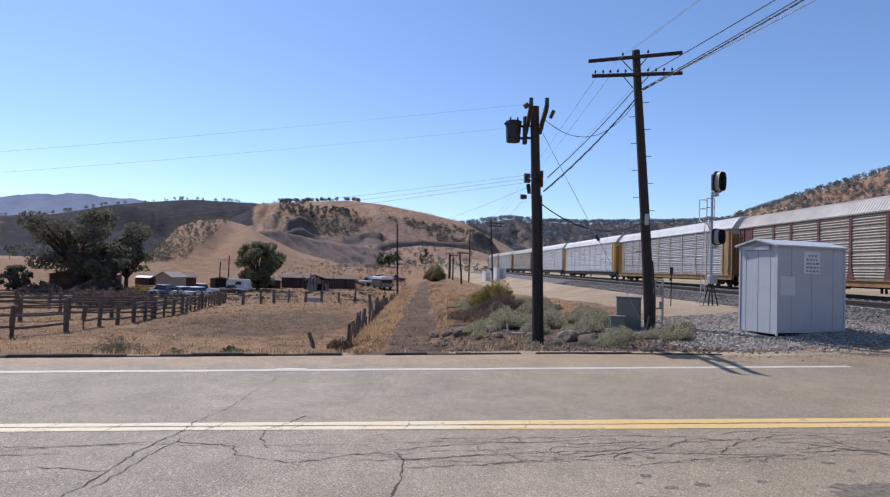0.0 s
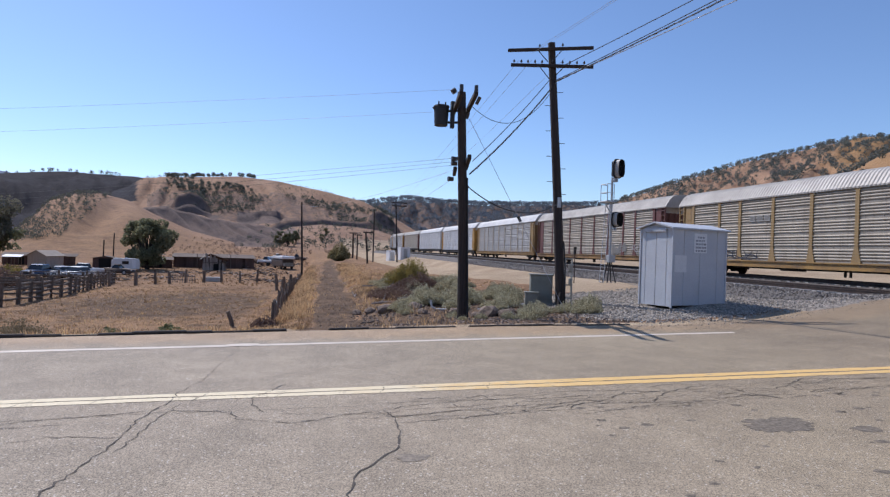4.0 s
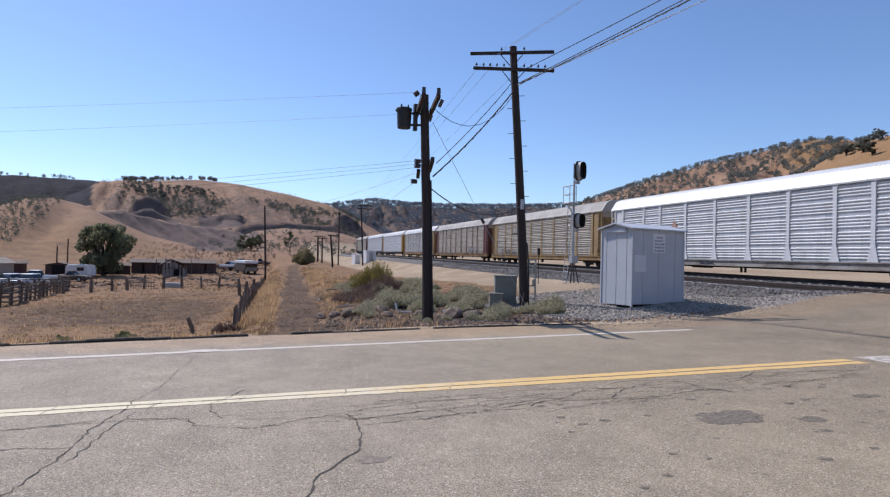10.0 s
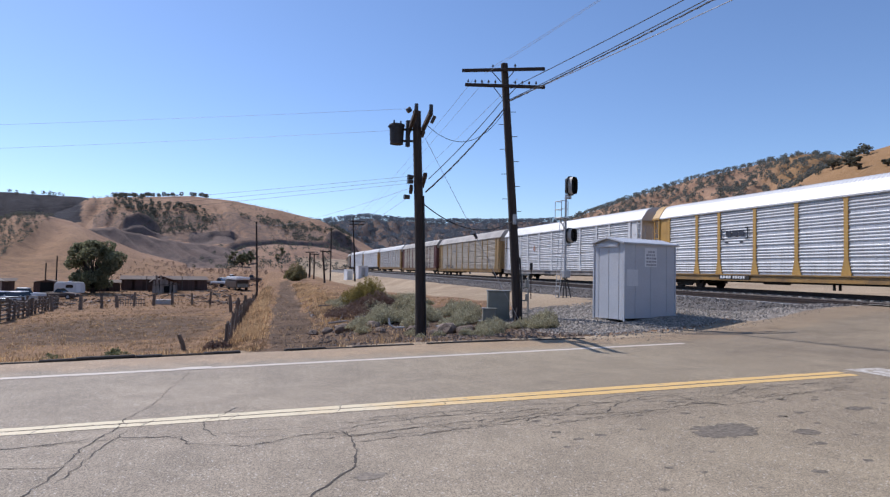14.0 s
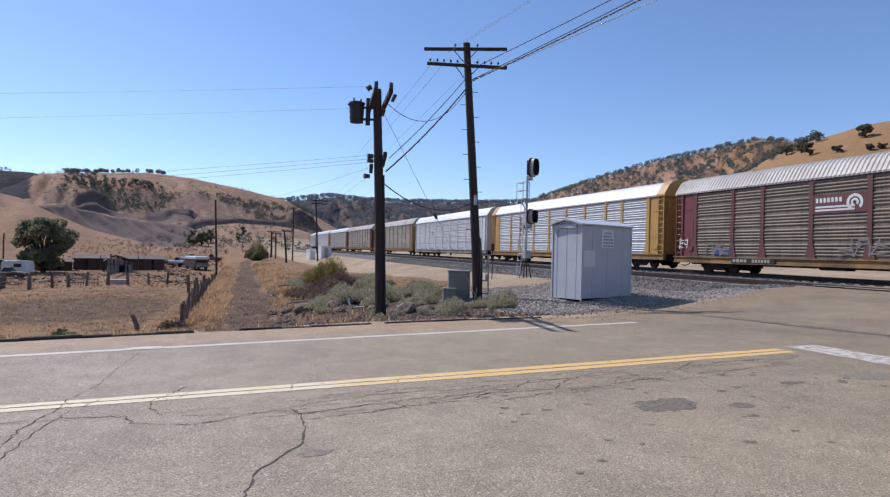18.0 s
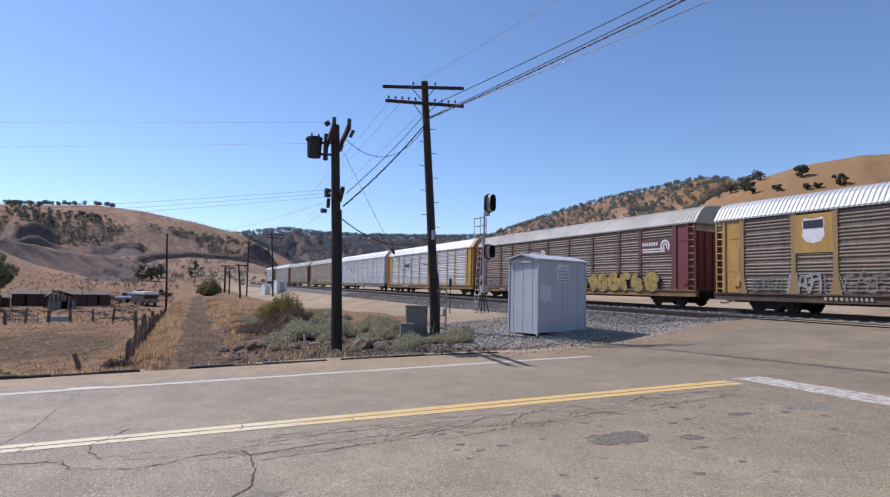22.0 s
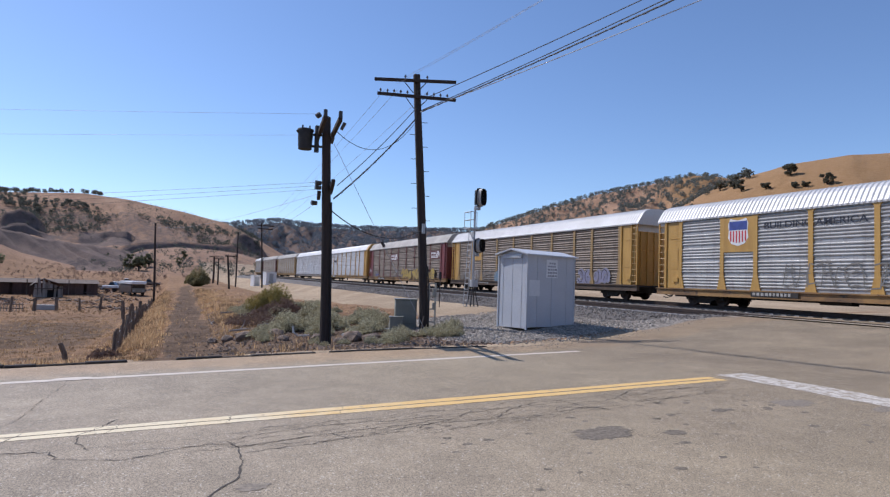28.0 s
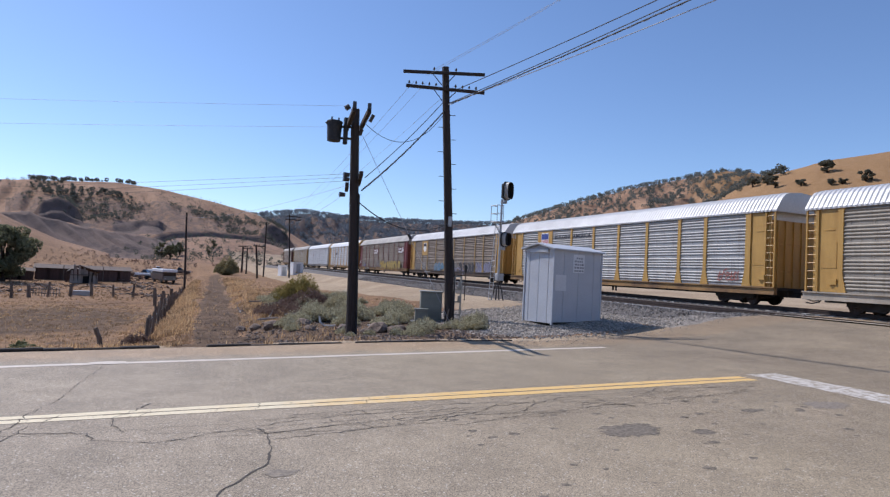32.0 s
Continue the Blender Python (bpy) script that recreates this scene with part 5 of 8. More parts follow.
def plain_pole(x, y, top, r=0.13, arms=(), lean=(0.0, 0.0), label="dark wooden telegraph pole in dry grass"):
    z = land(x, y)
    t = thing("utility_pole", pose(x, y, z), label, "utility pole", "utility poles")
    part("shaft", shaft(bmesh.new(), (0, 0, -0.4), (lean[0], lean[1], top - z), r, r * 0.75, 10), WOOD_DARK, t)
    for h, half in arms:
        part("crossarm", boxed(-half, -0.16, h - z - 0.07, half, -0.05, h - z + 0.07), WOOD_DARK, t)
        for i in range(5):
            pin_insulator(t, pose(-half + 0.1 + i * (2 * half - 0.2) / 4, -0.1, h - z + 0.07))
    return t


def wires():
    P1, P2 = (5.45, 15.85), (9.56, 18.45)
    X = (22.1, 93.0)
    # long spans over the paddock
    wire((5.15, 15.95, 6.2), (-68, 54, 6.6), 0.9, 0.0036, WIRE_PALE)
    wire((5.0, 16.1, 5.6), (-68, 62, 6.8), 0.9, 0.0036, WIRE_PALE)
    for i in range(3):
        wire((5.2, 15.9, 4.25 - 0.1 * i), (-62 + 2 * i, 98 + 4 * i, 6.0 - 0.25 * i), 1.0, 0.0045, WIRE)
    wire((5.2, 15.9, 3.9), (5.25, 73.2, 6.6), 0.5, 0.005, WIRE_PALE)
    wire((5.25, 15.9, 3.7), (X[0] - 1.2, X[1], 8.2), 0.5, 0.005, WIRE_PALE)
    # between the two near poles
    wire((5.6, 15.86, 5.85), (9.5, 18.3, 7.25), 0.82, 0.0095, WIRE, "slack black cable between two poles", "overhead_cable")
    wire((5.84, 16.0, 4.24), (9.55, 18.4, 7.78), 0.1, 0.013, WIRE, "black cable between two poles", "overhead_cable")
    wire((5.6, 15.8, 3.5), (9.8, 18.2, 3.35), 0.5, 0.017, WIRE, "slack thick black service cable between poles", "overhead_cable")
    # onwards over the road
    for a, b, sag, turns in (((9.6, 18.4, 7.57), (11.75, -14, 9.11), 0.35, 70), ((5.7, 15.85, 3.83), (9.55, 18.4, 7.4), 0.12, 11)):
        long = turns > 20
        wire(a, b, sag, 0.018 if long else 0.022, WIRE, "thick black cable bundle over the road" if long else "thick black cable bundle between two poles", "overhead_cable")
        # the lashing wire wound round the bundle
        n = turns * 6
        pts = [p + Vector((0.03 * math.cos(i * 2 * math.pi / 6), 0, 0.03 * math.sin(i * 2 * math.pi / 6))) for i, p in enumerate(sagging(a, b, sag, n))]
        tagged(part("lashing_wire", sweep(bmesh.new(), pts, 0.005, 4), WIRE_BRIGHT), "bright lashing wire wound round a cable bundle", "wire", "overhead wires")
    wire((9.62, 18.38, 7.63), (11.75, -14, 9.31), 0.35, 0.013, WIRE, "black cable over the road", "overhead_cable")
    wire((9.66, 18.4, 7.65), (12.1, -14, 8.43), 0.35, 0.013, WIRE_BRIGHT, "bright aluminium cable over the road", "overhead_cable")
    wire((9.7, 18.3, 8.06), (11.4, -14, 9.02), 0.35, 0.013, WIRE, "thin black line wire over the road")
    wire((9.2, 18.6, 8.89), (9.6, -14, 9.43), 0.35, 0.005, WIRE_PALE, "thin line wire over the road")
    wire((8.9, 18.75, 8.6), (9.2, -14, 9.2), 0.35, 0.005, WIRE_PALE, "thin line wire over the road")
    # back along the railway
    for x0, y0, dx in ((8.55, 19.0, -1.3), (8.95, 18.8, -0.7), (9.9, 18.2, 0.5)):
        wire((x0, y0, 8.4), (X[0] + dx, X[1], 9.1), 0.6, 0.006, WIRE_PALE, "thin line wire along the railway")
    # the stay with its strain insulator
    a, b = Vector((5.6, 15.75, 5.38)), Vector((8.1, 14.2, -0.1))
    st = thing("guy_wire", Matrix.Translation(a), "thin steel stay wire from the pole to ground", "guy wire")
    part("stay", sweep(bmesh.new(), [Vector(), b - a], 0.0065, 5), WIRE_PALE, st)
    p = (b - a) * 0.5
    part("strain_insulator", tubed(p, p + (b - a).normalized() * 0.16, 0.045, 0.04, 8), INSULATOR, st)


def rail_signal():
    o = Vector((16.12, 24.46, 0.42))
    t = thing("railway_signal", Matrix.Translation(o), "grey steel signal mast with two black heads", "railway signal")
    part("mast", tubed((0, 0, 0.9), (0, 0, 5.0), 0.06, 0.052, 14), GALV, t)
    bm = bmesh.new()
    for sx, sy in ((-1, -1), (1, -1), (1, 1), (-1, 1)):
        tube(bm, (sx * 0.24, sy * 0.2, -0.1), (sx * 0.05, sy * 0.05, 1.0), 0.03, n=6)
    box(bm, -0.3, -0.28, -0.25, 0.3, 0.28, -0.02)
    part("base", bm, DARK_METAL, t)
    part("junction_box", boxed(-0.14, -0.2, 0.95, 0.18, 0.1, 1.3, 0.01), GALV, t)
    for z, tall in ((5.42, 0.47), (3.0, 0.37)):
        h = new("signal_head")
        h.parent, h.matrix_basis = t, pose(0.2, -0.12, z, 0, 0, 12)

        def rim(w, up):
            pts = []
            for i in range(32):
                a = 2 * math.pi * i / 32
                pts.append((w * math.copysign(abs(math.cos(a)) ** 0.6, math.cos(a)), up * math.copysign(abs(math.sin(a)) ** 0.75, math.sin(a))))
            return pts
        bm = bmesh.new()
        prism(bm, rim(0.31, tall), 0.0, 0.03)
        part("backplate", bm, DARK_METAL, h)
        part("housing", boxed(-0.17, 0.03, -tall + 0.1, 0.17, 0.26, tall - 0.1, 0.03), DARK_METAL, h)
        # the deep hood, open in front, black within, its sunlit outside painted pale
        bm = bmesh.new()
        outer, inner = rim(0.215, tall - 0.05), rim(0.2, tall - 0.065)
        loops = [[bm.verts.new((px, py, pz)) for px, pz in pts] for pts, py in ((outer, 0.0), (outer, -0.25))]
        for i in range(32):
            bm.faces.new((loops[0][i], loops[0][(i + 1) % 32], loops[1][(i + 1) % 32], loops[1][i]))
        bmesh.ops.recalc_face_normals(bm, faces=bm.faces)
        part("hood", bm, HOOD_SUNLIT, h, "pale hood with sunlight in its colour")
        bm = bmesh.new()
        loops = [[bm.verts.new((px, py, pz)) for px, pz in pts] for pts, py in ((outer, -0.252), (inner, -0.252), (inner, -0.02))]
        for u, v in zip(loops, loops[1:]):
            for i in range(32):
                bm.faces.new((u[i], u[(i + 1) % 32], v[(i + 1) % 32], v[i]))
        part("hood_lining", bm, GRIME_BLACK, h)
        for k in range(3 if tall > 0.4 else 2):
            zz = (k - (1 if tall > 0.4 else 0.5)) * 0.27
            part("lens", tubed((0, -0.005, zz), (0, -0.03, zz), 0.1, 0.09, 16), INSULATOR, h)
        part("mounting", boxed(-0.05, 0.0, -tall - 0.16, 0.05, 0.2, -tall + 0.1), GALV, h)
        part("bracket", boxed(-0.26, 0.06, -tall - 0.16, 0.06, 0.16, -tall - 0.08), GALV, h)
    # the maintainer's cage beside the mast, and the ladder
    for x in (-0.42, -0.06):
        for y in (-0.28, 0.28):
            part("cage_post", tubed((x, y, 3.85), (x, y, 4.65), 0.018, n=6), GALV, t)
    for z in (3.85, 4.25, 4.65):
        for a, b in (((-0.42, -0.28), (-0.06, -0.28)), ((-0.42, 0.28), (-0.06, 0.28)), ((-0.42, -0.28), (-0.42, 0.28))):
            part("handrail", tubed((*a, z), (*b, z), 0.018, n=6), GALV, t)
    bm = bmesh.new()
    box(bm, -0.44, -0.3, 3.81, 0.1, 0.3, 3.85)
    tube(bm, (-0.4, 0, 3.83), (0, 0, 3.25), 0.025, n=6)
    part("platform", bm, GALV, t)
    bm = bmesh.new()
    for y in (-0.17, 0.17):
        tube(bm, (-0.42, y, 0.0), (-0.2, y, 3.85), 0.016, n=6)
    for i in range(14):
        f = i / 14
        x = -0.42 + 0.22 * f
        tube(bm, (x, -0.17, 3.85 * f), (x, 0.17, 3.85 * f), 0.011, n=6)
    part("ladder", bm, GALV, t)
    m = thing("marker_post", pose(14.9, 25.6, 0.35), "thin dark steel marker post by the track", "marker post")
    part("stake", tubed((0, 0, -0.3), (0, 0, 1.5), 0.025, n=6), RUST, m)
    part("marker", boxed(-0.07, -0.02, 1.35, 0.07, 0.02, 1.7), DARK_METAL, m)


def relay_shed():
    t = thing("relay_shed", pose(12.02, 14.98, 0.22, 0, 0, 9.5), "pale grey ribbed metal equipment shed on gravel", "shed")
    W, D, H = 2.42, 1.28, 2.33
    # panels of each wall, with folded seams between
    for j, (x0, x1) in enumerate(((0, 0.5), (0.5, 1.22), (1.22, 2.0), (2.0, W))):
        part("wall_panel", boxed(x0 + 0.006, 0.0, -0.02, x1 - 0.006, 0.035, H, 0.006), SHED_PAINT, t)
        part("wall_panel", boxed(x0 + 0.006, D - 0.035, 0.06, x1 - 0.006, D, H, 0.006), SHED_PAINT, t)
    for j, (y0, y1) in enumerate(((0.04, 0.22), (0.22, 0.64), (0.64, 1.06), (1.06, D - 0.04))):
        part("wall_panel", boxed(-0.004, y0 + 0.006, -0.06, 0.03, y1 - 0.006, H + 0.02, 0.006), SHED_PAINT, t)
        part("wall_panel", boxed(W - 0.03, y0 + 0.006, 0.06, W + 0.004, y1 - 0.006, H + 0.02, 0.006), SHED_PAINT, t)
    for x, y in ((0, 0), (W, 0), (0, D), (W, D)):
        part("corner_post", boxed(x - 0.025, y - 0.025, -0.1, x + 0.025, y + 0.025, H), SHED_PAINT, t)
    part("core", boxed(0.02, 0.02, 0.02, W - 0.02, D - 0.02, H - 0.02), DARK_METAL, t)
    bm = bmesh.new()
    prism(bm, [(0.0, H), (D, H), (D / 2, H + 0.16)], 0.015, W - 0.015)
    bm.transform(Matrix(((0, 1, 0, 0), (1, 0, 0, 0), (0, 0, 1, 0), (0, 0, 0, 1))))
    bmesh.ops.recalc_face_normals(bm, faces=bm.faces)
    part("gable", bm, SHED_PAINT, t)
    for s in (0, 1):
        bm = bmesh.new()
        y_in, y_out = D / 2, (-0.1 if s == 0 else D + 0.1)
        vs = []
        for lift in (0.0, 0.045):
            for x in (-0.13, W + 0.1):
                vs += [bm.verts.new((x, y_in, H + 0.175 + lift)), bm.verts.new((x, y_out, H - 0.005 + lift))]
        for f in ((0, 1, 3, 2), (4, 6, 7, 5), (0, 2, 6, 4), (1, 5, 7, 3), (0, 4, 5, 1), (2, 3, 7, 6)):
            bm.faces.new([vs[i] for i in f])
        bmesh.ops.recalc_face_normals(bm, faces=bm.faces)
        part("roof_sheet", bm, SHED_PAINT, t, "white-topped sheet metal roof")
    part("gable_vent", boxed(-0.07, 0.22, H - 0.1, 0.0, D - 0.22, H + 0.02, 0.01), SHED_PAINT, t)
    sign = part("sign", boxed(0.93, -0.012, 1.62, 1.5, -0.003, 2.22), SIGN_WHITE, t, "white sheet sign with rows of print")
    rnd = random.Random(3)
    for row in range(5):
        x, z = 1.0, 2.10 - row * 0.105
        if row == 0:
            x = 1.08
        while x < (1.36 if row == 0 else 1.42):
            w = rnd.uniform(0.05, 0.13)
            part("print_bar", boxed(x, -0.016, z - 0.03, min(x + w, 1.46), -0.013, z + 0.03), SIGN_INK, sign)
            x += w + 0.03
    part("repaint_patch", boxed(0.1, -0.008, 1.0, 0.62, -0.002, 1.52, 0.003), PATCH_PAINT, t, "lighter repainted patch on the wall")


def cabinets():
    t = thing("relay_cabinet", pose(9.2, 18.8, 0.02, 0, 0, -22), "grey-green steel relay cabinet in gravel", "cabinet")
    part("body", boxed(0.0, 0, -0.15, 0.76, 0.62, 0.86, 0.015), GREEN_GREY, t)
    part("lid", boxed(-0.03, -0.03, 0.86, 0.79, 0.65, 0.91, 0.01), GREEN_GREY, t)
    part("door", boxed(0.06, -0.014, 0.04, 0.70, 0.0, 0.8, 0.006), GREEN_GREY, t)
    part("step_box", boxed(-0.2, -0.42, -0.2, 0.24, -0.02, 0.26, 0.012), GREEN_GREY, t, "low grey-green box beside the cabinet")
    part("step_lid", boxed(-0.23, -0.45, 0.26, 0.27, -0.018, 0.30), GREEN_GREY, t)
    dull = plain("dull_frame_paint", (0.34, 0.33, 0.29), (0.27, 0.26, 0.23), 0.6, relief=0)
    f = thing("meter_frame", pose(10.5, 18.5, -0.1, 0, 0, 10), "galvanised pipe frame with small meter boxes", "meter stand")
    for x in (-0.15, 0.15):
        part("post", boxed(x - 0.025, -0.025, -0.3, x + 0.025, 0.025, 1.62), dull, f)
    for z in (0.2, 0.66, 1.12, 1.58):
        part("rail", boxed(-0.15, -0.03, z, 0.15, 0.0, z + 0.05), dull, f)
    part("meter_box", boxed(-0.04, -0.10, 1.16, 0.12, -0.03, 1.42, 0.01), dull, f)
    part("switch_box", boxed(-0.02, -0.09, 0.70, 0.10, -0.03, 0.92, 0.01), dull, f)
    for i, (x, y, w, h) in enumerate(((25.6, 101.6, 1.8, 1.85), (24.0, 105.0, 1.1, 1.75))):
        z = land(x, y)
        c = thing("equipment_hut", pose(x, y, z, 0, 0, 8), "white steel equipment hut beside the track", "equipment hut", "trackside huts")
        part("body", boxed(-w / 2, 0, -0.3, w / 2, 1.6, h, 0.02), SIGN_WHITE, c)
        part("roof_lid", boxed(-w / 2 - 0.06, -0.06, h, w / 2 + 0.06, 1.66, h + 0.1, 0.02), SIGN_WHITE, c)
        part("door", boxed(-0.35, -0.03, 0.05, 0.35, -0.004, h - 0.2), GALV, c)


transformer_pole()
telegraph_pole()
for x, y, top, arms, lean in ((5.67, 73.3, 6.97, (), (-0.3, 0)), (22.1, 93.0, 9.6, ((9.2, 1.3), (8.7, 1.2)), (-0.55, 0)), (20.2, 103.6, 8.7, (), (0, 0)), (13.8, 74.3, 3.8, ((3.7, 0.7),), (-0.35, 0)), (16.6, 99.2, 4.0, ((3.9, 0.8),), (0, 0)), (17.9, 112, 4.6, ((4.5, 0.8),), (0, 0)), (20.6, 128, 5.0, ((4.9, 0.8),), (0, 0))):
    plain_pole(x, y, top, 0.13, arms, lean)
wires()
rail_signal()
relay_shed()
cabinets()
train()
# ---- road paint, cracks and the crossing ----
TAR = plain("crack_shadow", (0.075, 0.062, 0.05), (0.105, 0.088, 0.07), 0.95, scale=6, relief=0)
PATCH = plain("darker_asphalt_patch", (0.11, 0.09, 0.066), (0.25, 0.205, 0.15), 0.9, scale=24, fine=80, relief=0.6)
OIL = plain("oil_stained_asphalt", (0.17, 0.14, 0.104), (0.31, 0.255, 0.19), 0.8, scale=24, fine=80, relief=0.5)
CURB = plain("tarred_kerb", (0.06, 0.045, 0.034), (0.035, 0.027, 0.021), 0.9, scale=4, fine=20, relief=0.5, jitter=0.5)
GLINT_CONCRETE = plain("glint_concrete", (0.42, 0.39, 0.34), (0.34, 0.31, 0.27), 0.85, scale=1.5, fine=25, relief=0.3)


STOP_PAINT = plain('worn_stop_paint', (0.66, 0.61, 0.53), (0.55, 0.5, 0.43), 0.75, scale=3.0, fine=50, wear=(0.33, 0.275, 0.205), wear_at=(0.45, 0.57))


def white_line(x):
    return 9.94 + 0.076 * x


def road_paint():
    strip("edge_line", [(-80, white_line(-80)), (10.3, white_line(10.3))], 0.16, WHITE_LINE, 0.0075, "solid white edge line on asphalt", 0.02)
    for far in (True, False):
        # the two stripes draw together towards the west
        stripe = [(-80, 6.755), (2.5, 6.755), (9.9, 6.775)] if far else [(-80, 6.60), (-0.5, 6.60), (2.0, 6.575), (4.0, 6.545), (9.9, 6.545)]
        strip("centre_line", stripe, lambda x: 0.122 + 0.052 * smooth(-0.5, 4.5, x), CENTRE_PAINT, 0.0075, "worn yellow centre line bleached along cracked asphalt", 0.02, 2 if far else 4)
    strip("stop_line", [(10.7, 6.95), (10.62, 5.6), (10.45, 4.3), (10.25, 2.6)], 0.8, STOP_PAINT, 0.0075, "broad worn white stop line on asphalt", 0.14, 5)
    strip("edge_blob", [(-0.42, 9.94), (-0.2, 9.99), (0.05, 9.97)], 0.2, WHITE_LINE, 0.0105, "spilled white paint on the edge line", 0.13, 7)


def crack(pts, width, seed, wander=0.024):
    rnd = random.Random(seed)
    out = []
    for (x0, y0), (x1, y1) in zip(pts, pts[1:]):
        n = max(2, int(math.hypot(x1 - x0, y1 - y0) / 0.065))
        for i in range(n):
            f = i / n
            out.append((x0 + (x1 - x0) * f + rnd.uniform(-wander, wander), y0 + (y1 - y0) * f + rnd.uniform(-wander, wander)))
    out.append(pts[-1])
    verts, faces = [], []
    for i, (x, y) in enumerate(out):
        a, b = out[max(0, i - 1)], out[min(len(out) - 1, i + 1)]
        d = Vector((b[0] - a[0], b[1] - a[1]))
        d = d.normalized() if d.length > 1e-6 else Vector((1, 0))
        w = width * rnd.uniform(0.15, 1.1) * (0.4 if i in (0, len(out) - 1) else 1)
        for s in (-w, w):
            px, py = x - d.y * s, y + d.x * s
            verts.append((px, py, land(px, py) + (0.0085 if px < 10 else 0.014)))
    for i in range(len(out) - 1):
        faces.append((2 * i, 2 * i + 2, 2 * i + 3, 2 * i + 1))
    return verts, faces


def cracks():
    lines = (
        ([(-1.5, 3.4), (-1.17, 4.86), (-1.11, 5.09), (-1.0, 5.92), (-0.81, 6.59), (-0.78, 6.93)], 0.019),
        ([(-0.78, 6.93), (-0.6, 7.34), (-0.45, 8.35), (-0.21, 9.97)], 0.009),
        ([(-1.02, 5.0), (-0.85, 5.9), (-0.72, 6.4)], 0.012),
        ([(0.3, 7.1), (0.12, 6.75), (-0.04, 6.51), (-0.04, 6.23), (0.07, 5.94)], 0.016),
        ([(-4.5, 5.9), (-2.2, 5.95), (-0.88, 6.2), (-0.52, 6.08), (-0.23, 6.02), (-0.18, 5.78), (0.19, 5.57), (0.38, 5.55), (0.8, 5.7), (1.17, 5.78)], 0.018),
        ([(1.17, 5.78), (1.26, 5.55), (1.23, 5.32), (1.07, 4.68), (0.67, 4.21), (0.3, 3.2), (0.1, 2.3)], 0.022),
        ([(1.17, 5.8), (1.6, 5.95), (2.3, 6.05), (3.0, 5.95), (3.7, 6.0)], 0.014),
        ([(0.4, 5.58), (1.0, 5.56), (1.6, 5.6), (2.4, 5.72), (3.2, 5.7)], 0.014),
        ([(1.25, 5.35), (1.9, 5.4), (2.75, 5.53), (3.68, 5.75), (4.22, 6.09), (4.78, 6.01), (5.26, 6.16)], 0.015),
        ([(2.75, 5.53), (3.2, 5.3), (4.0, 5.45), (4.7, 5.5), (5.59, 5.66), (6.3, 5.6)], 0.013),
        ([(4.2, 5.6), (4.5, 5.85), (4.78, 6.01)], 0.013), ([(3.3, 5.72), (3.5, 5.5)], 0.012), ([(2.2, 5.68), (2.25, 5.5), (2.4, 5.3)], 0.012),
        ([(5.2, 6.2), (5.68, 6.14), (5.72, 5.8), (5.89, 5.44)], 0.02), ([(5.3, 5.9), (5.6, 5.68), (5.95, 5.5)], 0.018),
        ([(6.6, 5.8), (6.66, 6.05), (7.26, 6.35), (7.88, 6.22), (8.73, 6.18)], 0.018), ([(6.7, 6.0), (7.3, 6.1), (8.0, 6.0)], 0.013),
        ([(7.2, 5.7), (8.0, 5.75), (8.8, 5.9)], 0.012),
        ([(-3.2, 4.6), (-2.4, 5.2), (-1.6, 5.5), (-1.05, 5.4)], 0.014),
        ([(3.0, 7.6), (4.4, 7.9), (5.4, 8.6)], 0.008), ([(1.8, 7.9), (3.4, 8.2), (4.6, 8.1)], 0.008),
        ([(10.0, 8.2), (11.6, 8.9)], 0.012), ([(11, 9.5), (14.5, 9.1)], 0.014), ([(14, 12.2), (19.5, 9.4), (24, 7.2)], 0.03),
    )
    rnd = random.Random(61)
    extra = []
    # long wandering cracks along the wheel track, tied by short cross cracks into a web
    rows = []
    for y0, x0, x1, rise in ((6.16, 1.6, 9.6, 0.02), (6.02, -0.4, 9.3, 0.012), (5.86, 0.2, 8.8, 0.022), (5.70, 0.9, 9.4, 0.012), (5.56, 1.2, 6.6, 0.012), (5.42, 2.0, 7.4, 0.02)):
        pts, x, y = [], x0, y0
        while x < x1:
            pts.append((x, y + rise * (x - x0)))
            x += rnd.uniform(0.12, 0.42)
            y += rnd.uniform(-0.075, 0.075) + 0.25 * (y0 - y)
        rows.append(pts)
        k = 0
        while k < len(pts) - 2:
            # here and there the crack closes up
            m = k + rnd.randint(4, 10)
            extra.append((pts[k:m + 1], rnd.uniform(0.006, 0.014)))
            k = m + rnd.choice((0, 0, 1))
    for upper, lower in zip(rows, rows[1:]):
        for p in upper:
            if rnd.random() < 0.42:
                q = min(lower, key=lambda c: abs(c[0] - p[0] - rnd.uniform(-0.3, 0.3)))
                extra.append(([p, ((p[0] + q[0]) / 2 + rnd.uniform(-0.08, 0.08), (p[1] + q[1]) / 2), q], rnd.uniform(0.005, 0.01)))
    extra = [e for e in extra if len(e[0]) > 1]
    for x0, y0 in ((-3.6, 6.2), (-2.6, 6.05), (-3.0, 5.8), (-4.2, 5.55)):
        extra.append(([(x0 + 0.35 * k, y0 + rnd.uniform(-0.05, 0.05)) for k in range(rnd.randint(4, 7))], 0.012))
    for x0 in (-2.2, -1.55, -0.62, 0.2, 1.3, 2.6):
        # short breaks across the paint
        extra.append(([(x0, 6.5), (x0 + 0.05, 6.62), (x0 + 0.14, 6.84)], 0.012))
    V, F = [], []
    for n, (pts, w) in enumerate(lines + tuple(extra)):
        v, f = crack(pts, w * (0.44 if pts[0][0] < 1 else 0.5), 100 + n)
        k = len(V)
        V += v
        F += [tuple(i + k for i in q) for q in f]
    tagged(sheet("road_cracks", V, F, TAR), "dark wandering cracks in old asphalt", "cracks", kind="stuff")


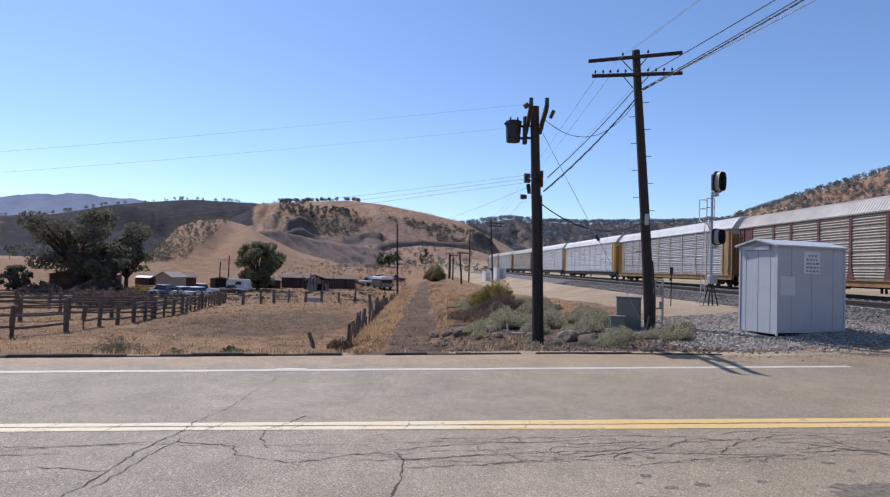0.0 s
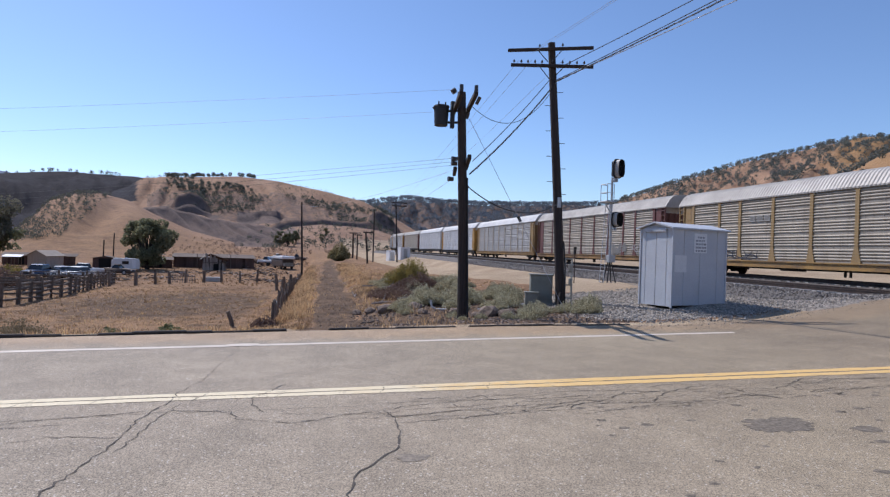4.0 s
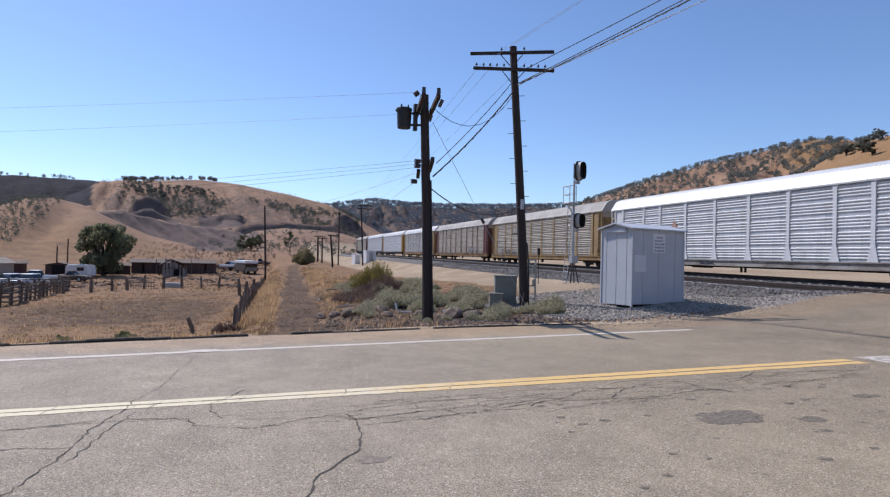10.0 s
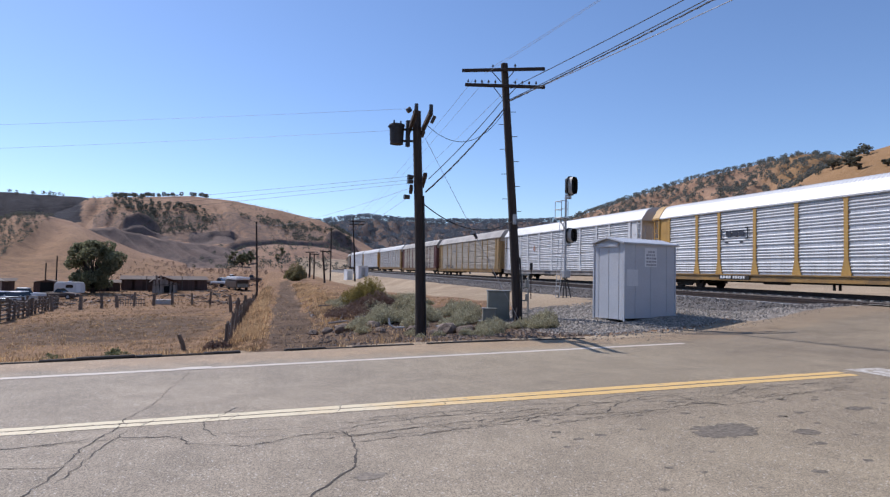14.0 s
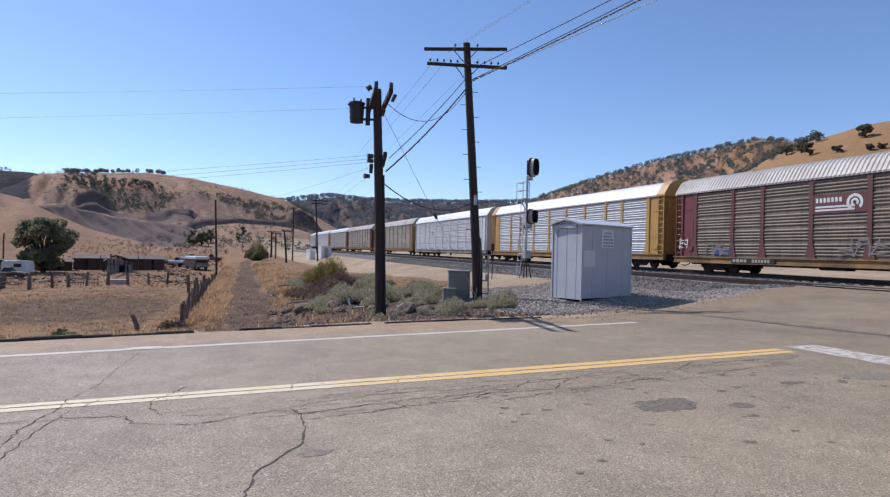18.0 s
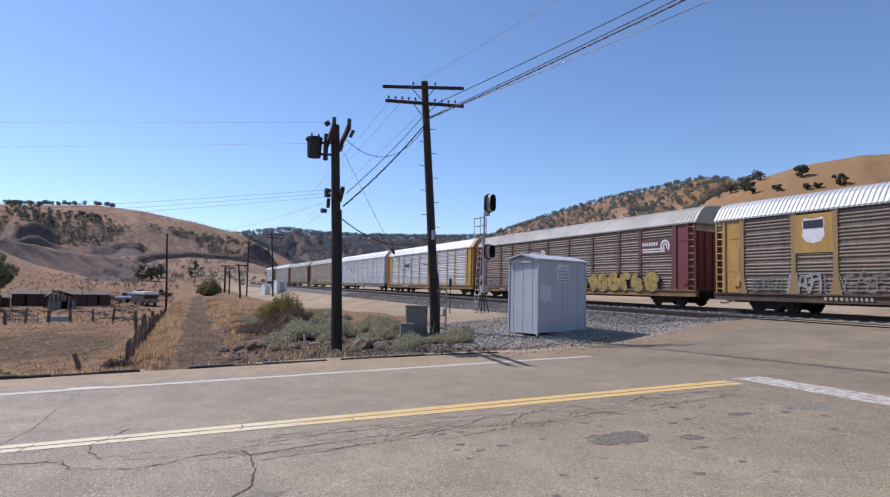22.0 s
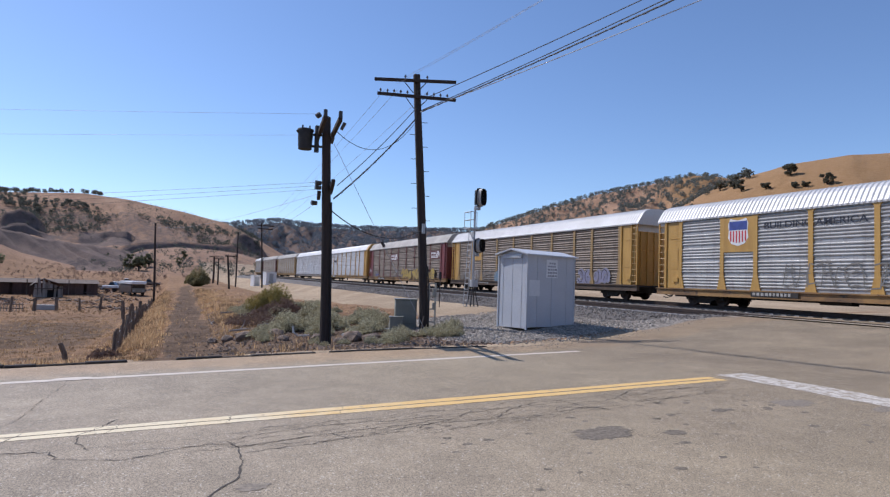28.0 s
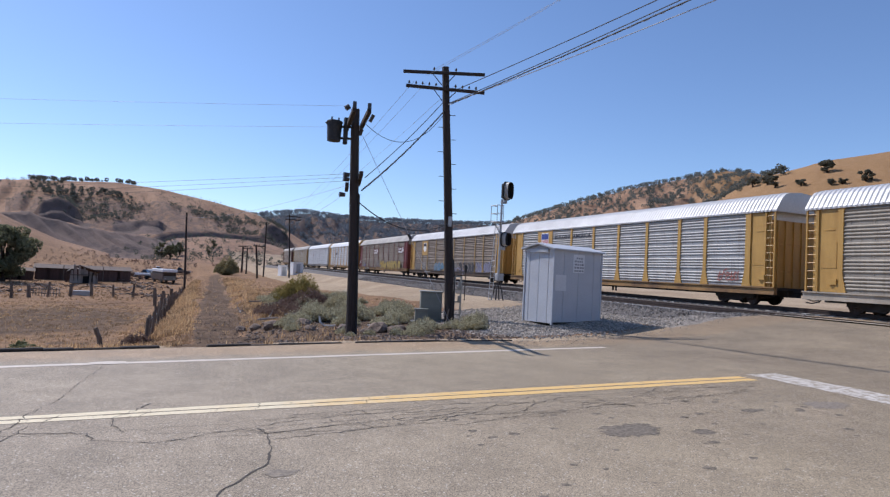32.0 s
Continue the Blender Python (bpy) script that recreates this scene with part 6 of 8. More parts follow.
def blot(x, y, rx, ry, material, seed, name, label, n=70, lift=0.0065):
    """A flat stain or patch with a ragged rim."""
    verts = [(x, y, land(x, y) + lift)]
    for i in range(n):
        a = 2 * math.pi * i / n
        q = 1 + 0.4 * noise.noise(Vector((math.cos(a) * 1.6, math.sin(a) * 1.6, seed))) + 0.3 * noise.noise(Vector((math.cos(a) * 5, math.sin(a) * 5, seed))) + 0.2 * noise.noise(Vector((math.cos(a) * 17, math.sin(a) * 17, seed)))
        px, py = x + rx * q * math.cos(a), y + ry * q * math.sin(a)
        verts.append((px, py, land(px, py) + lift))
    return tagged(sheet(name, verts, [(0, 1 + i, 1 + (i + 1) % n) for i in range(n)], material), label, "road patch", kind="structure")


def stains():
    blot(4.93, 4.57, 0.40, 0.22, PATCH, 1, "asphalt_patch", "dark oval asphalt repair patch")
    blot(1.14, 4.44, 0.12, 0.08, OIL, 2, "asphalt_patch", "small dark asphalt repair patch")
    blot(5.7, 4.28, 0.16, 0.09, PATCH, 3, "asphalt_patch", "small dark asphalt repair patch")
    blot(7.35, 4.84, 0.2, 0.09, PATCH, 4, "asphalt_patch", "small dark asphalt repair patch")
    blot(8.9, 4.75, 0.42, 0.2, OIL, 5, "asphalt_patch", "broad oil-darkened asphalt stain")
    blot(10.1, 3.9, 0.6, 0.22, OIL, 6, "asphalt_patch", "broad oil-darkened asphalt stain")
    rnd = random.Random(8)
    V, F = [], []
    for i in range(60):
        x, y = rnd.uniform(2.6, 9.5), rnd.uniform(3.0, 5.6)
        r = rnd.uniform(0.012, 0.05)
        k = len(V)
        V.append((x, y, land(x, y) + 0.006))
        for j in range(9):
            a = 2 * math.pi * j / 9
            q = r * rnd.uniform(0.7, 1.3)
            px, py = x + 1.5 * q * math.cos(a), y + q * math.sin(a)
            V.append((px, py, land(px, py) + 0.006))
        F += [(k, k + 1 + j, k + 1 + (j + 1) % 9) for j in range(9)]
    tagged(sheet("oil_spots", V, F, PATCH), "scattered small dark spots on asphalt", "road spots", kind="stuff")


def kerb():
    t = thing("kerb", Matrix(), "low broken dark kerb along the road edge", "kerb", kind="structure")
    rnd = random.Random(12)
    x = -34.0
    while x < 8.2:
        n = rnd.uniform(0.25, 0.9)
        if rnd.random() > 0.04:
            x1 = min(x + n, 8.6)
            y0, y1 = road_edge(x) + 0.05, road_edge(x1) + 0.05
            z0, z1 = land(x, y0), land(x1, y1)
            a, b = Vector((x, y0, z0)), Vector((x1, y1, z1))
            m = Matrix.Translation(a) @ (b - a).to_track_quat("X", "Z").to_matrix().to_4x4()
            h = (0.042 if x < 1.5 else 0.028) + 0.03 * noise.noise(Vector((x * 0.8, 3.0, 0))) + rnd.uniform(-0.006, 0.006)
            bm = bmesh.new()
            box(bm, 0, -0.06, -0.1, (b - a).length + rnd.uniform(0.01, 0.05), rnd.uniform(0.03, 0.07), h, 0.02, m @ pose(0, rnd.uniform(-0.015, 0.015), 0, rnd.uniform(-6, 6), 0, rnd.uniform(-1.6, 1.6)))
            part("kerb_piece", bm, CURB, t)
        x += n
    # pale edging of the crossing beside the near rail, painting the rail's glint
    verts, faces = [], []
    for i in range(13):
        d = -16 + i * 1.1
        for o in (-5.25, -5.05):
            px, py, _ = track(d, o)
            verts.append((px, py, land(px, py) + 0.06))
    for i in range(12):
        faces.append((2 * i, 2 * i + 1, 2 * i + 3, 2 * i + 2))
    tagged(sheet("crossing_edge", verts, faces, GLINT_CONCRETE), "pale concrete strip with the rail's glint in its colour", "crossing edge", kind="structure")


road_paint()
cracks()
stains()
kerb()
# ---- the farmyard beyond the paddock ----
BARN_WALL = plain("dark_barn_boards", (0.135, 0.076, 0.06), (0.085, 0.052, 0.042), 0.9, scale=2, fine=20, stretch=(6, 6, 0.8), relief=0.4, jitter=0.35)
TIN = plain("dusty_tin_roof", (0.17, 0.13, 0.1), (0.115, 0.085, 0.066), 0.95, metal=0.0, scale=0.8, fine=12, wear=(0.16, 0.09, 0.055), wear_at=(0.55, 0.7), relief=0.1)
GREY_BOARD = plain("bleached_boards", (0.38, 0.325, 0.28), (0.25, 0.21, 0.18), 0.9, scale=2, fine=20, stretch=(6, 6, 0.8), relief=0.4, jitter=0.4)
STUCCO = plain("tan_stucco", (0.56, 0.46, 0.37), (0.5, 0.41, 0.33), 0.9, scale=2, relief=0.1)
GARAGE_ROOF = plain("pale_tin_roof", (0.38, 0.325, 0.27), (0.31, 0.265, 0.22), 0.95, scale=0.8, fine=12, relief=0.1)
# near-black sheets behind the openings stand in for the shade indoors
INNER_SHADE = plain("inner_shade_black", (0.012, 0.011, 0.011), None, 0.9, relief=0)
CAR_BLUE = plain("dark_blue_car_paint", (0.05, 0.08, 0.14), (0.06, 0.09, 0.15), 0.3, metal=0.3, relief=0)
CAR_WHITE = plain("white_car_paint", (0.7, 0.7, 0.69), (0.64, 0.64, 0.63), 0.35, relief=0)
CAR_BROWN = plain("dull_brown_paint", (0.11, 0.07, 0.05), (0.08, 0.055, 0.045), 0.7, relief=0)
CAR_GLASS = plain("dark_car_glass", (0.02, 0.024, 0.028), None, 0.08, relief=0)
TYRE = plain("tyre_rubber", (0.02, 0.02, 0.02), None, 0.85, relief=0)
LAMP_GLASS = plain("headlamp_glass", (0.6, 0.6, 0.6), None, 0.15, relief=0)


def wall_boards(parent, a, b, z0, z1, n, material, gaps=(), rnd=None):
    """Upright boards along a wall from a to b; gaps are shares of it left open."""
    a, b = Vector(a), Vector(b)
    d = (b - a) / n
    nrm = Vector((-d.y, d.x, 0)).normalized() * 0.03
    rnd = rnd or random.Random(1)
    for i in range(n):
        f = (i + 0.5) / n
        if any(g0 < f < g1 for g0, g1 in gaps):
            continue
        p, q = a + d * (i + 0.02), a + d * (i + 0.98)
        top = z1 + rnd.uniform(-0.04, 0.04)
        bm = bmesh.new()
        vs = [bm.verts.new((v.x + s * nrm.x, v.y + s * nrm.y, z)) for z in (z0, top) for s in (-1, 1) for v in (p, q)]
        for k in ((0, 2, 3, 1), (4, 5, 7, 6), (0, 1, 5, 4), (2, 6, 7, 3), (0, 4, 6, 2), (1, 3, 7, 5)):
            bm.faces.new([vs[j] for j in k])
        bmesh.ops.recalc_face_normals(bm, faces=bm.faces)
        part("wall_board", bm, material, parent)


def slab(parent, name, pts, thick, material, label=""):
    """A flat roof or leaf through four corners."""
    bm = bmesh.new()
    lo = [bm.verts.new(p) for p in pts]
    hi = [bm.verts.new((p[0], p[1], p[2] + thick)) for p in pts]
    n = len(pts)
    bm.faces.new(lo[::-1])
    bm.faces.new(hi)
    for i in range(n):
        bm.faces.new((lo[i], lo[(i + 1) % n], hi[(i + 1) % n], hi[i]))
    return part(name, bm, material, parent, label)


def gabled(name, x, y, turn, W, D, H, rise, wall, roof, label, doors=(), boards=9, eave=0.25):
    """A gabled outbuilding whose gable looks along -y before it is turned."""
    t = thing(name, pose(x, y, land(x, y) - 0.1, 0, 0, turn), label, "outbuilding")
    wall_boards(t, (-W / 2, 0, 0), (W / 2, 0, 0), 0, H, boards, wall, doors)
    wall_boards(t, (-W / 2, D, 0), (W / 2, D, 0), 0, H, boards, wall)
    for s in (-1, 1):
        wall_boards(t, (s * W / 2, 0.03, 0), (s * W / 2, D - 0.03, 0), 0, H, max(4, int(D)), wall)
    for yy in (0, D):
        bm = bmesh.new()
        prism(bm, [(-W / 2, H), (W / 2, H), (0, H + rise)], yy - 0.04, yy + 0.04)
        part("gable", bm, wall, t)
    for s in (-1, 1):
        slab(t, "roof_sheet", [(0, -eave, H + rise), (s * (W / 2 + eave), -eave, H - rise * eave * 2 / W), (s * (W / 2 + eave), D + eave, H - rise * eave * 2 / W), (0, D + eave, H + rise)], 0.06, roof)
    if doors:
        part("dark_opening", boxed(-W / 2 + 0.1, 0.1, 0, W / 2 - 0.1, 0.14, H), INNER_SHADE, t)
    return t


def road_car(name, x, y, turn, paint, label, L=4.5, W=1.8, H=1.45, cab=(-0.35, 0.22), hood=0.6, bed=False):
    """A parked car: x is its width, -y its front."""
    t = thing(name, pose(x, y, land(x, y), 0, 0, turn), label, "car", "parked vehicles")
    h = H * 0.55
    side = [(-L / 2, 0.35), (-L / 2 + 0.03, h * 0.8), (-L / 2 + 0.25, h * 0.95), (-L * 0.2, h + 0.08), (L * 0.32, h + 0.1), (L / 2 - 0.05, h + (0.02 if bed else 0.05)), (L / 2, 0.4), (L / 2 - 0.1, 0.25), (-L / 2 + 0.15, 0.22)]
    bm = bmesh.new()
    prism(bm, side, -W / 2, W / 2)
    bm.transform(Matrix.Rotation(radians(90), 4, "Z"))
    bmesh.ops.bevel(bm, geom=bm.edges[:], offset=0.05, segments=2, affect="EDGES")
    part("body", bm, paint, t, smooth=True)
    c0, c1 = (-0.2 * L, 0.3 * L) if not bed else (-0.2 * L, 0.08 * L)
    for nm, mat, grow, top in (("cabin", CAR_GLASS, 0.0, H - 0.06), ("roof", paint, 0.0, H)):
        bm = bmesh.new()
        if nm == "cabin":
            lo = [(-W / 2 + 0.06, c0), (W / 2 - 0.06, c0), (W / 2 - 0.06, c1), (-W / 2 + 0.06, c1)]
            hi = [(-W / 2 + 0.2, c0 + 0.55), (W / 2 - 0.2, c0 + 0.55), (W / 2 - 0.2, c1 - 0.35), (-W / 2 + 0.2, c1 - 0.35)]
            z0, z1 = h + 0.02, top
        else:
            lo = [(-W / 2 + 0.18, c0 + 0.5), (W / 2 - 0.18, c0 + 0.5), (W / 2 - 0.18, c1 - 0.3), (-W / 2 + 0.18, c1 - 0.3)]
            hi = [(-W / 2 + 0.26, c0 + 0.6), (W / 2 - 0.26, c0 + 0.6), (W / 2 - 0.26, c1 - 0.4), (-W / 2 + 0.26, c1 - 0.4)]
            z0, z1 = top - 0.07, top
        a = [bm.verts.new((*p, z0)) for p in lo]
        b = [bm.verts.new((*p, z1)) for p in hi]
        bm.faces.new(a[::-1])
        bm.faces.new(b)
        for i in range(4):
            bm.faces.new((a[i], a[(i + 1) % 4], b[(i + 1) % 4], b[i]))
        part(nm, bm, mat, t)
    for sx in (-1, 1):
        for sy in (-0.31, 0.3):
            w = part("wheel", tubed((sx * (W / 2 - 0.2), sy * L, 0.32), (sx * (W / 2 + 0.01), sy * L, 0.32), 0.32, n=18), TYRE, t)
            part("rim", tubed((sx * (W / 2 + 0.012), sy * L, 0.32), (sx * (W / 2 + 0.02), sy * L, 0.32), 0.19, n=14), GALV, w)
        part("headlight", boxed(sx * W * 0.36 - 0.17, -L / 2 - 0.01, h * 0.66, sx * W * 0.36 + 0.17, -L / 2 + 0.12, h * 0.86, 0.02), LAMP_GLASS, t)
        part("mirror", boxed(sx * (W / 2 + 0.06) - 0.08, c0 + 0.2, h + 0.06, sx * (W / 2 + 0.06) + 0.08, c0 + 0.3, h + 0.2, 0.02), paint, t)
    part("bumper", boxed(-W / 2 + 0.1, -L / 2 - 0.05, 0.3, W / 2 - 0.1, -L / 2 + 0.1, 0.48, 0.03), DARK_METAL, t)
    part("grille", boxed(-0.4, -L / 2 - 0.012, 0.5, 0.4, -L / 2 + 0.06, h * 0.8), DARK_METAL, t)
    return t


def rail_fence(name, pts, rails, height, label, post_gap=1.9, seed=1, wood=None):
    """Stout posts with poles or boards nailed between."""
    wood = wood or WOOD_GREY
    rnd = random.Random(seed)
    x0, y0 = pts[0]
    o = Vector((x0, y0, land(x0, y0)))
    t = thing(name, Matrix.Translation(o), label, "fence", "paddock fences")
    stops = []
    for (ax, ay), (bx, by) in zip(pts, pts[1:]):
        n = max(1, round(math.hypot(bx - ax, by - ay) / post_gap))
        stops += [(ax + (bx - ax) * i / n, ay + (by - ay) * i / n) for i in range(n)]
    stops.append(pts[-1])
    P = [Vector((x, y, land(x, y))) - o for x, y in stops]
    for p in P:
        h = height + rnd.uniform(-0.12, 0.15)
        part("post", sweep(bmesh.new(), [p - Vector((0, 0, 0.3)), p + Vector((rnd.uniform(-0.03, 0.03), 0, h * 0.5)), p + Vector((rnd.uniform(-0.07, 0.07), rnd.uniform(-0.04, 0.04), h))], [0.115, 0.105, 0.095], 8), wood, t)
    for a, b in zip(P, P[1:]):
        for z in rails:
            j, k = rnd.uniform(-0.06, 0.06), rnd.uniform(-0.06, 0.06)
            if rnd.random() > 0.06:
                part("rail", sweep(bmesh.new(), [a + Vector((0, -0.09, z + j)), (a + b) / 2 + Vector((0, -0.09, z + (j + k) / 2 - 0.02)), b + Vector((0, -0.09, z + k))], [0.055, 0.06, 0.05], 6), wood, t)
    return t


def post_row(pts, label, h=(0.7, 1.2), wires_at=(0.35, 0.7, 1.0), seed=3, r=0.07, name="wire_fence"):
    """A wire fence on leaning split posts."""
    rnd = random.Random(seed)
    o = Vector((*pts[0], land(*pts[0])))
    t = thing(name, Matrix.Translation(o), label, "fence", "paddock fences")
    tops = []
    for x, y in pts:
        p = Vector((x, y, land(x, y))) - o
        hh = rnd.uniform(*h)
        lean = Vector((rnd.uniform(-0.12, 0.12), rnd.uniform(-0.1, 0.1), hh))
        rr = r * rnd.uniform(0.8, 1.3)
        part("post", sweep(bmesh.new(), [p - Vector((0, 0, 0.3)), p + lean * 0.5, p + lean], [rr * 1.1, rr, rr * 0.85], 7), WOOD_GREY, t)
        tops.append((p, hh))
    for z in wires_at:
        part("wire", sweep(bmesh.new(), [p + Vector((0, 0, min(z, hh))) for p, hh in tops], 0.006, 4), WIRE_PALE, t)
    return t


def farm():
    g = lambda x, y: land(x, y)
    # corral of split rails under the oak
    plain_rails, close_rails = "weathered split-rail corral fence in dry grass", "weathered close-railed corral fence in dry grass"
    rail_fence("corral_fence", [(-22, 23.6), (-12.1, 25.1), (-11.5, 28.0), (-11.4, 31.0), (-10.9, 34.0)], (0.36, 0.8), 1.14, plain_rails, 2.0, 5)
    rail_fence("corral_fence", [(-10.9, 34.0), (-11.0, 39.3), (-11.1, 43.4), (-11.4, 46.7), (-11.8, 51.6), (-12.5, 60), (-12.9, 65.5)], (0.25, 0.5, 0.76, 1.0), 1.2, close_rails, 1.7, 6)
    rail_fence("corral_fence", [(-27, 33.2), (-16.3, 33.8), (-14.9, 35.8), (-11.1, 37.5)], (0.4, 0.75, 1.05), 1.25, plain_rails, 1.9, 7)
    rail_fence("corral_fence", [(-29, 40), (-20.5, 41.5), (-11.2, 43.6)], (0.4, 0.75, 1.05), 1.25, plain_rails, 2.2, 8)
    rail_fence("corral_fence", [(-31, 48), (-22, 48.7), (-11.8, 51.4)], (0.4, 0.75, 1.05), 1.25, plain_rails, 2.4, 9)
    rail_fence("corral_fence", [(-37, 62), (-29, 63.8), (-13, 65.6)], (0.4, 0.75, 1.05), 1.25, plain_rails, 2.4, 10)
    # the far side of the paddock
    post_row([(-11.6, 57), (-10.1, 60), (-8.9, 63), (-8.0, 66), (-6.7, 67.5), (-5.1, 70.5), (-3.3, 71.5), (-1.3, 71.4), (0.5, 72.5)], "wire fence on dark wooden posts in dry grass", (1.2, 1.45), (0.4, 0.75, 1.1), 4, 0.13)
    along = [19.3 + 0.46 * i + 0.12 * math.sin(i * 5.1) for i in range(44)] + [39.8 + 0.95 * i + 0.2 * math.sin(i * 3.7) for i in range(24)]
    post_row([(0.58 + 0.098 * (y - 20) + 0.05 * math.sin(y * 3), y) for y in along], "old wire fence on close-set leaning split posts", (0.6, 1.0), (0.3, 0.6), 11, 0.042)
    # the heavy gate posts where the fence ends
    for x, y, h in ((1.9, 50.6, 1.35), (2.6, 52.4, 1.1), (3.1, 52.8, 1.3), (2.4, 51.4, 0.95)):
        gp = thing("gate_post", pose(x, y, g(x, y), 0, 4 * math.sin(x * 9), 0), "thick dark weathered gate post", "post", "gate posts")
        part("stump", sweep(bmesh.new(), [(0, 0, -0.3), (0.02, 0, h * 0.5), (0, 0.03, h)], [0.15, 0.14, 0.12], 8), WOOD_GREY, gp)
    s = thing("leaning_post", pose(-0.7, 21.7, g(-0.7, 21.7)), "short leaning weathered stump of a post", "post")
    part("stump", sweep(bmesh.new(), [(0.06, 0, -0.2), (0, 0, 0.18), (-0.13, 0, 0.52)], [0.075, 0.075, 0.065], 8), WOOD_GREY, s)
    # buildings
    gabled("garage", -31.6, 106.0, -24, 3.1, 3.6, 1.95, 0.75, STUCCO, GARAGE_ROOF, "small tan gabled shed with a pale roof", (), 6)
    lt = thing("lean_to", pose(-35.6, 108, g(-35.6, 108), 0, 0, 8), "low open shelter with a white tin roof", "shelter")
    for x in (-0.95, 0, 0.95):
        part("post", tubed((x, 0, -0.2), (x, 0, 1.45), 0.06, n=6), WOOD_GREY, lt)
        part("post", tubed((x, 2.2, -0.2), (x, 2.2, 1.66), 0.06, n=6), WOOD_GREY, lt)
    slab(lt, "roof_sheet", [(-1.25, -0.3, 1.42), (1.25, -0.3, 1.42), (1.25, 2.5, 1.7), (-1.25, 2.5, 1.7)], 0.05, SIGN_WHITE)
    hs = gabled("farmhouse", -40.5, 97, 10, 8.5, 6.0, 2.3, 1.0, BARN_WALL, TIN, "low dark farmhouse half hidden under an oak", ((0.42, 0.55),), 14)
    part("window", boxed(-2.6, -0.06, 0.9, -1.6, -0.02, 1.8), CAR_GLASS, hs)
    part("window", boxed(1.6, -0.06, 0.9, 2.6, -0.02, 1.8), CAR_GLASS, hs)
    # the long dark barn
    b = thing("barn", pose(-13.5, 116.0, g(-8, 116) - 0.1, 0, 0, 5), "long low dark red-brown barn with a dusty roof", "barn")
    Lb, Hb = 13.8, 1.9
    wall_boards(b, (0, 0, 0), (Lb, 0, 0), 0, Hb, 34, BARN_WALL, ((0.11, 0.15), (0.33, 0.37), (0.86, 0.875)))
    wall_boards(b, (0, 4, 0), (Lb, 4, 0), 0, Hb + 0.5, 20, BARN_WALL)
    for x in (0, Lb):
        wall_boards(b, (x, 0.03, 0), (x, 3.97, 0), 0, Hb + 0.2, 7, BARN_WALL)
    part("inner_wall", boxed(0.2, 0.9, 0, Lb - 0.2, 0.95, Hb - 0.1), BARN_WALL, b)
    for i in range(9):
        slab(b, "roof_sheet", [(i * Lb / 9 - (0.3 if i == 0 else -0.01), -0.35, Hb + 0.02), ((i + 1) * Lb / 9 - 0.01 + (0.3 if i == 8 else 0), -0.35, Hb + 0.02), ((i + 1) * Lb / 9 - 0.01 + (0.3 if i == 8 else 0), 4.4, Hb + 0.6), (i * Lb / 9 - (0.3 if i == 0 else -0.01), 4.4, Hb + 0.6)], 0.06 + 0.01 * (i % 2), TIN)
    for x in (3.9, 9.6):
        part("post", tubed((x, -0.25, -0.1), (x, -0.25, 2.5), 0.07, n=6), WOOD_GREY, b)
    # the tumbledown shed before it
    r = thing("ruined_shed", pose(-6.2, 109.5, g(-6.2, 109.5) - 0.15, 0, -3, 18), "tumbledown shed of bleached grey boards", "outbuilding")
    rr = random.Random(41)
    for i in range(13):
        x = -1.9 + i * 0.3
        top = 3.3 - 1.15 * abs(x + 0.9) * (0.6 if x > -0.9 else 1.1) + rr.uniform(-0.5, 0.15)
        low = 1.3 if 6 <= i <= 8 else 0.0
        if i != 10 and top > low + 0.3:
            part("wall_board", boxed(-0.16, -0.03, low, 0.16, 0.03, top, 0.008, pose(x, rr.uniform(-0.06, 0.06), 0, rr.uniform(-5, 5), rr.uniform(-7, 7), 0)), GREY_BOARD, r)
    for i in range(9):
        part("wall_board", boxed(-0.17, -0.03, 0, 0.17, 0.03, rr.uniform(1.4, 2.2), 0.008, pose(-1.8 + i * 0.45, 2.6, 0, rr.uniform(-5, 5), rr.uniform(-5, 5), 0)), BARN_WALL, r)
    for i in range(6):
        part("wall_board", boxed(-0.03, -0.2, 0, 0.03, 0.2, rr.uniform(1.3, 2.0), 0.008, pose(1.9, 0.2 + i * 0.44, 0, rr.uniform(-4, 4), rr.uniform(-5, 5), 0)), GREY_BOARD, r)
    slab(r, "roof_sheet", [(-0.7, -0.4, 3.0), (2.5, -0.5, 1.75), (2.4, 2.9, 1.7), (-0.6, 2.8, 2.7)], 0.07, BARN_WALL, "sagging dark roof sheet")
    slab(r, "roof_sheet", [(-2.2, -0.2, 2.2), (-1.0, -0.3, 3.15), (-0.9, 1.4, 2.9), (-2.1, 1.5, 2.0)], 0.06, GREY_BOARD)
    part("beam", tubed((-2.0, -0.2, 1.6), (2.2, -0.25, 1.45), 0.07, n=6), WOOD_GREY, r)
    part("dark_opening", boxed(-1.5, 0.5, 0, 1.5, 0.55, 1.7), INNER_SHADE, r)
    gabled("shed", -21.6, 102.5, 4, 3.2, 3, 2.0, 0.3, BARN_WALL, TIN, "dark open-fronted lean-to shed", ((0.2, 0.8),), 8)
    for x, y, w, seed in ((-15.8, 113, 5, 1), (-33, 112, 10, 2)):
        q = thing("low_shed", pose(x, y, g(x, y) - 0.1, 0, 0, 8), "low dark stable with a patched tin roof", "stable")
        wall_boards(q, (-w / 2, 0, 0), (w / 2, 0, 0), 0, 1.5, int(w * 2.4), BARN_WALL, ((0.2, 0.3), (0.6, 0.7)))
        part("dark_opening", boxed(-w / 2 + 0.1, 0.2, 0, w / 2 - 0.1, 0.25, 1.45), INNER_SHADE, q)
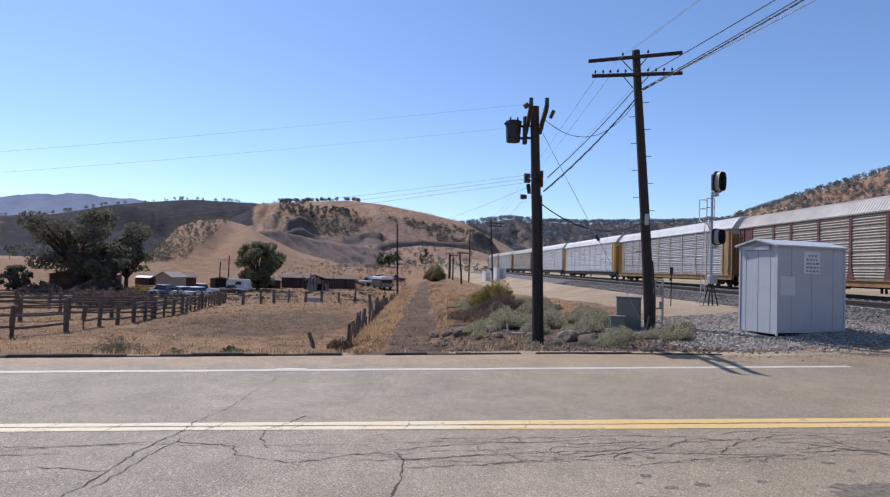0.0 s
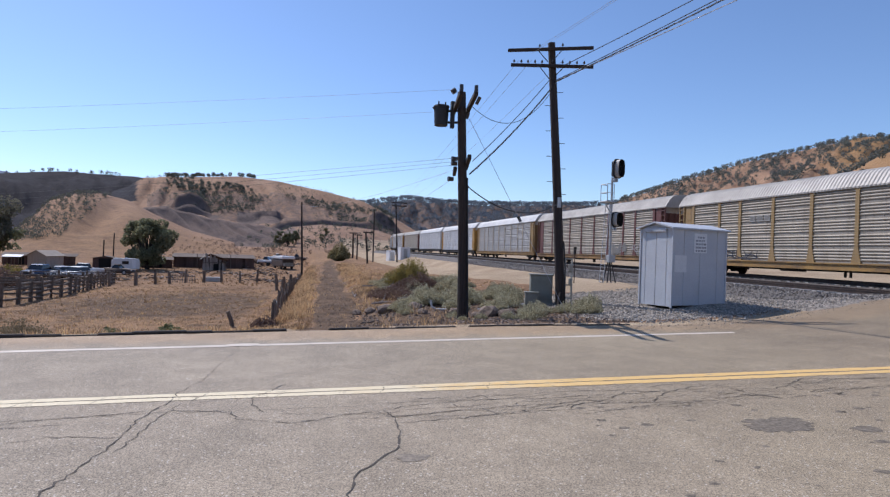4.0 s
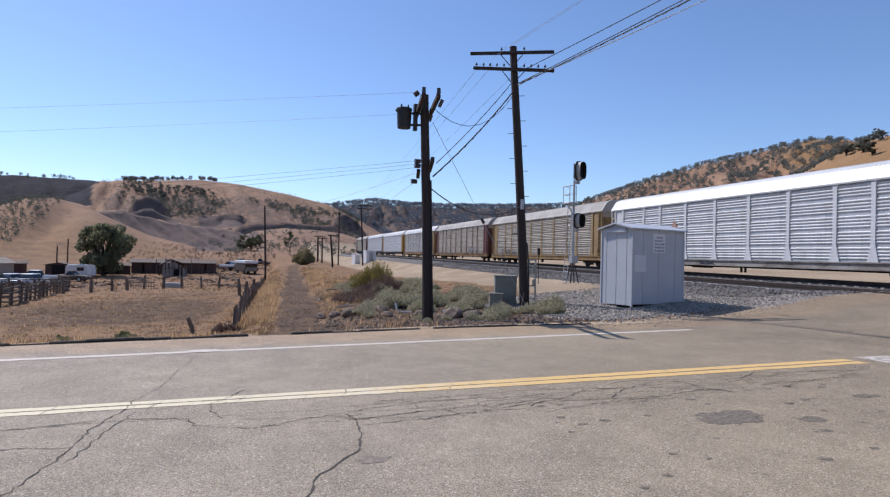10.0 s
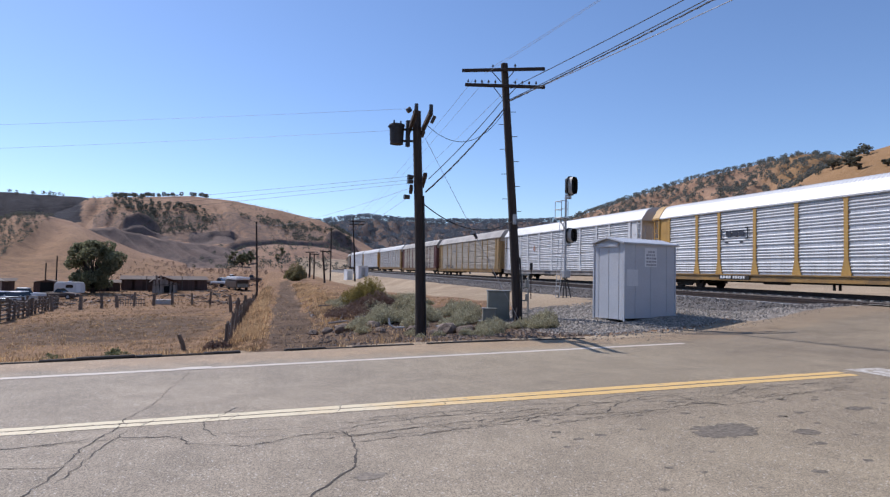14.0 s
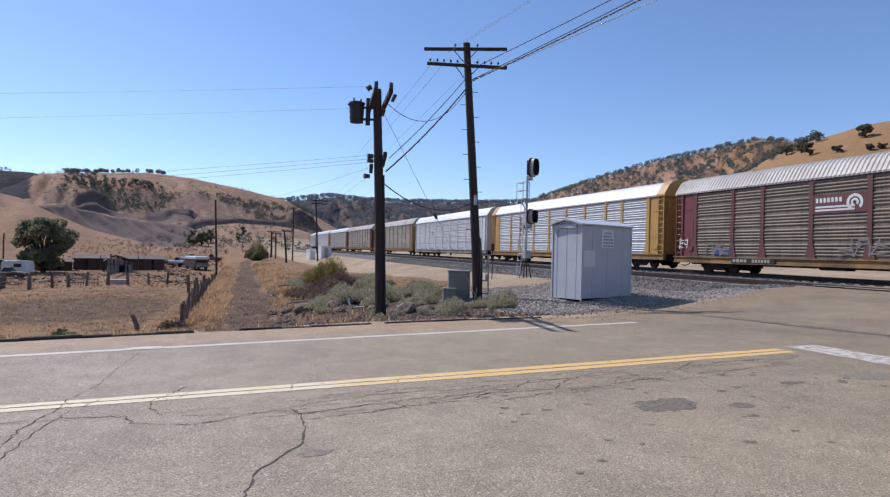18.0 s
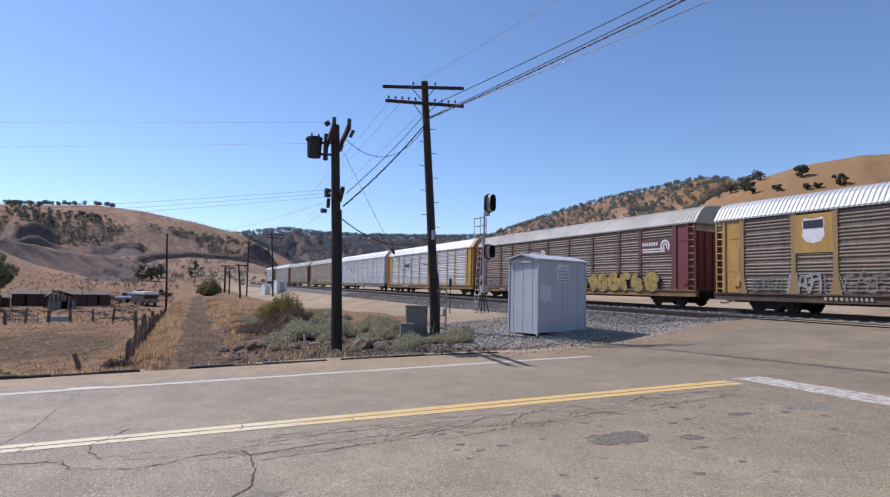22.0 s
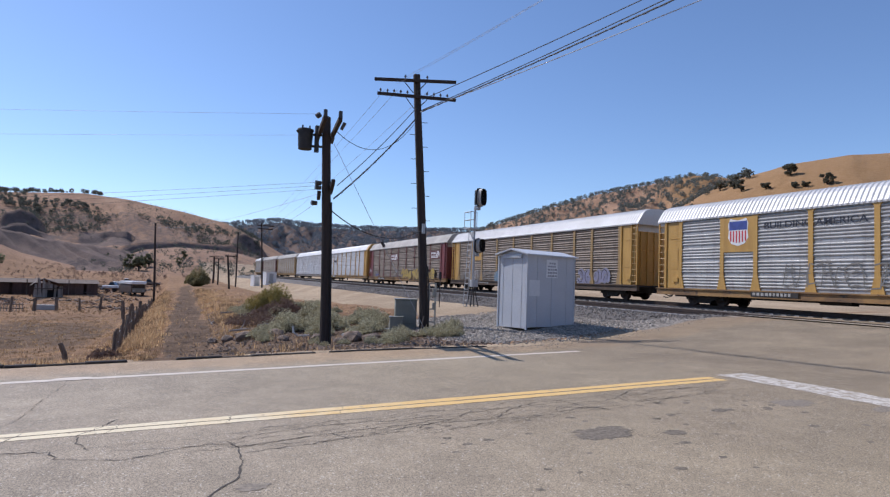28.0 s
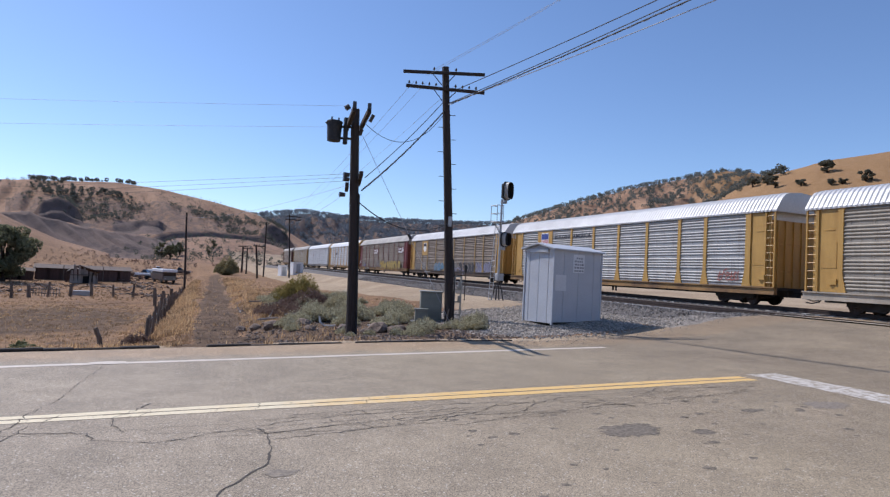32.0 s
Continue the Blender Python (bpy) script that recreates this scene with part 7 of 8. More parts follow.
        slab(q, "roof_sheet", [(-w / 2 - 0.2, -0.3, 1.52), (w / 2 + 0.2, -0.3, 1.52), (w / 2 + 0.2, 2.6, 1.95), (-w / 2 - 0.2, 2.6, 1.95)], 0.06, TIN)
    # vehicles in the yard
    road_car("estate_car", -24.3, 82.2, -14, CAR_BLUE, "dark blue estate car parked on bare dirt", 4.4, 1.75, 1.6)
    road_car("saloon_car", -22.4, 83.4, -40, CAR_WHITE, "pale saloon car parked on bare dirt", 4.3, 1.75, 1.35)
    road_car("saloon_car", -20.1, 81.6, -26, CAR_WHITE, "white car parked on bare dirt", 4.3, 1.8, 1.4)
    road_car("pickup_truck", -21.2, 89.5, -30, CAR_WHITE, "white pickup parked behind the other cars", 5.0, 1.85, 1.7, bed=True)
    road_car("pickup_truck", -18.2, 93.2, 78, CAR_BROWN, "dull brown old pickup in the yard", 4.6, 1.75, 1.45, bed=True)
    tr = thing("caravan", pose(-18.6, 101.8, g(-18.6, 101.8), 0, 0, 12), "small white caravan parked by a tree", "caravan", "parked vehicles")
    bm = bmesh.new()
    prism(bm, [(-1.9, 0.45), (1.9, 0.45), (1.95, 1.2), (1.8, 1.95), (1.2, 2.02), (-1.6, 2.02), (-1.9, 1.6)], -1.0, 1.0)
    bmesh.ops.bevel(bm, geom=bm.edges[:], offset=0.06, segments=2, affect="EDGES")
    part("body", bm, CAR_WHITE, tr)
    part("window", boxed(-0.5, -1.02, 1.15, 0.4, -1.004, 1.65), CAR_GLASS, tr)
    part("door", boxed(0.8, -1.02, 0.55, 1.35, -1.004, 1.8), SIGN_WHITE, tr)
    for sx in (-1, 1):
        part("wheel", tubed((0.1, sx * 0.8, 0.3), (0.1, sx * 1.0, 0.3), 0.3, n=16), TYRE, tr)
    part("vent", boxed(-0.2, -0.2, 2.02, 0.3, 0.2, 2.14), SIGN_WHITE, tr)
    rv = thing("camper_truck", pose(6.4, 116, g(6.0, 118), 0, 0, 16), "old brown camper truck with a white roof rack", "camper truck", "parked vehicles")
    bm = bmesh.new()
    prism(bm, [(-1.15, 0.5), (1.15, 0.5), (1.18, 1.6), (1.1, 2.0), (-1.1, 2.0), (-1.18, 1.6)], 0, 6.0)
    bmesh.ops.bevel(bm, geom=bm.edges[:], offset=0.08, segments=2, affect="EDGES")
    part("body", bm, CAR_BROWN, rv)
    part("windscreen", boxed(-1.0, -0.03, 1.3, 1.0, -0.004, 1.85), CAR_GLASS, rv)
    part("front_panel", boxed(-1.05, -0.05, 0.6, 1.05, -0.006, 1.3), GREEN_GREY, rv)
    part("rack", boxed(-1.25, -0.2, 2.0, 1.25, 5.6, 2.5, 0.06), SIGN_WHITE, rv)
    for sx in (-1, 1):
        for yy in (0.9, 4.6):
            part("wheel", tubed((sx * 0.9, yy, 0.4), (sx * 1.16, yy, 0.4), 0.4, n=16), TYRE, rv)
        part("headlight", tubed((sx * 0.75, -0.06, 0.85), (sx * 0.75, -0.02, 0.85), 0.12, n=12), LAMP_GLASS, rv)
    road_car("pickup_truck", 2.6, 131.0, 70, CAR_BROWN, "dull brown old pickup beside scrap", 4.8, 1.8, 1.6, bed=True)
    road_car("pickup_truck", 5.2, 141.0, 95, CAR_WHITE, "dusty white pickup at the edge of the yard", 5.0, 1.85, 1.7, bed=True)
    road_car("pickup_truck", 9.6, 143.0, 80, CAR_BROWN, "dark old pickup beside the path", 4.8, 1.8, 1.6, bed=True)
    # yard poles
    for x, y, top in ((-22.5, 105.5, 1.6), (-21.2, 106.0, 2.75)):
        plain_pole(x, y, top, 0.12, (), (0.1, 0), "thin dark wooden pole in the farmyard")
    # a low lattice pen, a trough and two farm trailers
    pen = thing("lattice_gate", pose(-7.2, 70.4, g(-7.2, 70.4), 0, 0, -24), "low grey lattice gate leaning on fence posts", "gate")
    for i in range(11):
        part("picket", boxed(-1.5 + i * 0.28, -0.02, 0.0, -1.44 + i * 0.28, 0.02, 0.85 + 0.1 * math.sin(i * 2.1)), GREY_BOARD, pen)
    for z in (0.25, 0.65):
        part("rail", boxed(-1.55, -0.05, z, 1.45, -0.021, z + 0.08), WOOD_GREY, pen)
    tr2 = thing("trough", pose(-4.2, 72.6, g(-4.2, 72.6), 0, 0, -4), "pale steel water trough by the fence", "trough")
    part("tub", boxed(-0.85, -0.3, 0.02, 0.85, 0.3, 0.5, 0.04), GALV, tr2)
    part("rim", boxed(-0.9, -0.34, 0.5, 0.9, 0.34, 0.54, 0.01), GALV, tr2)
    for x, y, turn, l in ((6.3, 134.0, 6, 4.6), (2.4, 126.0, -8, 3.2)):
        ft = thing("farm_trailer", pose(x, y, g(x, y), 0, 0, turn), "flat farm trailer loaded with pale sheets", "trailer", "farm trailers")
        part("bed", boxed(-l / 2, -0.9, 0.62, l / 2, 0.9, 0.75, 0.01), WOOD_GREY, ft)
        part("load", boxed(-l / 2 + 0.2, -0.8, 0.752, l / 2 - 0.4, 0.8, 1.15, 0.05), SIGN_WHITE, ft, "pale sheets stacked on the bed")
        part("drawbar", tubed((-l / 2, 0, 0.6), (-l / 2 - 1.1, 0, 0.35), 0.05, n=6), RUST, ft)
        for sx in (-0.5, 0.6):
            for sy in (-1, 1):
                part("wheel", tubed((sx, sy * 0.7, 0.33), (sx, sy * 0.92, 0.33), 0.33, n=14), TYRE, ft)
    # heaps of scrap wood and iron
    rnd = random.Random(77)
    for x, y, n, sp in ((3.3, 58.5, 16, 0.7), (3.9, 61.5, 16, 0.8), (2.2, 80, 14, 1.6), (1.5, 104, 12, 1.6), (3.2, 112, 14, 2.0), (-15.5, 62, 18, 1.8), (-19.0, 66, 22, 2.6), (-23.5, 70, 20, 2.8), (-14.0, 72, 16, 2.0), (-28.5, 76, 22, 3), (-33, 74, 22, 3), (-38, 78, 22, 3), (-31, 82, 18, 2.5), (-26, 66, 18, 2.5), (-43, 80, 20, 3), (-9.5, 92, 10, 1.6), (-3, 100, 10, 1.6), (5.5, 124, 16, 2.4), (8.5, 131, 16, 2.4), (1.0, 121, 14, 2.0), (-11, 97, 14, 2.0), (-1.5, 94, 12, 1.8), (-6, 101, 14, 2.2), (2.5, 97, 14, 2.0), (-13.5, 86, 14, 2.2), (0.5, 88, 12, 1.8), (0.6, 112, 18, 2.2), (4.4, 104, 18, 2.2), (-1.2, 118, 16, 2.4), (3.8, 137, 18, 2.6), (7.4, 126, 16, 2.2), (-0.4, 78, 14, 1.8), (2.9, 70, 16, 1.4), (-11.5, 79, 16, 2.4), (-16.8, 77, 18, 2.4)):
        h = thing("scrap_heap", pose(x, y, g(x, y)), "heap of old boards, posts and scrap iron", "scrap heap", "scrap heaps")
        for i in range(n):
            a, c = rnd.uniform(0, 360), rnd.uniform(-50, 50)
            w, l = rnd.uniform(0.03, 0.11), rnd.uniform(0.3, 0.95)
            bm = boxed(-l / 2, -w, -w * 0.6, l / 2, w, w * 0.6, 0.01, pose(rnd.gauss(0, sp * 0.5), rnd.gauss(0, sp * 0.3), rnd.uniform(0.03, 0.4), rnd.uniform(-30, 30), c * 0.5, a))
            part("board", bm, rnd.choice((WOOD_GREY, WOOD_GREY, RUST, GREY_BOARD, BARN_WALL)), h)


farm()
# ---- plants ----
# oak leaves paled in colour to stand in for distance haze
OAK_LEAF = leafy("oak_leaves", (0.12, 0.118, 0.085), (0.215, 0.205, 0.15), 0.75, 0.5)
TREE_LEAF = leafy("cottonwood_leaves", (0.155, 0.16, 0.095), (0.25, 0.255, 0.15), 0.75, 0.5)
DRY_WEED = leafy("dry_weed_stems", (0.17, 0.135, 0.08), (0.29, 0.235, 0.145))
OLIVE_LEAF = leafy("olive_bush_leaves", (0.23, 0.195, 0.095), (0.36, 0.31, 0.16))
SAGE_LEAF = leafy("sage_leaves", (0.2, 0.18, 0.105), (0.66, 0.61, 0.42))
RABBIT_LEAF = leafy("rabbitbrush_leaves", (0.23, 0.185, 0.06), (0.36, 0.29, 0.10))
DEAD_LEAF = leafy("dead_brush", (0.14, 0.092, 0.075), (0.23, 0.155, 0.12))
GREEN_WEED = leafy("green_weed", (0.15, 0.155, 0.075), (0.25, 0.25, 0.13))
STRAW = leafy("dry_straw", (0.48, 0.31, 0.16), (0.68, 0.475, 0.27), 0.75, 0.55)
STRAW_DARK = leafy("dark_straw", (0.22, 0.14, 0.08), (0.36, 0.24, 0.135))
# leaves of the far ridge, their blue-grey carrying the distance haze
HAZED_LEAF = leafy("hazed_far_leaves", (0.15, 0.175, 0.205), (0.21, 0.235, 0.26))
SLOPE_LEAF = leafy("slope_oak_leaves", (0.135, 0.15, 0.135), (0.205, 0.22, 0.195))
HILL_LEAF = leafy("far_oak_leaves", (0.095, 0.102, 0.085), (0.155, 0.16, 0.13))
BARK = plain("oak_bark", (0.075, 0.055, 0.042), (0.045, 0.035, 0.03), 0.95, scale=4, fine=15, stretch=(3, 3, 0.6), relief=0.8, dist=0.04)
ROCK = plain("brown_boulder", (0.27, 0.2, 0.15), (0.165, 0.12, 0.092), 0.9, scale=3, fine=18, relief=0.8, dist=0.03)
WHITE_PIPE = plain("white_plastic_pipe", (0.7, 0.68, 0.64), (0.6, 0.57, 0.52), 0.5, relief=0)


def leaf(V, F, p, size, rnd, flat=0.0):
    """One leaf clump: a bent, uneven quad."""
    a = Vector((rnd.gauss(0, 1), rnd.gauss(0, 1), rnd.gauss(0, 1) * (1 - flat))).normalized()
    b = a.cross(Vector((rnd.gauss(0, 1), rnd.gauss(0, 1), rnd.gauss(0, 1)))).normalized()
    a, b = a * size * rnd.uniform(0.6, 1.2), b * size * rnd.uniform(0.4, 0.9)
    k = len(V)
    c = a.cross(b).normalized() * size * 0.25
    V += [tuple(p - a), tuple(p - b * 0.9 + c), tuple(p + a * 0.9), tuple(p + b + c)]
    F.append((k, k + 1, k + 2))
    F.append((k, k + 2, k + 3))


def mesh_part(name, V, F, material, parent, label=""):
    me = bpy.data.meshes.new(name)
    me.from_pydata(V, [], F)
    me.materials.append(material)
    ob = new(name, me)
    ob.parent = parent
    if label:
        tagged(ob, label)
    return ob


def tree(x, y, trunk, height, spread, leaves, size, seed, label, material, base_gap=0.15, name="tree", blobs=26, fullness=1.0):
    """A tapered trunk, limbs that reach into the crown, and leaf clumps gathered in uneven masses with gaps."""
    rnd = random.Random(seed)
    t = thing(name, pose(x, y, land(x, y)), label, "tree", "trees")
    bm = bmesh.new()
    fork = height * (base_gap + 0.12)
    sweep(bm, [Vector((0, 0, -0.4)), Vector((0.05, 0, fork * 0.5)), Vector((0, 0.1, fork))], [trunk * 1.25, trunk, trunk * 0.9], 12)
    masses = []
    mid, tall = height * (1 + base_gap) / 2, height * (1 - base_gap) / 2
    for i in range(blobs):
        a, q, h = rnd.uniform(0, 2 * math.pi), math.sqrt(rnd.random()), rnd.uniform(-0.85, 0.8)
        lim = math.sqrt(1 - min(0.95, abs(h)) ** 2.4)
        r = spread * rnd.uniform(0.15, 0.30) * fullness
        c = Vector(((spread - r * 0.8) * q * lim * math.cos(a), (spread - r * 0.8) * q * lim * math.sin(a), mid + h * (tall - r * 0.4)))
        masses.append((c, r))
        p0 = Vector((0, 0.1, fork * rnd.uniform(0.75, 1)))
        bend = p0.lerp(c, 0.5) + Vector((rnd.gauss(0, 0.06), rnd.gauss(0, 0.06), 0.05)) * height
        sweep(bm, [p0, p0.lerp(bend, 0.6), bend.lerp(c, 0.35), c], [trunk * 0.42, trunk * 0.3, trunk * 0.17, trunk * 0.05], 6)
    part("trunk", bm, BARK, t)
    V, F = [], []
    weights = [r * r for _, r in masses]
    for i in range(leaves):
        c, r = rnd.choices(masses, weights)[0]
        v = Vector((rnd.gauss(0, 1), rnd.gauss(0, 1), rnd.gauss(0, 0.8))).normalized() * r * rnd.uniform(0.45, 1.12) ** 0.6
        v.z *= 0.75
        leaf(V, F, c + v, size, rnd)
    mesh_part("crown", V, F, material, t)
    return t


def bush_mesh(kind, r, h, n, size, seed, material):
    """A low bush of upright sprigs and leaf clumps."""
    rnd = random.Random(seed)
    V, F = [], []
    for i in range(n):
        a, q = rnd.uniform(0, 2 * math.pi), math.sqrt(rnd.random())
        lump = 0.75 + 0.35 * math.sin(3 * a + seed) * math.sin(2 * a + 1.3 * seed)
        top = h * math.sqrt(max(0.05, 1 - (q * 0.92) ** 2)) * lump
        z = top * rnd.uniform(0.25, 1.0) ** 0.6
        p = Vector((r * q * math.cos(a), r * q * math.sin(a), z))
        leaf(V, F, p, size * rnd.uniform(0.6, 1.3), rnd)
        if i % 3 == 0:
            k = len(V)
            d = Vector((p.x * 0.25, p.y * 0.25, 0))
            w = 0.012
            up = Vector((p.x * 1.1, p.y * 1.1, z + size * rnd.uniform(0.5, 2.0)))
            V += [(d.x - w, d.y, 0), (d.x + w, d.y, 0), tuple(up)]
            F.append((k, k + 1, k + 2))
    me = bpy.data.meshes.new(kind)
    me.from_pydata(V, [], F)
    me.materials.append(material)
    return me


def bushes():
    sage = [bush_mesh("sagebrush", 0.55, 0.5, 1900, 0.026, s, SAGE_LEAF) for s in (1, 2, 3, 4)]
    rnd = random.Random(5)
    spots = []
    # the bank between the path and the tracks
    for i in range(54):
        y = rnd.uniform(19.6, 33)
        u = rnd.uniform(4.6, 9.8)
        x = u + math.tan(HEAD) * (y - 16)
        if 8.0 < x < 10.8 and y < 19.9:
            continue
        spots.append((x, y, rnd.uniform(0.5, 1.1)))
    spots += [(8.1, 16.4, 0.85), (8.7, 16.9, 0.75), (7.8, 16.1, 0.55), (9.8, 16.3, 0.95), (10.15, 16.6, 0.8), (9.5, 15.9, 0.6), (6.9, 14.4, 0.6), (7.3, 14.8, 0.75), (6.6, 14.7, 0.5), (9.3, 16.6, 0.6), (5.0, 19.6, 1.0), (4.6, 19.0, 0.8), (5.7, 20.2, 1.0), (6.4, 18.6, 0.9), (5.6, 16.4, 0.5), (6.1, 15.6, 0.38), (4.4, 17.6, 0.5), (3.9, 15.4, 0.3), (5.2, 14.6, 0.3), (9.7, 15.6, 0.6), (7.6, 18.2, 0.9), (8.3, 18.6, 0.8)]
    for x, y, s in spots:
        ob = new("sagebrush", rnd.choice(sage))
        ob.matrix_basis = pose(x, y, land(x, y) - 0.03, 0, 0, rnd.uniform(0, 360)) @ Matrix.Diagonal((s, s, s * rnd.uniform(0.95, 1.4), 1))
        tagged(ob, "grey-green sagebrush on the dry bank", "bush", "sagebrush on the bank")
    big = (
        ("rabbitbrush", 7.2, 29.2, 1.05, 1.5, 4800, 0.045, RABBIT_LEAF, "tall yellow-green rabbitbrush on the bank"),
        ("rabbitbrush", 7.8, 30.0, 0.95, 1.5, 4200, 0.045, RABBIT_LEAF, "tall yellow-green rabbitbrush on the bank"),
        ("dead_bush", 7.15, 26.6, 1.1, 0.9, 4200, 0.04, DEAD_LEAF, "purple-brown dead brush on the bank"),
        ("dead_bush", 5.3, 23.4, 1.0, 0.6, 1800, 0.04, DEAD_LEAF, "brown dead brush on the bank"),
        ("round_bush", 12.2, 89.0, 1.7, 2.9, 3800, 0.11, OLIVE_LEAF, "round olive bush beside the old path"),
        ("yard_brush", -39.5, 83, 2.4, 1.7, 1600, 0.17, DEAD_LEAF, "dark dusty brush along the yard"),
        ("yard_brush", -33.5, 84, 2.6, 1.9, 1800, 0.17, DEAD_LEAF, "dark dusty brush along the yard"),
        ("yard_brush", -29, 87, 1.8, 1.4, 1200, 0.16, RABBIT_LEAF, "dusty green brush along the yard"),
        ("yard_brush", -18.2, 52.5, 2.2, 1.7, 2400, 0.11, DEAD_LEAF, "dark dead brush inside the corral"),
        ("yard_brush", -21.5, 55.5, 2.0, 1.5, 2000, 0.12, DEAD_LEAF, "dark dead brush inside the corral"),
        ("roadside_weed", -6.15, 19.4, 0.8, 0.75, 1300, 0.03, DRY_WEED, "olive-brown dry weed by the road"),
        ("roadside_weed", -3.2, 17.2, 0.5, 0.28, 500, 0.05, GREEN_WEED, "low green weed by the road edge"),
        ("roadside_weed", -1.5, 12.3, 0.26, 0.24, 420, 0.045, GREEN_WEED, "low green weed by the road edge"),
        ("roadside_weed", -2.45, 12.3, 0.3, 0.2, 380, 0.045, GREEN_WEED, "low green weed by the road edge"),
        ("roadside_weed", 0.4, 19.2, 0.5, 0.5, 600, 0.05, DEAD_LEAF, "dry brush at the foot of a fence"),
    )
    for i, (nm, x, y, r, h, n, size, mat, label) in enumerate(big):
        ob = new(nm, bush_mesh(nm, r, h, n, size, 20 + i, mat))
        ob.matrix_basis = pose(x, y, land(x, y) - 0.04)
        tagged(ob, label, "bush", "bushes")


def grass():
    """Dry tufts over the paddock's edge, the path's sides and the bank."""
    rnd = random.Random(9)
    for name, material, n, zone, label in (("dry_grass", STRAW, 17000, 0, "pale dry grass tufts"), ("dark_grass", STRAW_DARK, 9000, 1, "brown dry grass tufts"), ("stubble", STRAW_DARK, 9000, 2, "pale dry stubble over the paddock"), ("yard_weeds", STRAW_DARK, 3600, 3, "dry weeds across the farmyard")):
        V, F = [], []
        made = 0
        while made < n:
            if rnd.random() < 0.62:
                y = 11.8 + 40 * rnd.random() ** 2.0
                x = rnd.uniform(-26, 14)
            else:
                y = 12.5 + 60 * rnd.random() ** 1.5
                x = rnd.choice((rnd.gauss(0.85, 0.45), rnd.gauss(4.3, 0.7), rnd.gauss(4.9, 0.9), rnd.gauss(0.3, 0.7))) + math.tan(HEAD) * (y - 16)
            if zone == 3:
                x, y = rnd.uniform(-34, 6), rnd.uniform(60, 118)
            if zone == 2:
                x, y = rnd.uniform(-30, 1), 13 + 45 * rnd.random() ** 1.3
            e = road_edge(x)
            u = across(x, y)
            if y < e + 0.12 or (u > 9.0 and y < 23) or u > 11 or (1.4 < u - 0.018 * (y - 18) < 3.0 and rnd.random() < 0.9) or (3.0 < u < 9.5 and y < 20.5 and rnd.random() < 0.93):
                continue
            made += 1
            clump = noise.noise(Vector((x * 0.5, y * 0.5, zone * 7)))
            if clump < -0.1 and rnd.random() < 0.8:
                continue
            z = land(x, y) - 0.02
            if u < -0.6 and rnd.random() < 0.2:
                continue
            h = rnd.uniform(0.06, 0.18) * (0.62 if u < -0.6 and y > 16 else (1.6 if y > 20 else 0.75) if 0.1 < u < 1.4 else 1.25 if 3.4 < u < 5 else 0.8) * (1.0 + max(0, clump))
            if zone == 3:
                h *= 2.6
            for b in range(5):
                a = rnd.uniform(0, 2 * math.pi)
                w = rnd.uniform(0.006, 0.013) * (1 + 0.025 * y)
                ox, oy = rnd.gauss(0, 0.06), rnd.gauss(0, 0.06)
                lean = h * rnd.uniform(0.15, 0.7)
                k = len(V)
                ca, sa = math.cos(a), math.sin(a)
                V += [(x + ox - sa * w, y + oy + ca * w, z), (x + ox + sa * w, y + oy - ca * w, z), (x + ox + ca * lean, y + oy + sa * lean, z + h * rnd.uniform(0.7, 1.1))]
                F.append((k, k + 1, k + 2))
        tagged(sheet(name, V, F, material), label, "grass", kind="stuff")


def pebble_mesh(seed, material, r=1.0, flat=0.7):
    rnd = random.Random(seed)
    bm = bmesh.new()
    bmesh.ops.create_icosphere(bm, subdivisions=2, radius=r)
    for v in bm.verts:
        v.co *= 1 + 0.35 * noise.noise(v.co * 1.3 + Vector((seed * 5, 0, 0))) + rnd.uniform(-0.06, 0.06)
        v.co.z *= flat
    me = bpy.data.meshes.new("stone")
    bm.to_mesh(me)
    bm.free()
    me.materials.append(material)
    return me


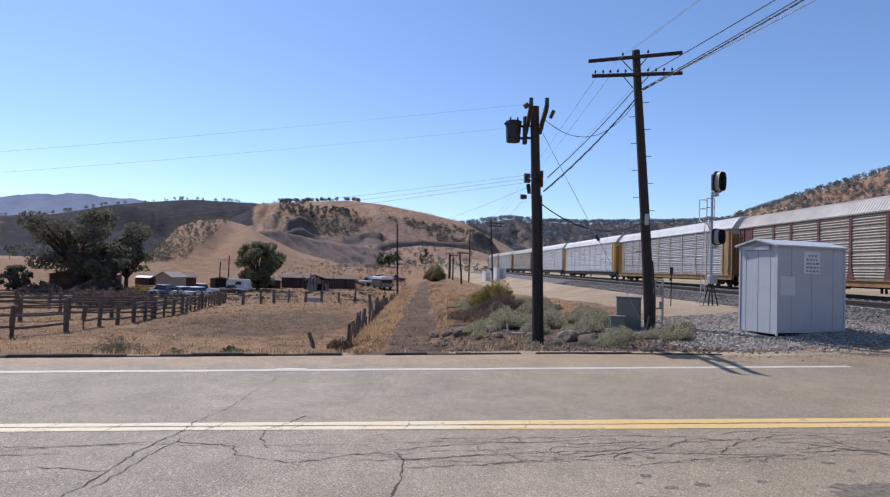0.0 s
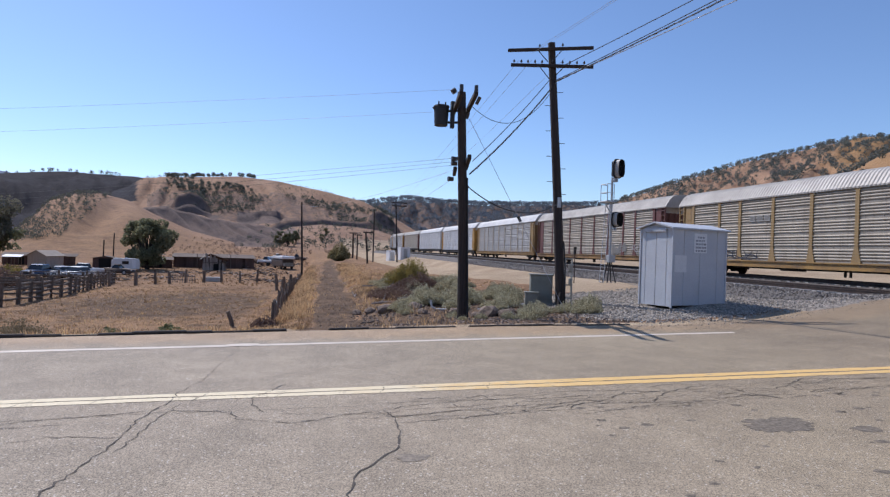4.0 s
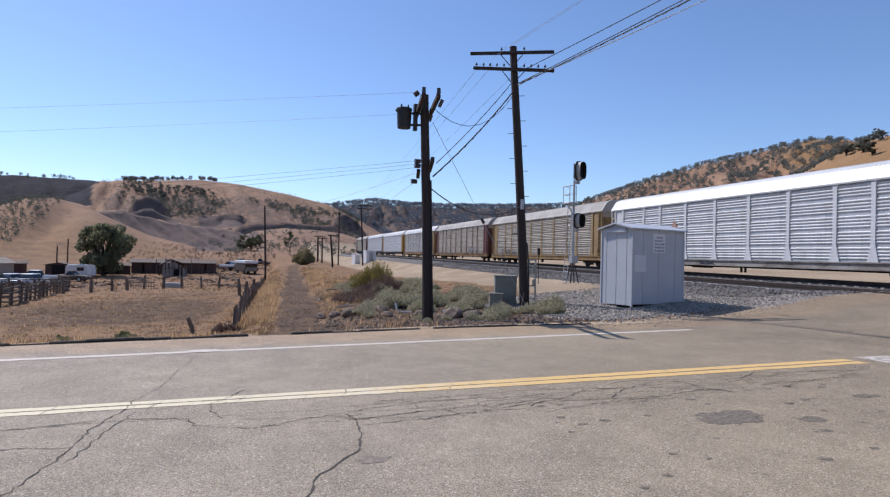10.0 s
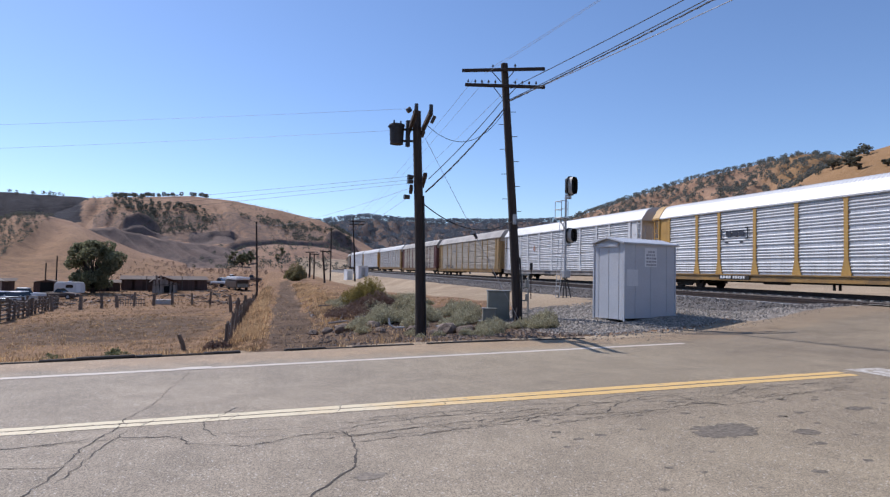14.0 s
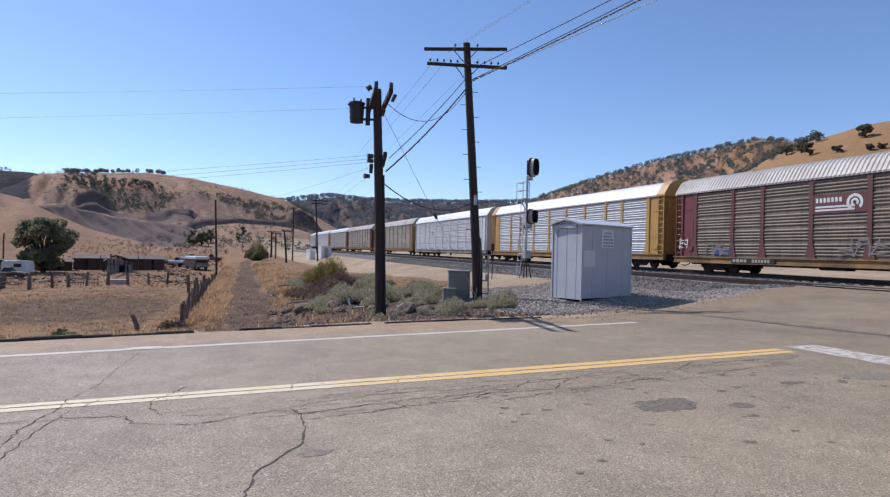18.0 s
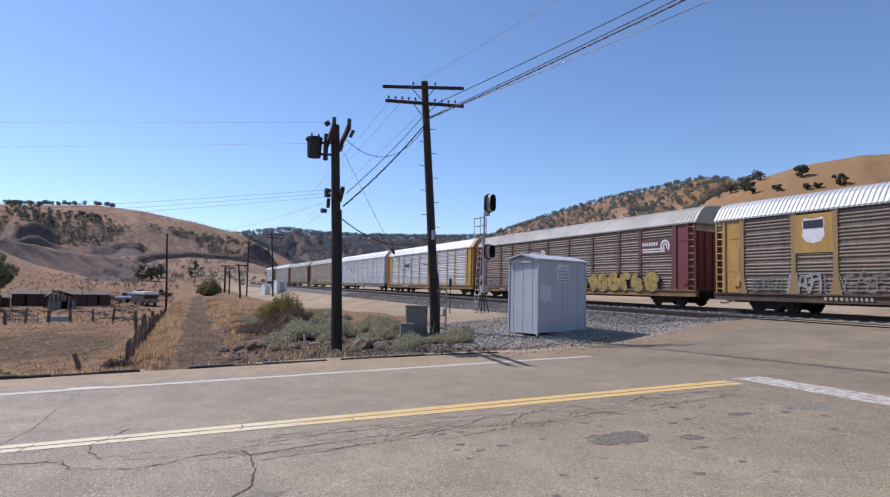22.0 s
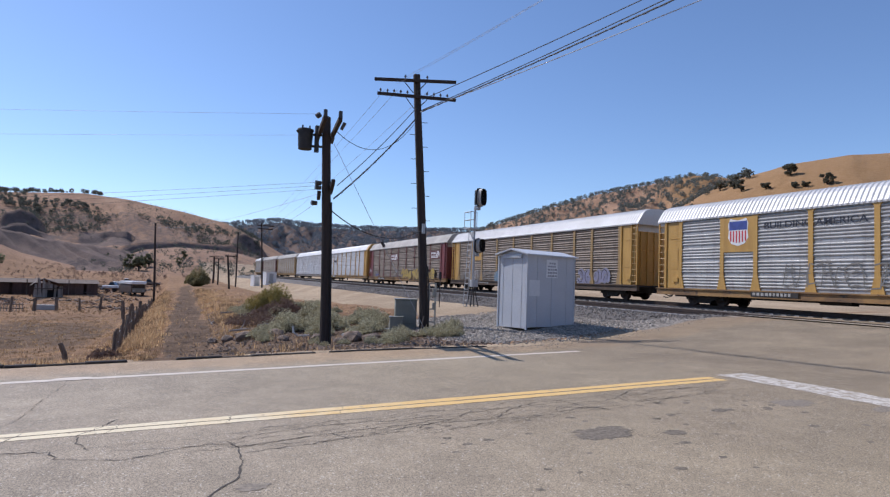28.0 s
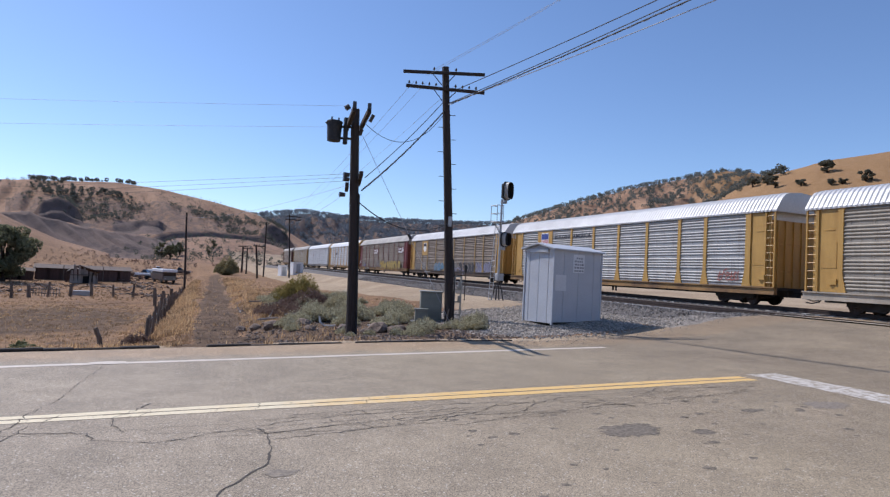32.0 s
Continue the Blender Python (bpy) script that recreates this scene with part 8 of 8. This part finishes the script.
def stones():
    rnd = random.Random(31)
    ico_v = [(0, 0, 0.7), (0.9, 0, 0), (0, 0.9, 0), (-0.9, 0, 0), (0, -0.9, 0), (0, 0, -0.4)]
    ico_f = [(0, 1, 2), (0, 2, 3), (0, 3, 4), (0, 4, 1), (5, 2, 1), (5, 3, 2), (5, 4, 3), (5, 1, 4)]

    def scatter(n, pick, size, name, material, label):
        V, F = [], []
        for i in range(n):
            x, y, z = pick()
            s = size * rnd.uniform(0.5, 1.5)
            m = Euler((rnd.uniform(0, 3), rnd.uniform(0, 3), rnd.uniform(0, 3))).to_matrix()
            k = len(V)
            for v in ico_v:
                p = m @ Vector(v)
                V.append((x + p.x * s * rnd.uniform(0.8, 1.2), y + p.y * s, z + p.z * s))
            F += [tuple(j + k for j in f) for f in ico_f]
        tagged(sheet(name, V, F, material), label, "stones", kind="stuff")

    def gravel_spot():
        while True:
            y = rnd.uniform(12.2, 21.0)
            x = rnd.uniform(9.2, 21)
            if 11.9 < x < 14.6 and 15.0 < y < 16.5 or y < road_edge(x) + 0.15 + 0.75 * abs(rnd.gauss(0, 0.7)):
                continue
            if y > 21 or across(x, y) > 21.5:
                continue
            return x, y, land(x, y) + 0.008

    scatter(11500, gravel_spot, 0.034, "gravel", GRAVEL_STONE, "pale grey loose gravel round the shed")

    def ballast_spot():
        x = y = 0.0
        while y < road_edge(x) + 0.1:
            d = -8 + 62 * rnd.random() ** 1.4
            off = rnd.choice((rnd.uniform(-8.6, -6.0), rnd.uniform(-8.6, -6.0), rnd.uniform(-8.6, 1.8)))
            x, y, _ = track(d, off)
        offs, hs = (-13.0, -8.7, -6.9, -6.2, -5.7, -2.9, -2.4, -1.9, 1.9), (-2.2, -1.0, -0.44, -0.37, -0.365, -0.365, -0.32, -0.205, -0.205)
        h = np.interp(off, offs, hs)
        z = max(rail_height(d) + float(h), land(x, y)) + 0.01
        return x, y, z

    scatter(11000, ballast_spot, 0.05, "ballast_stones", BALLAST_STONE, "grey crushed stone along the track")
    def soil_spot():
        y = rnd.uniform(12.4, 21.5)
        u = rnd.uniform(2.8, 9.5)
        x = u + math.tan(HEAD) * (y - 16)
        if y < road_edge(x) + 0.15:
            y = road_edge(x) + rnd.uniform(0.15, 1.5)
        return x, y, land(x, y)

    def path_spot():
        y = 12.8 + 45 * rnd.random() ** 1.6
        x = rnd.gauss(2.3, 0.7) + math.tan(HEAD) * (y - 16)
        return x, y, land(x, y)

    scatter(900, path_spot, 0.035, "path_clods", ROCK, "clods and stones on the old path")

    def verge_spot():
        x = rnd.uniform(7.5, 24)
        y = road_edge(x) - abs(rnd.gauss(0, 0.3))
        return x, y, land(x, y) + 0.012

    scatter(420, verge_spot, 0.015, "stray_gravel", GRAVEL_STONE, "stray gravel strewn over the asphalt edge")
    scatter(2600, soil_spot, 0.048, "soil_clods", ROCK, "brown clods and stones on the bank")
    big = [pebble_mesh(s, ROCK) for s in (1, 2, 3)]
    for x, y, s in ((6.75, 16.6, 0.33), (7.15, 16.15, 0.24), (4.26, 19.6, 0.3), (3.9, 20.5, 0.2), (3.45, 20.8, 0.18), (3.4, 16.9, 0.12), (4.9, 17.4, 0.16), (5.9, 17.3, 0.18), (6.3, 16.5, 0.15), (5.1, 19.0, 0.24), (7.6, 16.9, 0.17)):
        ob = new("boulder", rnd.choice(big))
        ob.matrix_basis = pose(x, y, land(x, y) + s * 0.25, 0, 0, rnd.uniform(0, 360)) @ Matrix.Diagonal((s * 1.2, s, s, 1))
        tagged(ob, "brown weathered boulder in loose soil", "boulder", "boulders on the bank")
    p = thing("pipe", pose(5.3, 17.9, land(5.3, 17.9) + 0.03), "broken white plastic pipe lying on soil", "pipe")
    part("run", sweep(bmesh.new(), [(0, 0, 0.32), (0.02, -0.05, 0.12), (0.16, -0.05, 0.03), (0.5, -0.05, 0.03)], 0.03, 8), WHITE_PIPE, p)
    q = thing("pipe", pose(6.9, 17.9, land(6.9, 17.9) + 0.06), "long pale pipe lying beside the cabinet", "pipe")
    part("run", sweep(bmesh.new(), [(0, 0, 0), (0.9, 0.25, 0.05), (2.0, 0.75, 0.1)], 0.03, 8), WHITE_PIPE, q)
    for x, y, l, a in ((5.9, 29.0, 1.7, 14), (6.5, 30.4, 1.3, 26), (4.5, 21.0, 1.0, 10), (5.7, 21.7, 1.2, 8), (4.9, 23.9, 0.8, 60), (6.2, 27.6, 1.1, -20), (4.4, 26.5, 0.7, 75)):
        lg = thing("driftwood", pose(x, y, land(x, y) + 0.07, 0, 4, a), "bleached broken branch lying on soil", "branch", "fallen branches")
        part("branch", sweep(bmesh.new(), [(-l / 2, 0, 0), (-l * 0.1, 0.08, 0.05), (l * 0.2, 0.02, 0.1), (l / 2, -0.05, 0.02)], [0.03, 0.045, 0.035, 0.015], 7), GREY_BOARD, lg)
        part("twig", sweep(bmesh.new(), [(-l * 0.1, 0.08, 0.05), (l * 0.05, 0.2, 0.22), (l * 0.1, 0.22, 0.4)], [0.022, 0.016, 0.008], 6), GREY_BOARD, lg)


GRAVEL_STONE = leafy("gravel_stones", (0.235, 0.208, 0.175), (0.5, 0.445, 0.38), 0.9, 0)
BALLAST_STONE = leafy("ballast_stones", (0.1, 0.088, 0.078), (0.33, 0.295, 0.26), 0.9, 0)


def far_tree(V, F, x, y, z, s, rnd, n=12):
    for i in range(n * 3):
        a, q = rnd.uniform(0, 2 * math.pi), math.sqrt(rnd.random())
        h = rnd.uniform(0.25, 1.0)
        w = s * 0.46 * math.sqrt(max(0.05, 1 - ((h - 0.6) / 0.46) ** 2))
        p = Vector((x + w * q * math.cos(a), y + w * q * math.sin(a), z + s * h * 0.9))
        leaf(V, F, p, s * 0.15, rnd)
    k = len(V)
    V += [(x - s * 0.035, y, z - 0.5), (x + s * 0.035, y, z - 0.5), (x, y, z + s * 0.5)]
    F.append((k, k + 1, k + 2))


def woods():
    rnd = random.Random(17)

    def grow(name, n, az, dist, size, keep, label, leaves=12, material=None):
        V, F = [], []
        made = tries = 0
        while made < n and tries < n * 40:
            tries += 1
            a, r = radians(rnd.uniform(*az)), rnd.uniform(*dist)
            x, y = r * math.sin(a), r * math.cos(a)
            z = land(x, y)
            if not keep(math.degrees(a), r, z, noise.noise(Vector((x / 45, y / 45, 2)))):
                continue
            far_tree(V, F, x, y, z, rnd.uniform(*size), rnd, leaves)
            made += 1
        tagged(sheet(name, V, F, material or HILL_LEAF), label, "trees", kind="stuff")

    # the copse on the golden hill's shoulder, its scattered scrub, and the cut below
    grow("hill_copse", 190, (-7.5, 0.0), (400, 540), (1.9, 4.0), lambda a, r, z, c: (z - 1.6) / r > 0.073 + 0.003 * abs(a + 4) and c > -0.12, "dark oaks on the hill's shoulder", 24)
    grow("hill_scrub", 620, (-8, 13), (380, 520), (1.4, 3.4), lambda a, r, z, c: 8 < z < 37 and c > 0.0, "scattered scrub oaks on dry slopes", 9)
    grow("shelf_scrub", 300, (0.5, 16), (232, 352), (0.9, 2.6), lambda a, r, z, c: z > 0.4 and c > -0.25 and across(r * math.sin(radians(a)), r * math.cos(radians(a))) < 14 + 0.3 * (r - 100), "low scrub over a dry shelf below the hill", 6)
    grow("hill_tufts", 1500, (-9, 13), (380, 530), (0.8, 1.8), lambda a, r, z, c: 9 < z < 52 and c > -0.35, "small dark shrubs dotted over a golden hill", 3)
    grow("valley_trees", 90, (-1, 24), (210, 390), (1.0, 3.6), lambda a, r, z, c: z < 9 and c > -0.1 and across(r * math.sin(radians(a)), r * math.cos(radians(a))) < 14 + 0.25 * r or z < 9 and r > 230, "dusty trees along the valley floor", 10)
    # low brush over the flat beyond the farm, clear of the old path
    side_of = lambda a, r: across(r * math.sin(radians(a)), r * math.cos(radians(a)))
    grow("valley_brush", 520, (-9, 11), (122, 225), (0.35, 1.0), lambda a, r, z, c: z < 3 and c > -0.3 and (side_of(a, r) < 0.2 or 4.5 < side_of(a, r) < 8.5), "low brown brush over the valley flat", 6, DEAD_LEAF)
    grow("slope_scrub", 560, (-18.3, -11), (175, 272), (0.8, 1.7), lambda a, r, z, c: z > 0.2 and a < -15.3 + 60 * (z - 1.6) / r + 0.8 * c, "low dark scrub on a golden slope", 6)
    grow("burnt_ridge_trees", 60, (-29, -11), (690, 740), (2.4, 4.8), lambda a, r, z, c: z > 20 and c > -0.1, "trees along a dark ridge")
    far_leaf = HAZED_LEAF
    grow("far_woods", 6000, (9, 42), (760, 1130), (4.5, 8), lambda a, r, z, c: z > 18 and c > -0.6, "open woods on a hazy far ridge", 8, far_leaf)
    grow("right_woods", 2900, (26, 57), (290, 500), (1.7, 3.9), lambda a, r, z, c: z > 12 and c > -0.5 - (0.3 if a < 44 else 0) + (0.15 if a > 50 else 0), "oak woods on a dry hillside", 10, SLOPE_LEAF)
    grow("golden_scrub", 34, (49, 72), (180, 315), (2.5, 5.0), lambda a, r, z, c: z > 14 and c > 0.12 and a < 58, "scrub on the near golden hill", 14)
    grow("left_woods", 16, (-34, -24), (150, 420), (3, 7), lambda a, r, z, c: c > 0, "scattered trees beyond the farm")
    for a, el, h, wide, s in ((60.7, 9.75, 4.6, 3.6, 5), (63.3, 8.85, 3.9, 2.6, 6), (55.3, 8.7, 5.0, 2.8, 7), (56.4, 8.9, 4.8, 2.4, 8), (57.0, 8.6, 4.6, 2.4, 11), (58.9, 8.7, 2.8, 2.0, 9), (61.0, 8.7, 2.2, 1.6, 10), (61.8, 8.8, 2.2, 1.5, 12)):
        # up the slope to where the hillside shows at this angle
        r = 150.0
        while r < 305 and land(r * math.sin(radians(a)), r * math.cos(radians(a))) < 1.6 + r * math.tan(radians(el)):
            r += 2
        x, y = r * math.sin(radians(a)), r * math.cos(radians(a))
        tree(x, y, 0.3, h, wide, 2000, 0.3, s, "dark oak standing on a golden hillside", OAK_LEAF, 0.06, "hillside_oak", 14)


# blue-grey base colour stands in for the haze of distance
HAZE_RANGE = plain("far_haze_range", (0.28, 0.315, 0.40), (0.31, 0.34, 0.415), 1.0, scale=0.004, fine=0.03, relief=0, spec=0)


def mountain():
    """The chaparral range on the skyline, some miles off, its haze put into the colour."""
    crest = ((-62, 2.6), (-45, 3.6), (-36, 4.1), (-29, 4.5), (-26.5, 4.95), (-24.5, 5.25), (-22, 5.15), (-20, 5.2), (-17.5, 4.85), (-15, 4.2), (-10, 2.5), (-4, 0.5))
    V, F = [], []
    n, rows = 240, 12
    for i in range(n + 1):
        az = -62 + 58 * i / n
        top = 4000 * math.tan(radians(along(crest, az))) * (1 + 0.035 * noise.fractal(Vector((az * 0.5, 0, 0)), 0.9, 2, 5))
        for j in range(rows + 1):
            f = j / rows
            r = 3100 + 900 * f + 60 * noise.noise(Vector((az * 0.7, f * 4, 3)))
            z = top * f * (1 - 0.12 * abs(noise.fractal(Vector((az * 0.6, f * 3, 1)), 0.9, 2, 4)) * (1 - f)) - 30 * (1 - f)
            V.append((r * math.sin(radians(az)), r * math.cos(radians(az)), z))
    for i in range(n):
        for j in range(rows):
            k = i * (rows + 1) + j
            F.append((k, k + 1, k + rows + 2, k + rows + 1))
    ob = sheet("backdrop_range", V, F, HAZE_RANGE)
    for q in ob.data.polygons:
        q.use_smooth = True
    tagged(ob, "haze-blue mountain range on the far skyline", "mountains", kind="structure")


tree(-40.2, 95.0, 0.85, 13.0, 9.6, 17000, 0.23, 3, "large dark spreading oak over the farmhouse", OAK_LEAF, 0.16, "oak_tree", 46, 0.72)
tree(-33.2, 87.5, 0.35, 5.2, 3.4, 4200, 0.24, 4, "lower dark oak beside the large one", OAK_LEAF, 0.04, "oak_tree")
tree(-46.0, 90.0, 0.3, 3.6, 2.2, 1600, 0.28, 14, "low dark oak at the edge of the yard", OAK_LEAF, 0.03, "oak_tree")
tree(-16.6, 108.5, 0.4, 8.9, 4.6, 9000, 0.24, 11, "round green tree beside the white caravan", TREE_LEAF, 0.02, "yard_tree", 44)
tree(13.2, 246.0, 0.3, 6.0, 2.8, 1600, 0.36, 23, "dusty dark tree on the valley floor", TREE_LEAF, 0.04, "valley_tree", 18)
tree(10.4, 250.0, 0.35, 6.4, 2.6, 1500, 0.36, 27, "dusty dark tree on the valley floor", TREE_LEAF, 0.04, "valley_tree", 16)
tree(17.2, 258.0, 0.3, 5.6, 2.2, 1100, 0.36, 28, "dusty dark tree on the valley floor", TREE_LEAF, 0.04, "valley_tree", 14)
tree(15.6, 256.0, 0.3, 4.0, 2.0, 900, 0.36, 24, "dusty dark tree on the valley floor", TREE_LEAF, 0.04, "valley_tree", 14)
tree(28.5, 262.0, 0.3, 3.6, 1.5, 700, 0.36, 25, "dusty dark tree on the valley floor", TREE_LEAF, 0.04, "valley_tree", 12)
tree(32.5, 282.0, 0.3, 4.0, 1.7, 700, 0.36, 26, "dusty dark tree on the valley floor", TREE_LEAF, 0.04, "valley_tree", 12)
tree(-34.6, 98.0, 0.3, 8.5, 4.0, 1800, 0.28, 19, "thin dusty tree behind the small shed", TREE_LEAF, 0.12, "yard_tree")
bushes()
grass()
stones()
woods()
mountain()


def motions():
    # wagons differ a little in length, so each stands a hand or two off the even spacing
    slack = {0: 0.3, 1: -0.05, 2: -0.14, 3: -0.16, 4: 0.17, 5: 0.25, 6: -0.05, 7: -0.19}
    for k, car in WAGONS:
        rows = []
        for i in range(0, 33, 2):
            d = 11.22 + 5.083 * i - 0.00216 * i * i - 26.487 * k + slack.get(k, 0.0)
            x, y, h = track(d)
            rows.append((i, pose(x, y, rail_height(d), 0, 0, 90 - math.degrees(h))))
        walk(car, rows)
    # the wheels roll with the train: the same turning for every axle at one end of a truck
    first = {}
    for k, car in WAGONS:
        for truck in [c for c in car.children if c.name.startswith("truck")]:
            way = 1 if truck.matrix_basis.to_euler().z < 1 else -1
            for axle in [c for c in truck.children if c.name.startswith("wheelset")]:
                key = (way, axle.location.x > 0)
                if key not in first:
                    x = axle.location.x
                    walk(axle, [(n / 10, pose(x, 0, 0.357, 0, way * math.degrees((5.083 * n / 10 - 0.00216 * n * n / 100) / 0.357))) for n in range(321)])
                    first[key] = axle
                else:
                    src = first[key].animation_data
                    axle.rotation_mode = "QUATERNION"
                    axle.animation_data_create()
                    axle.animation_data.action = src.action
                    axle.animation_data.action_slot = src.action_slot


motions()
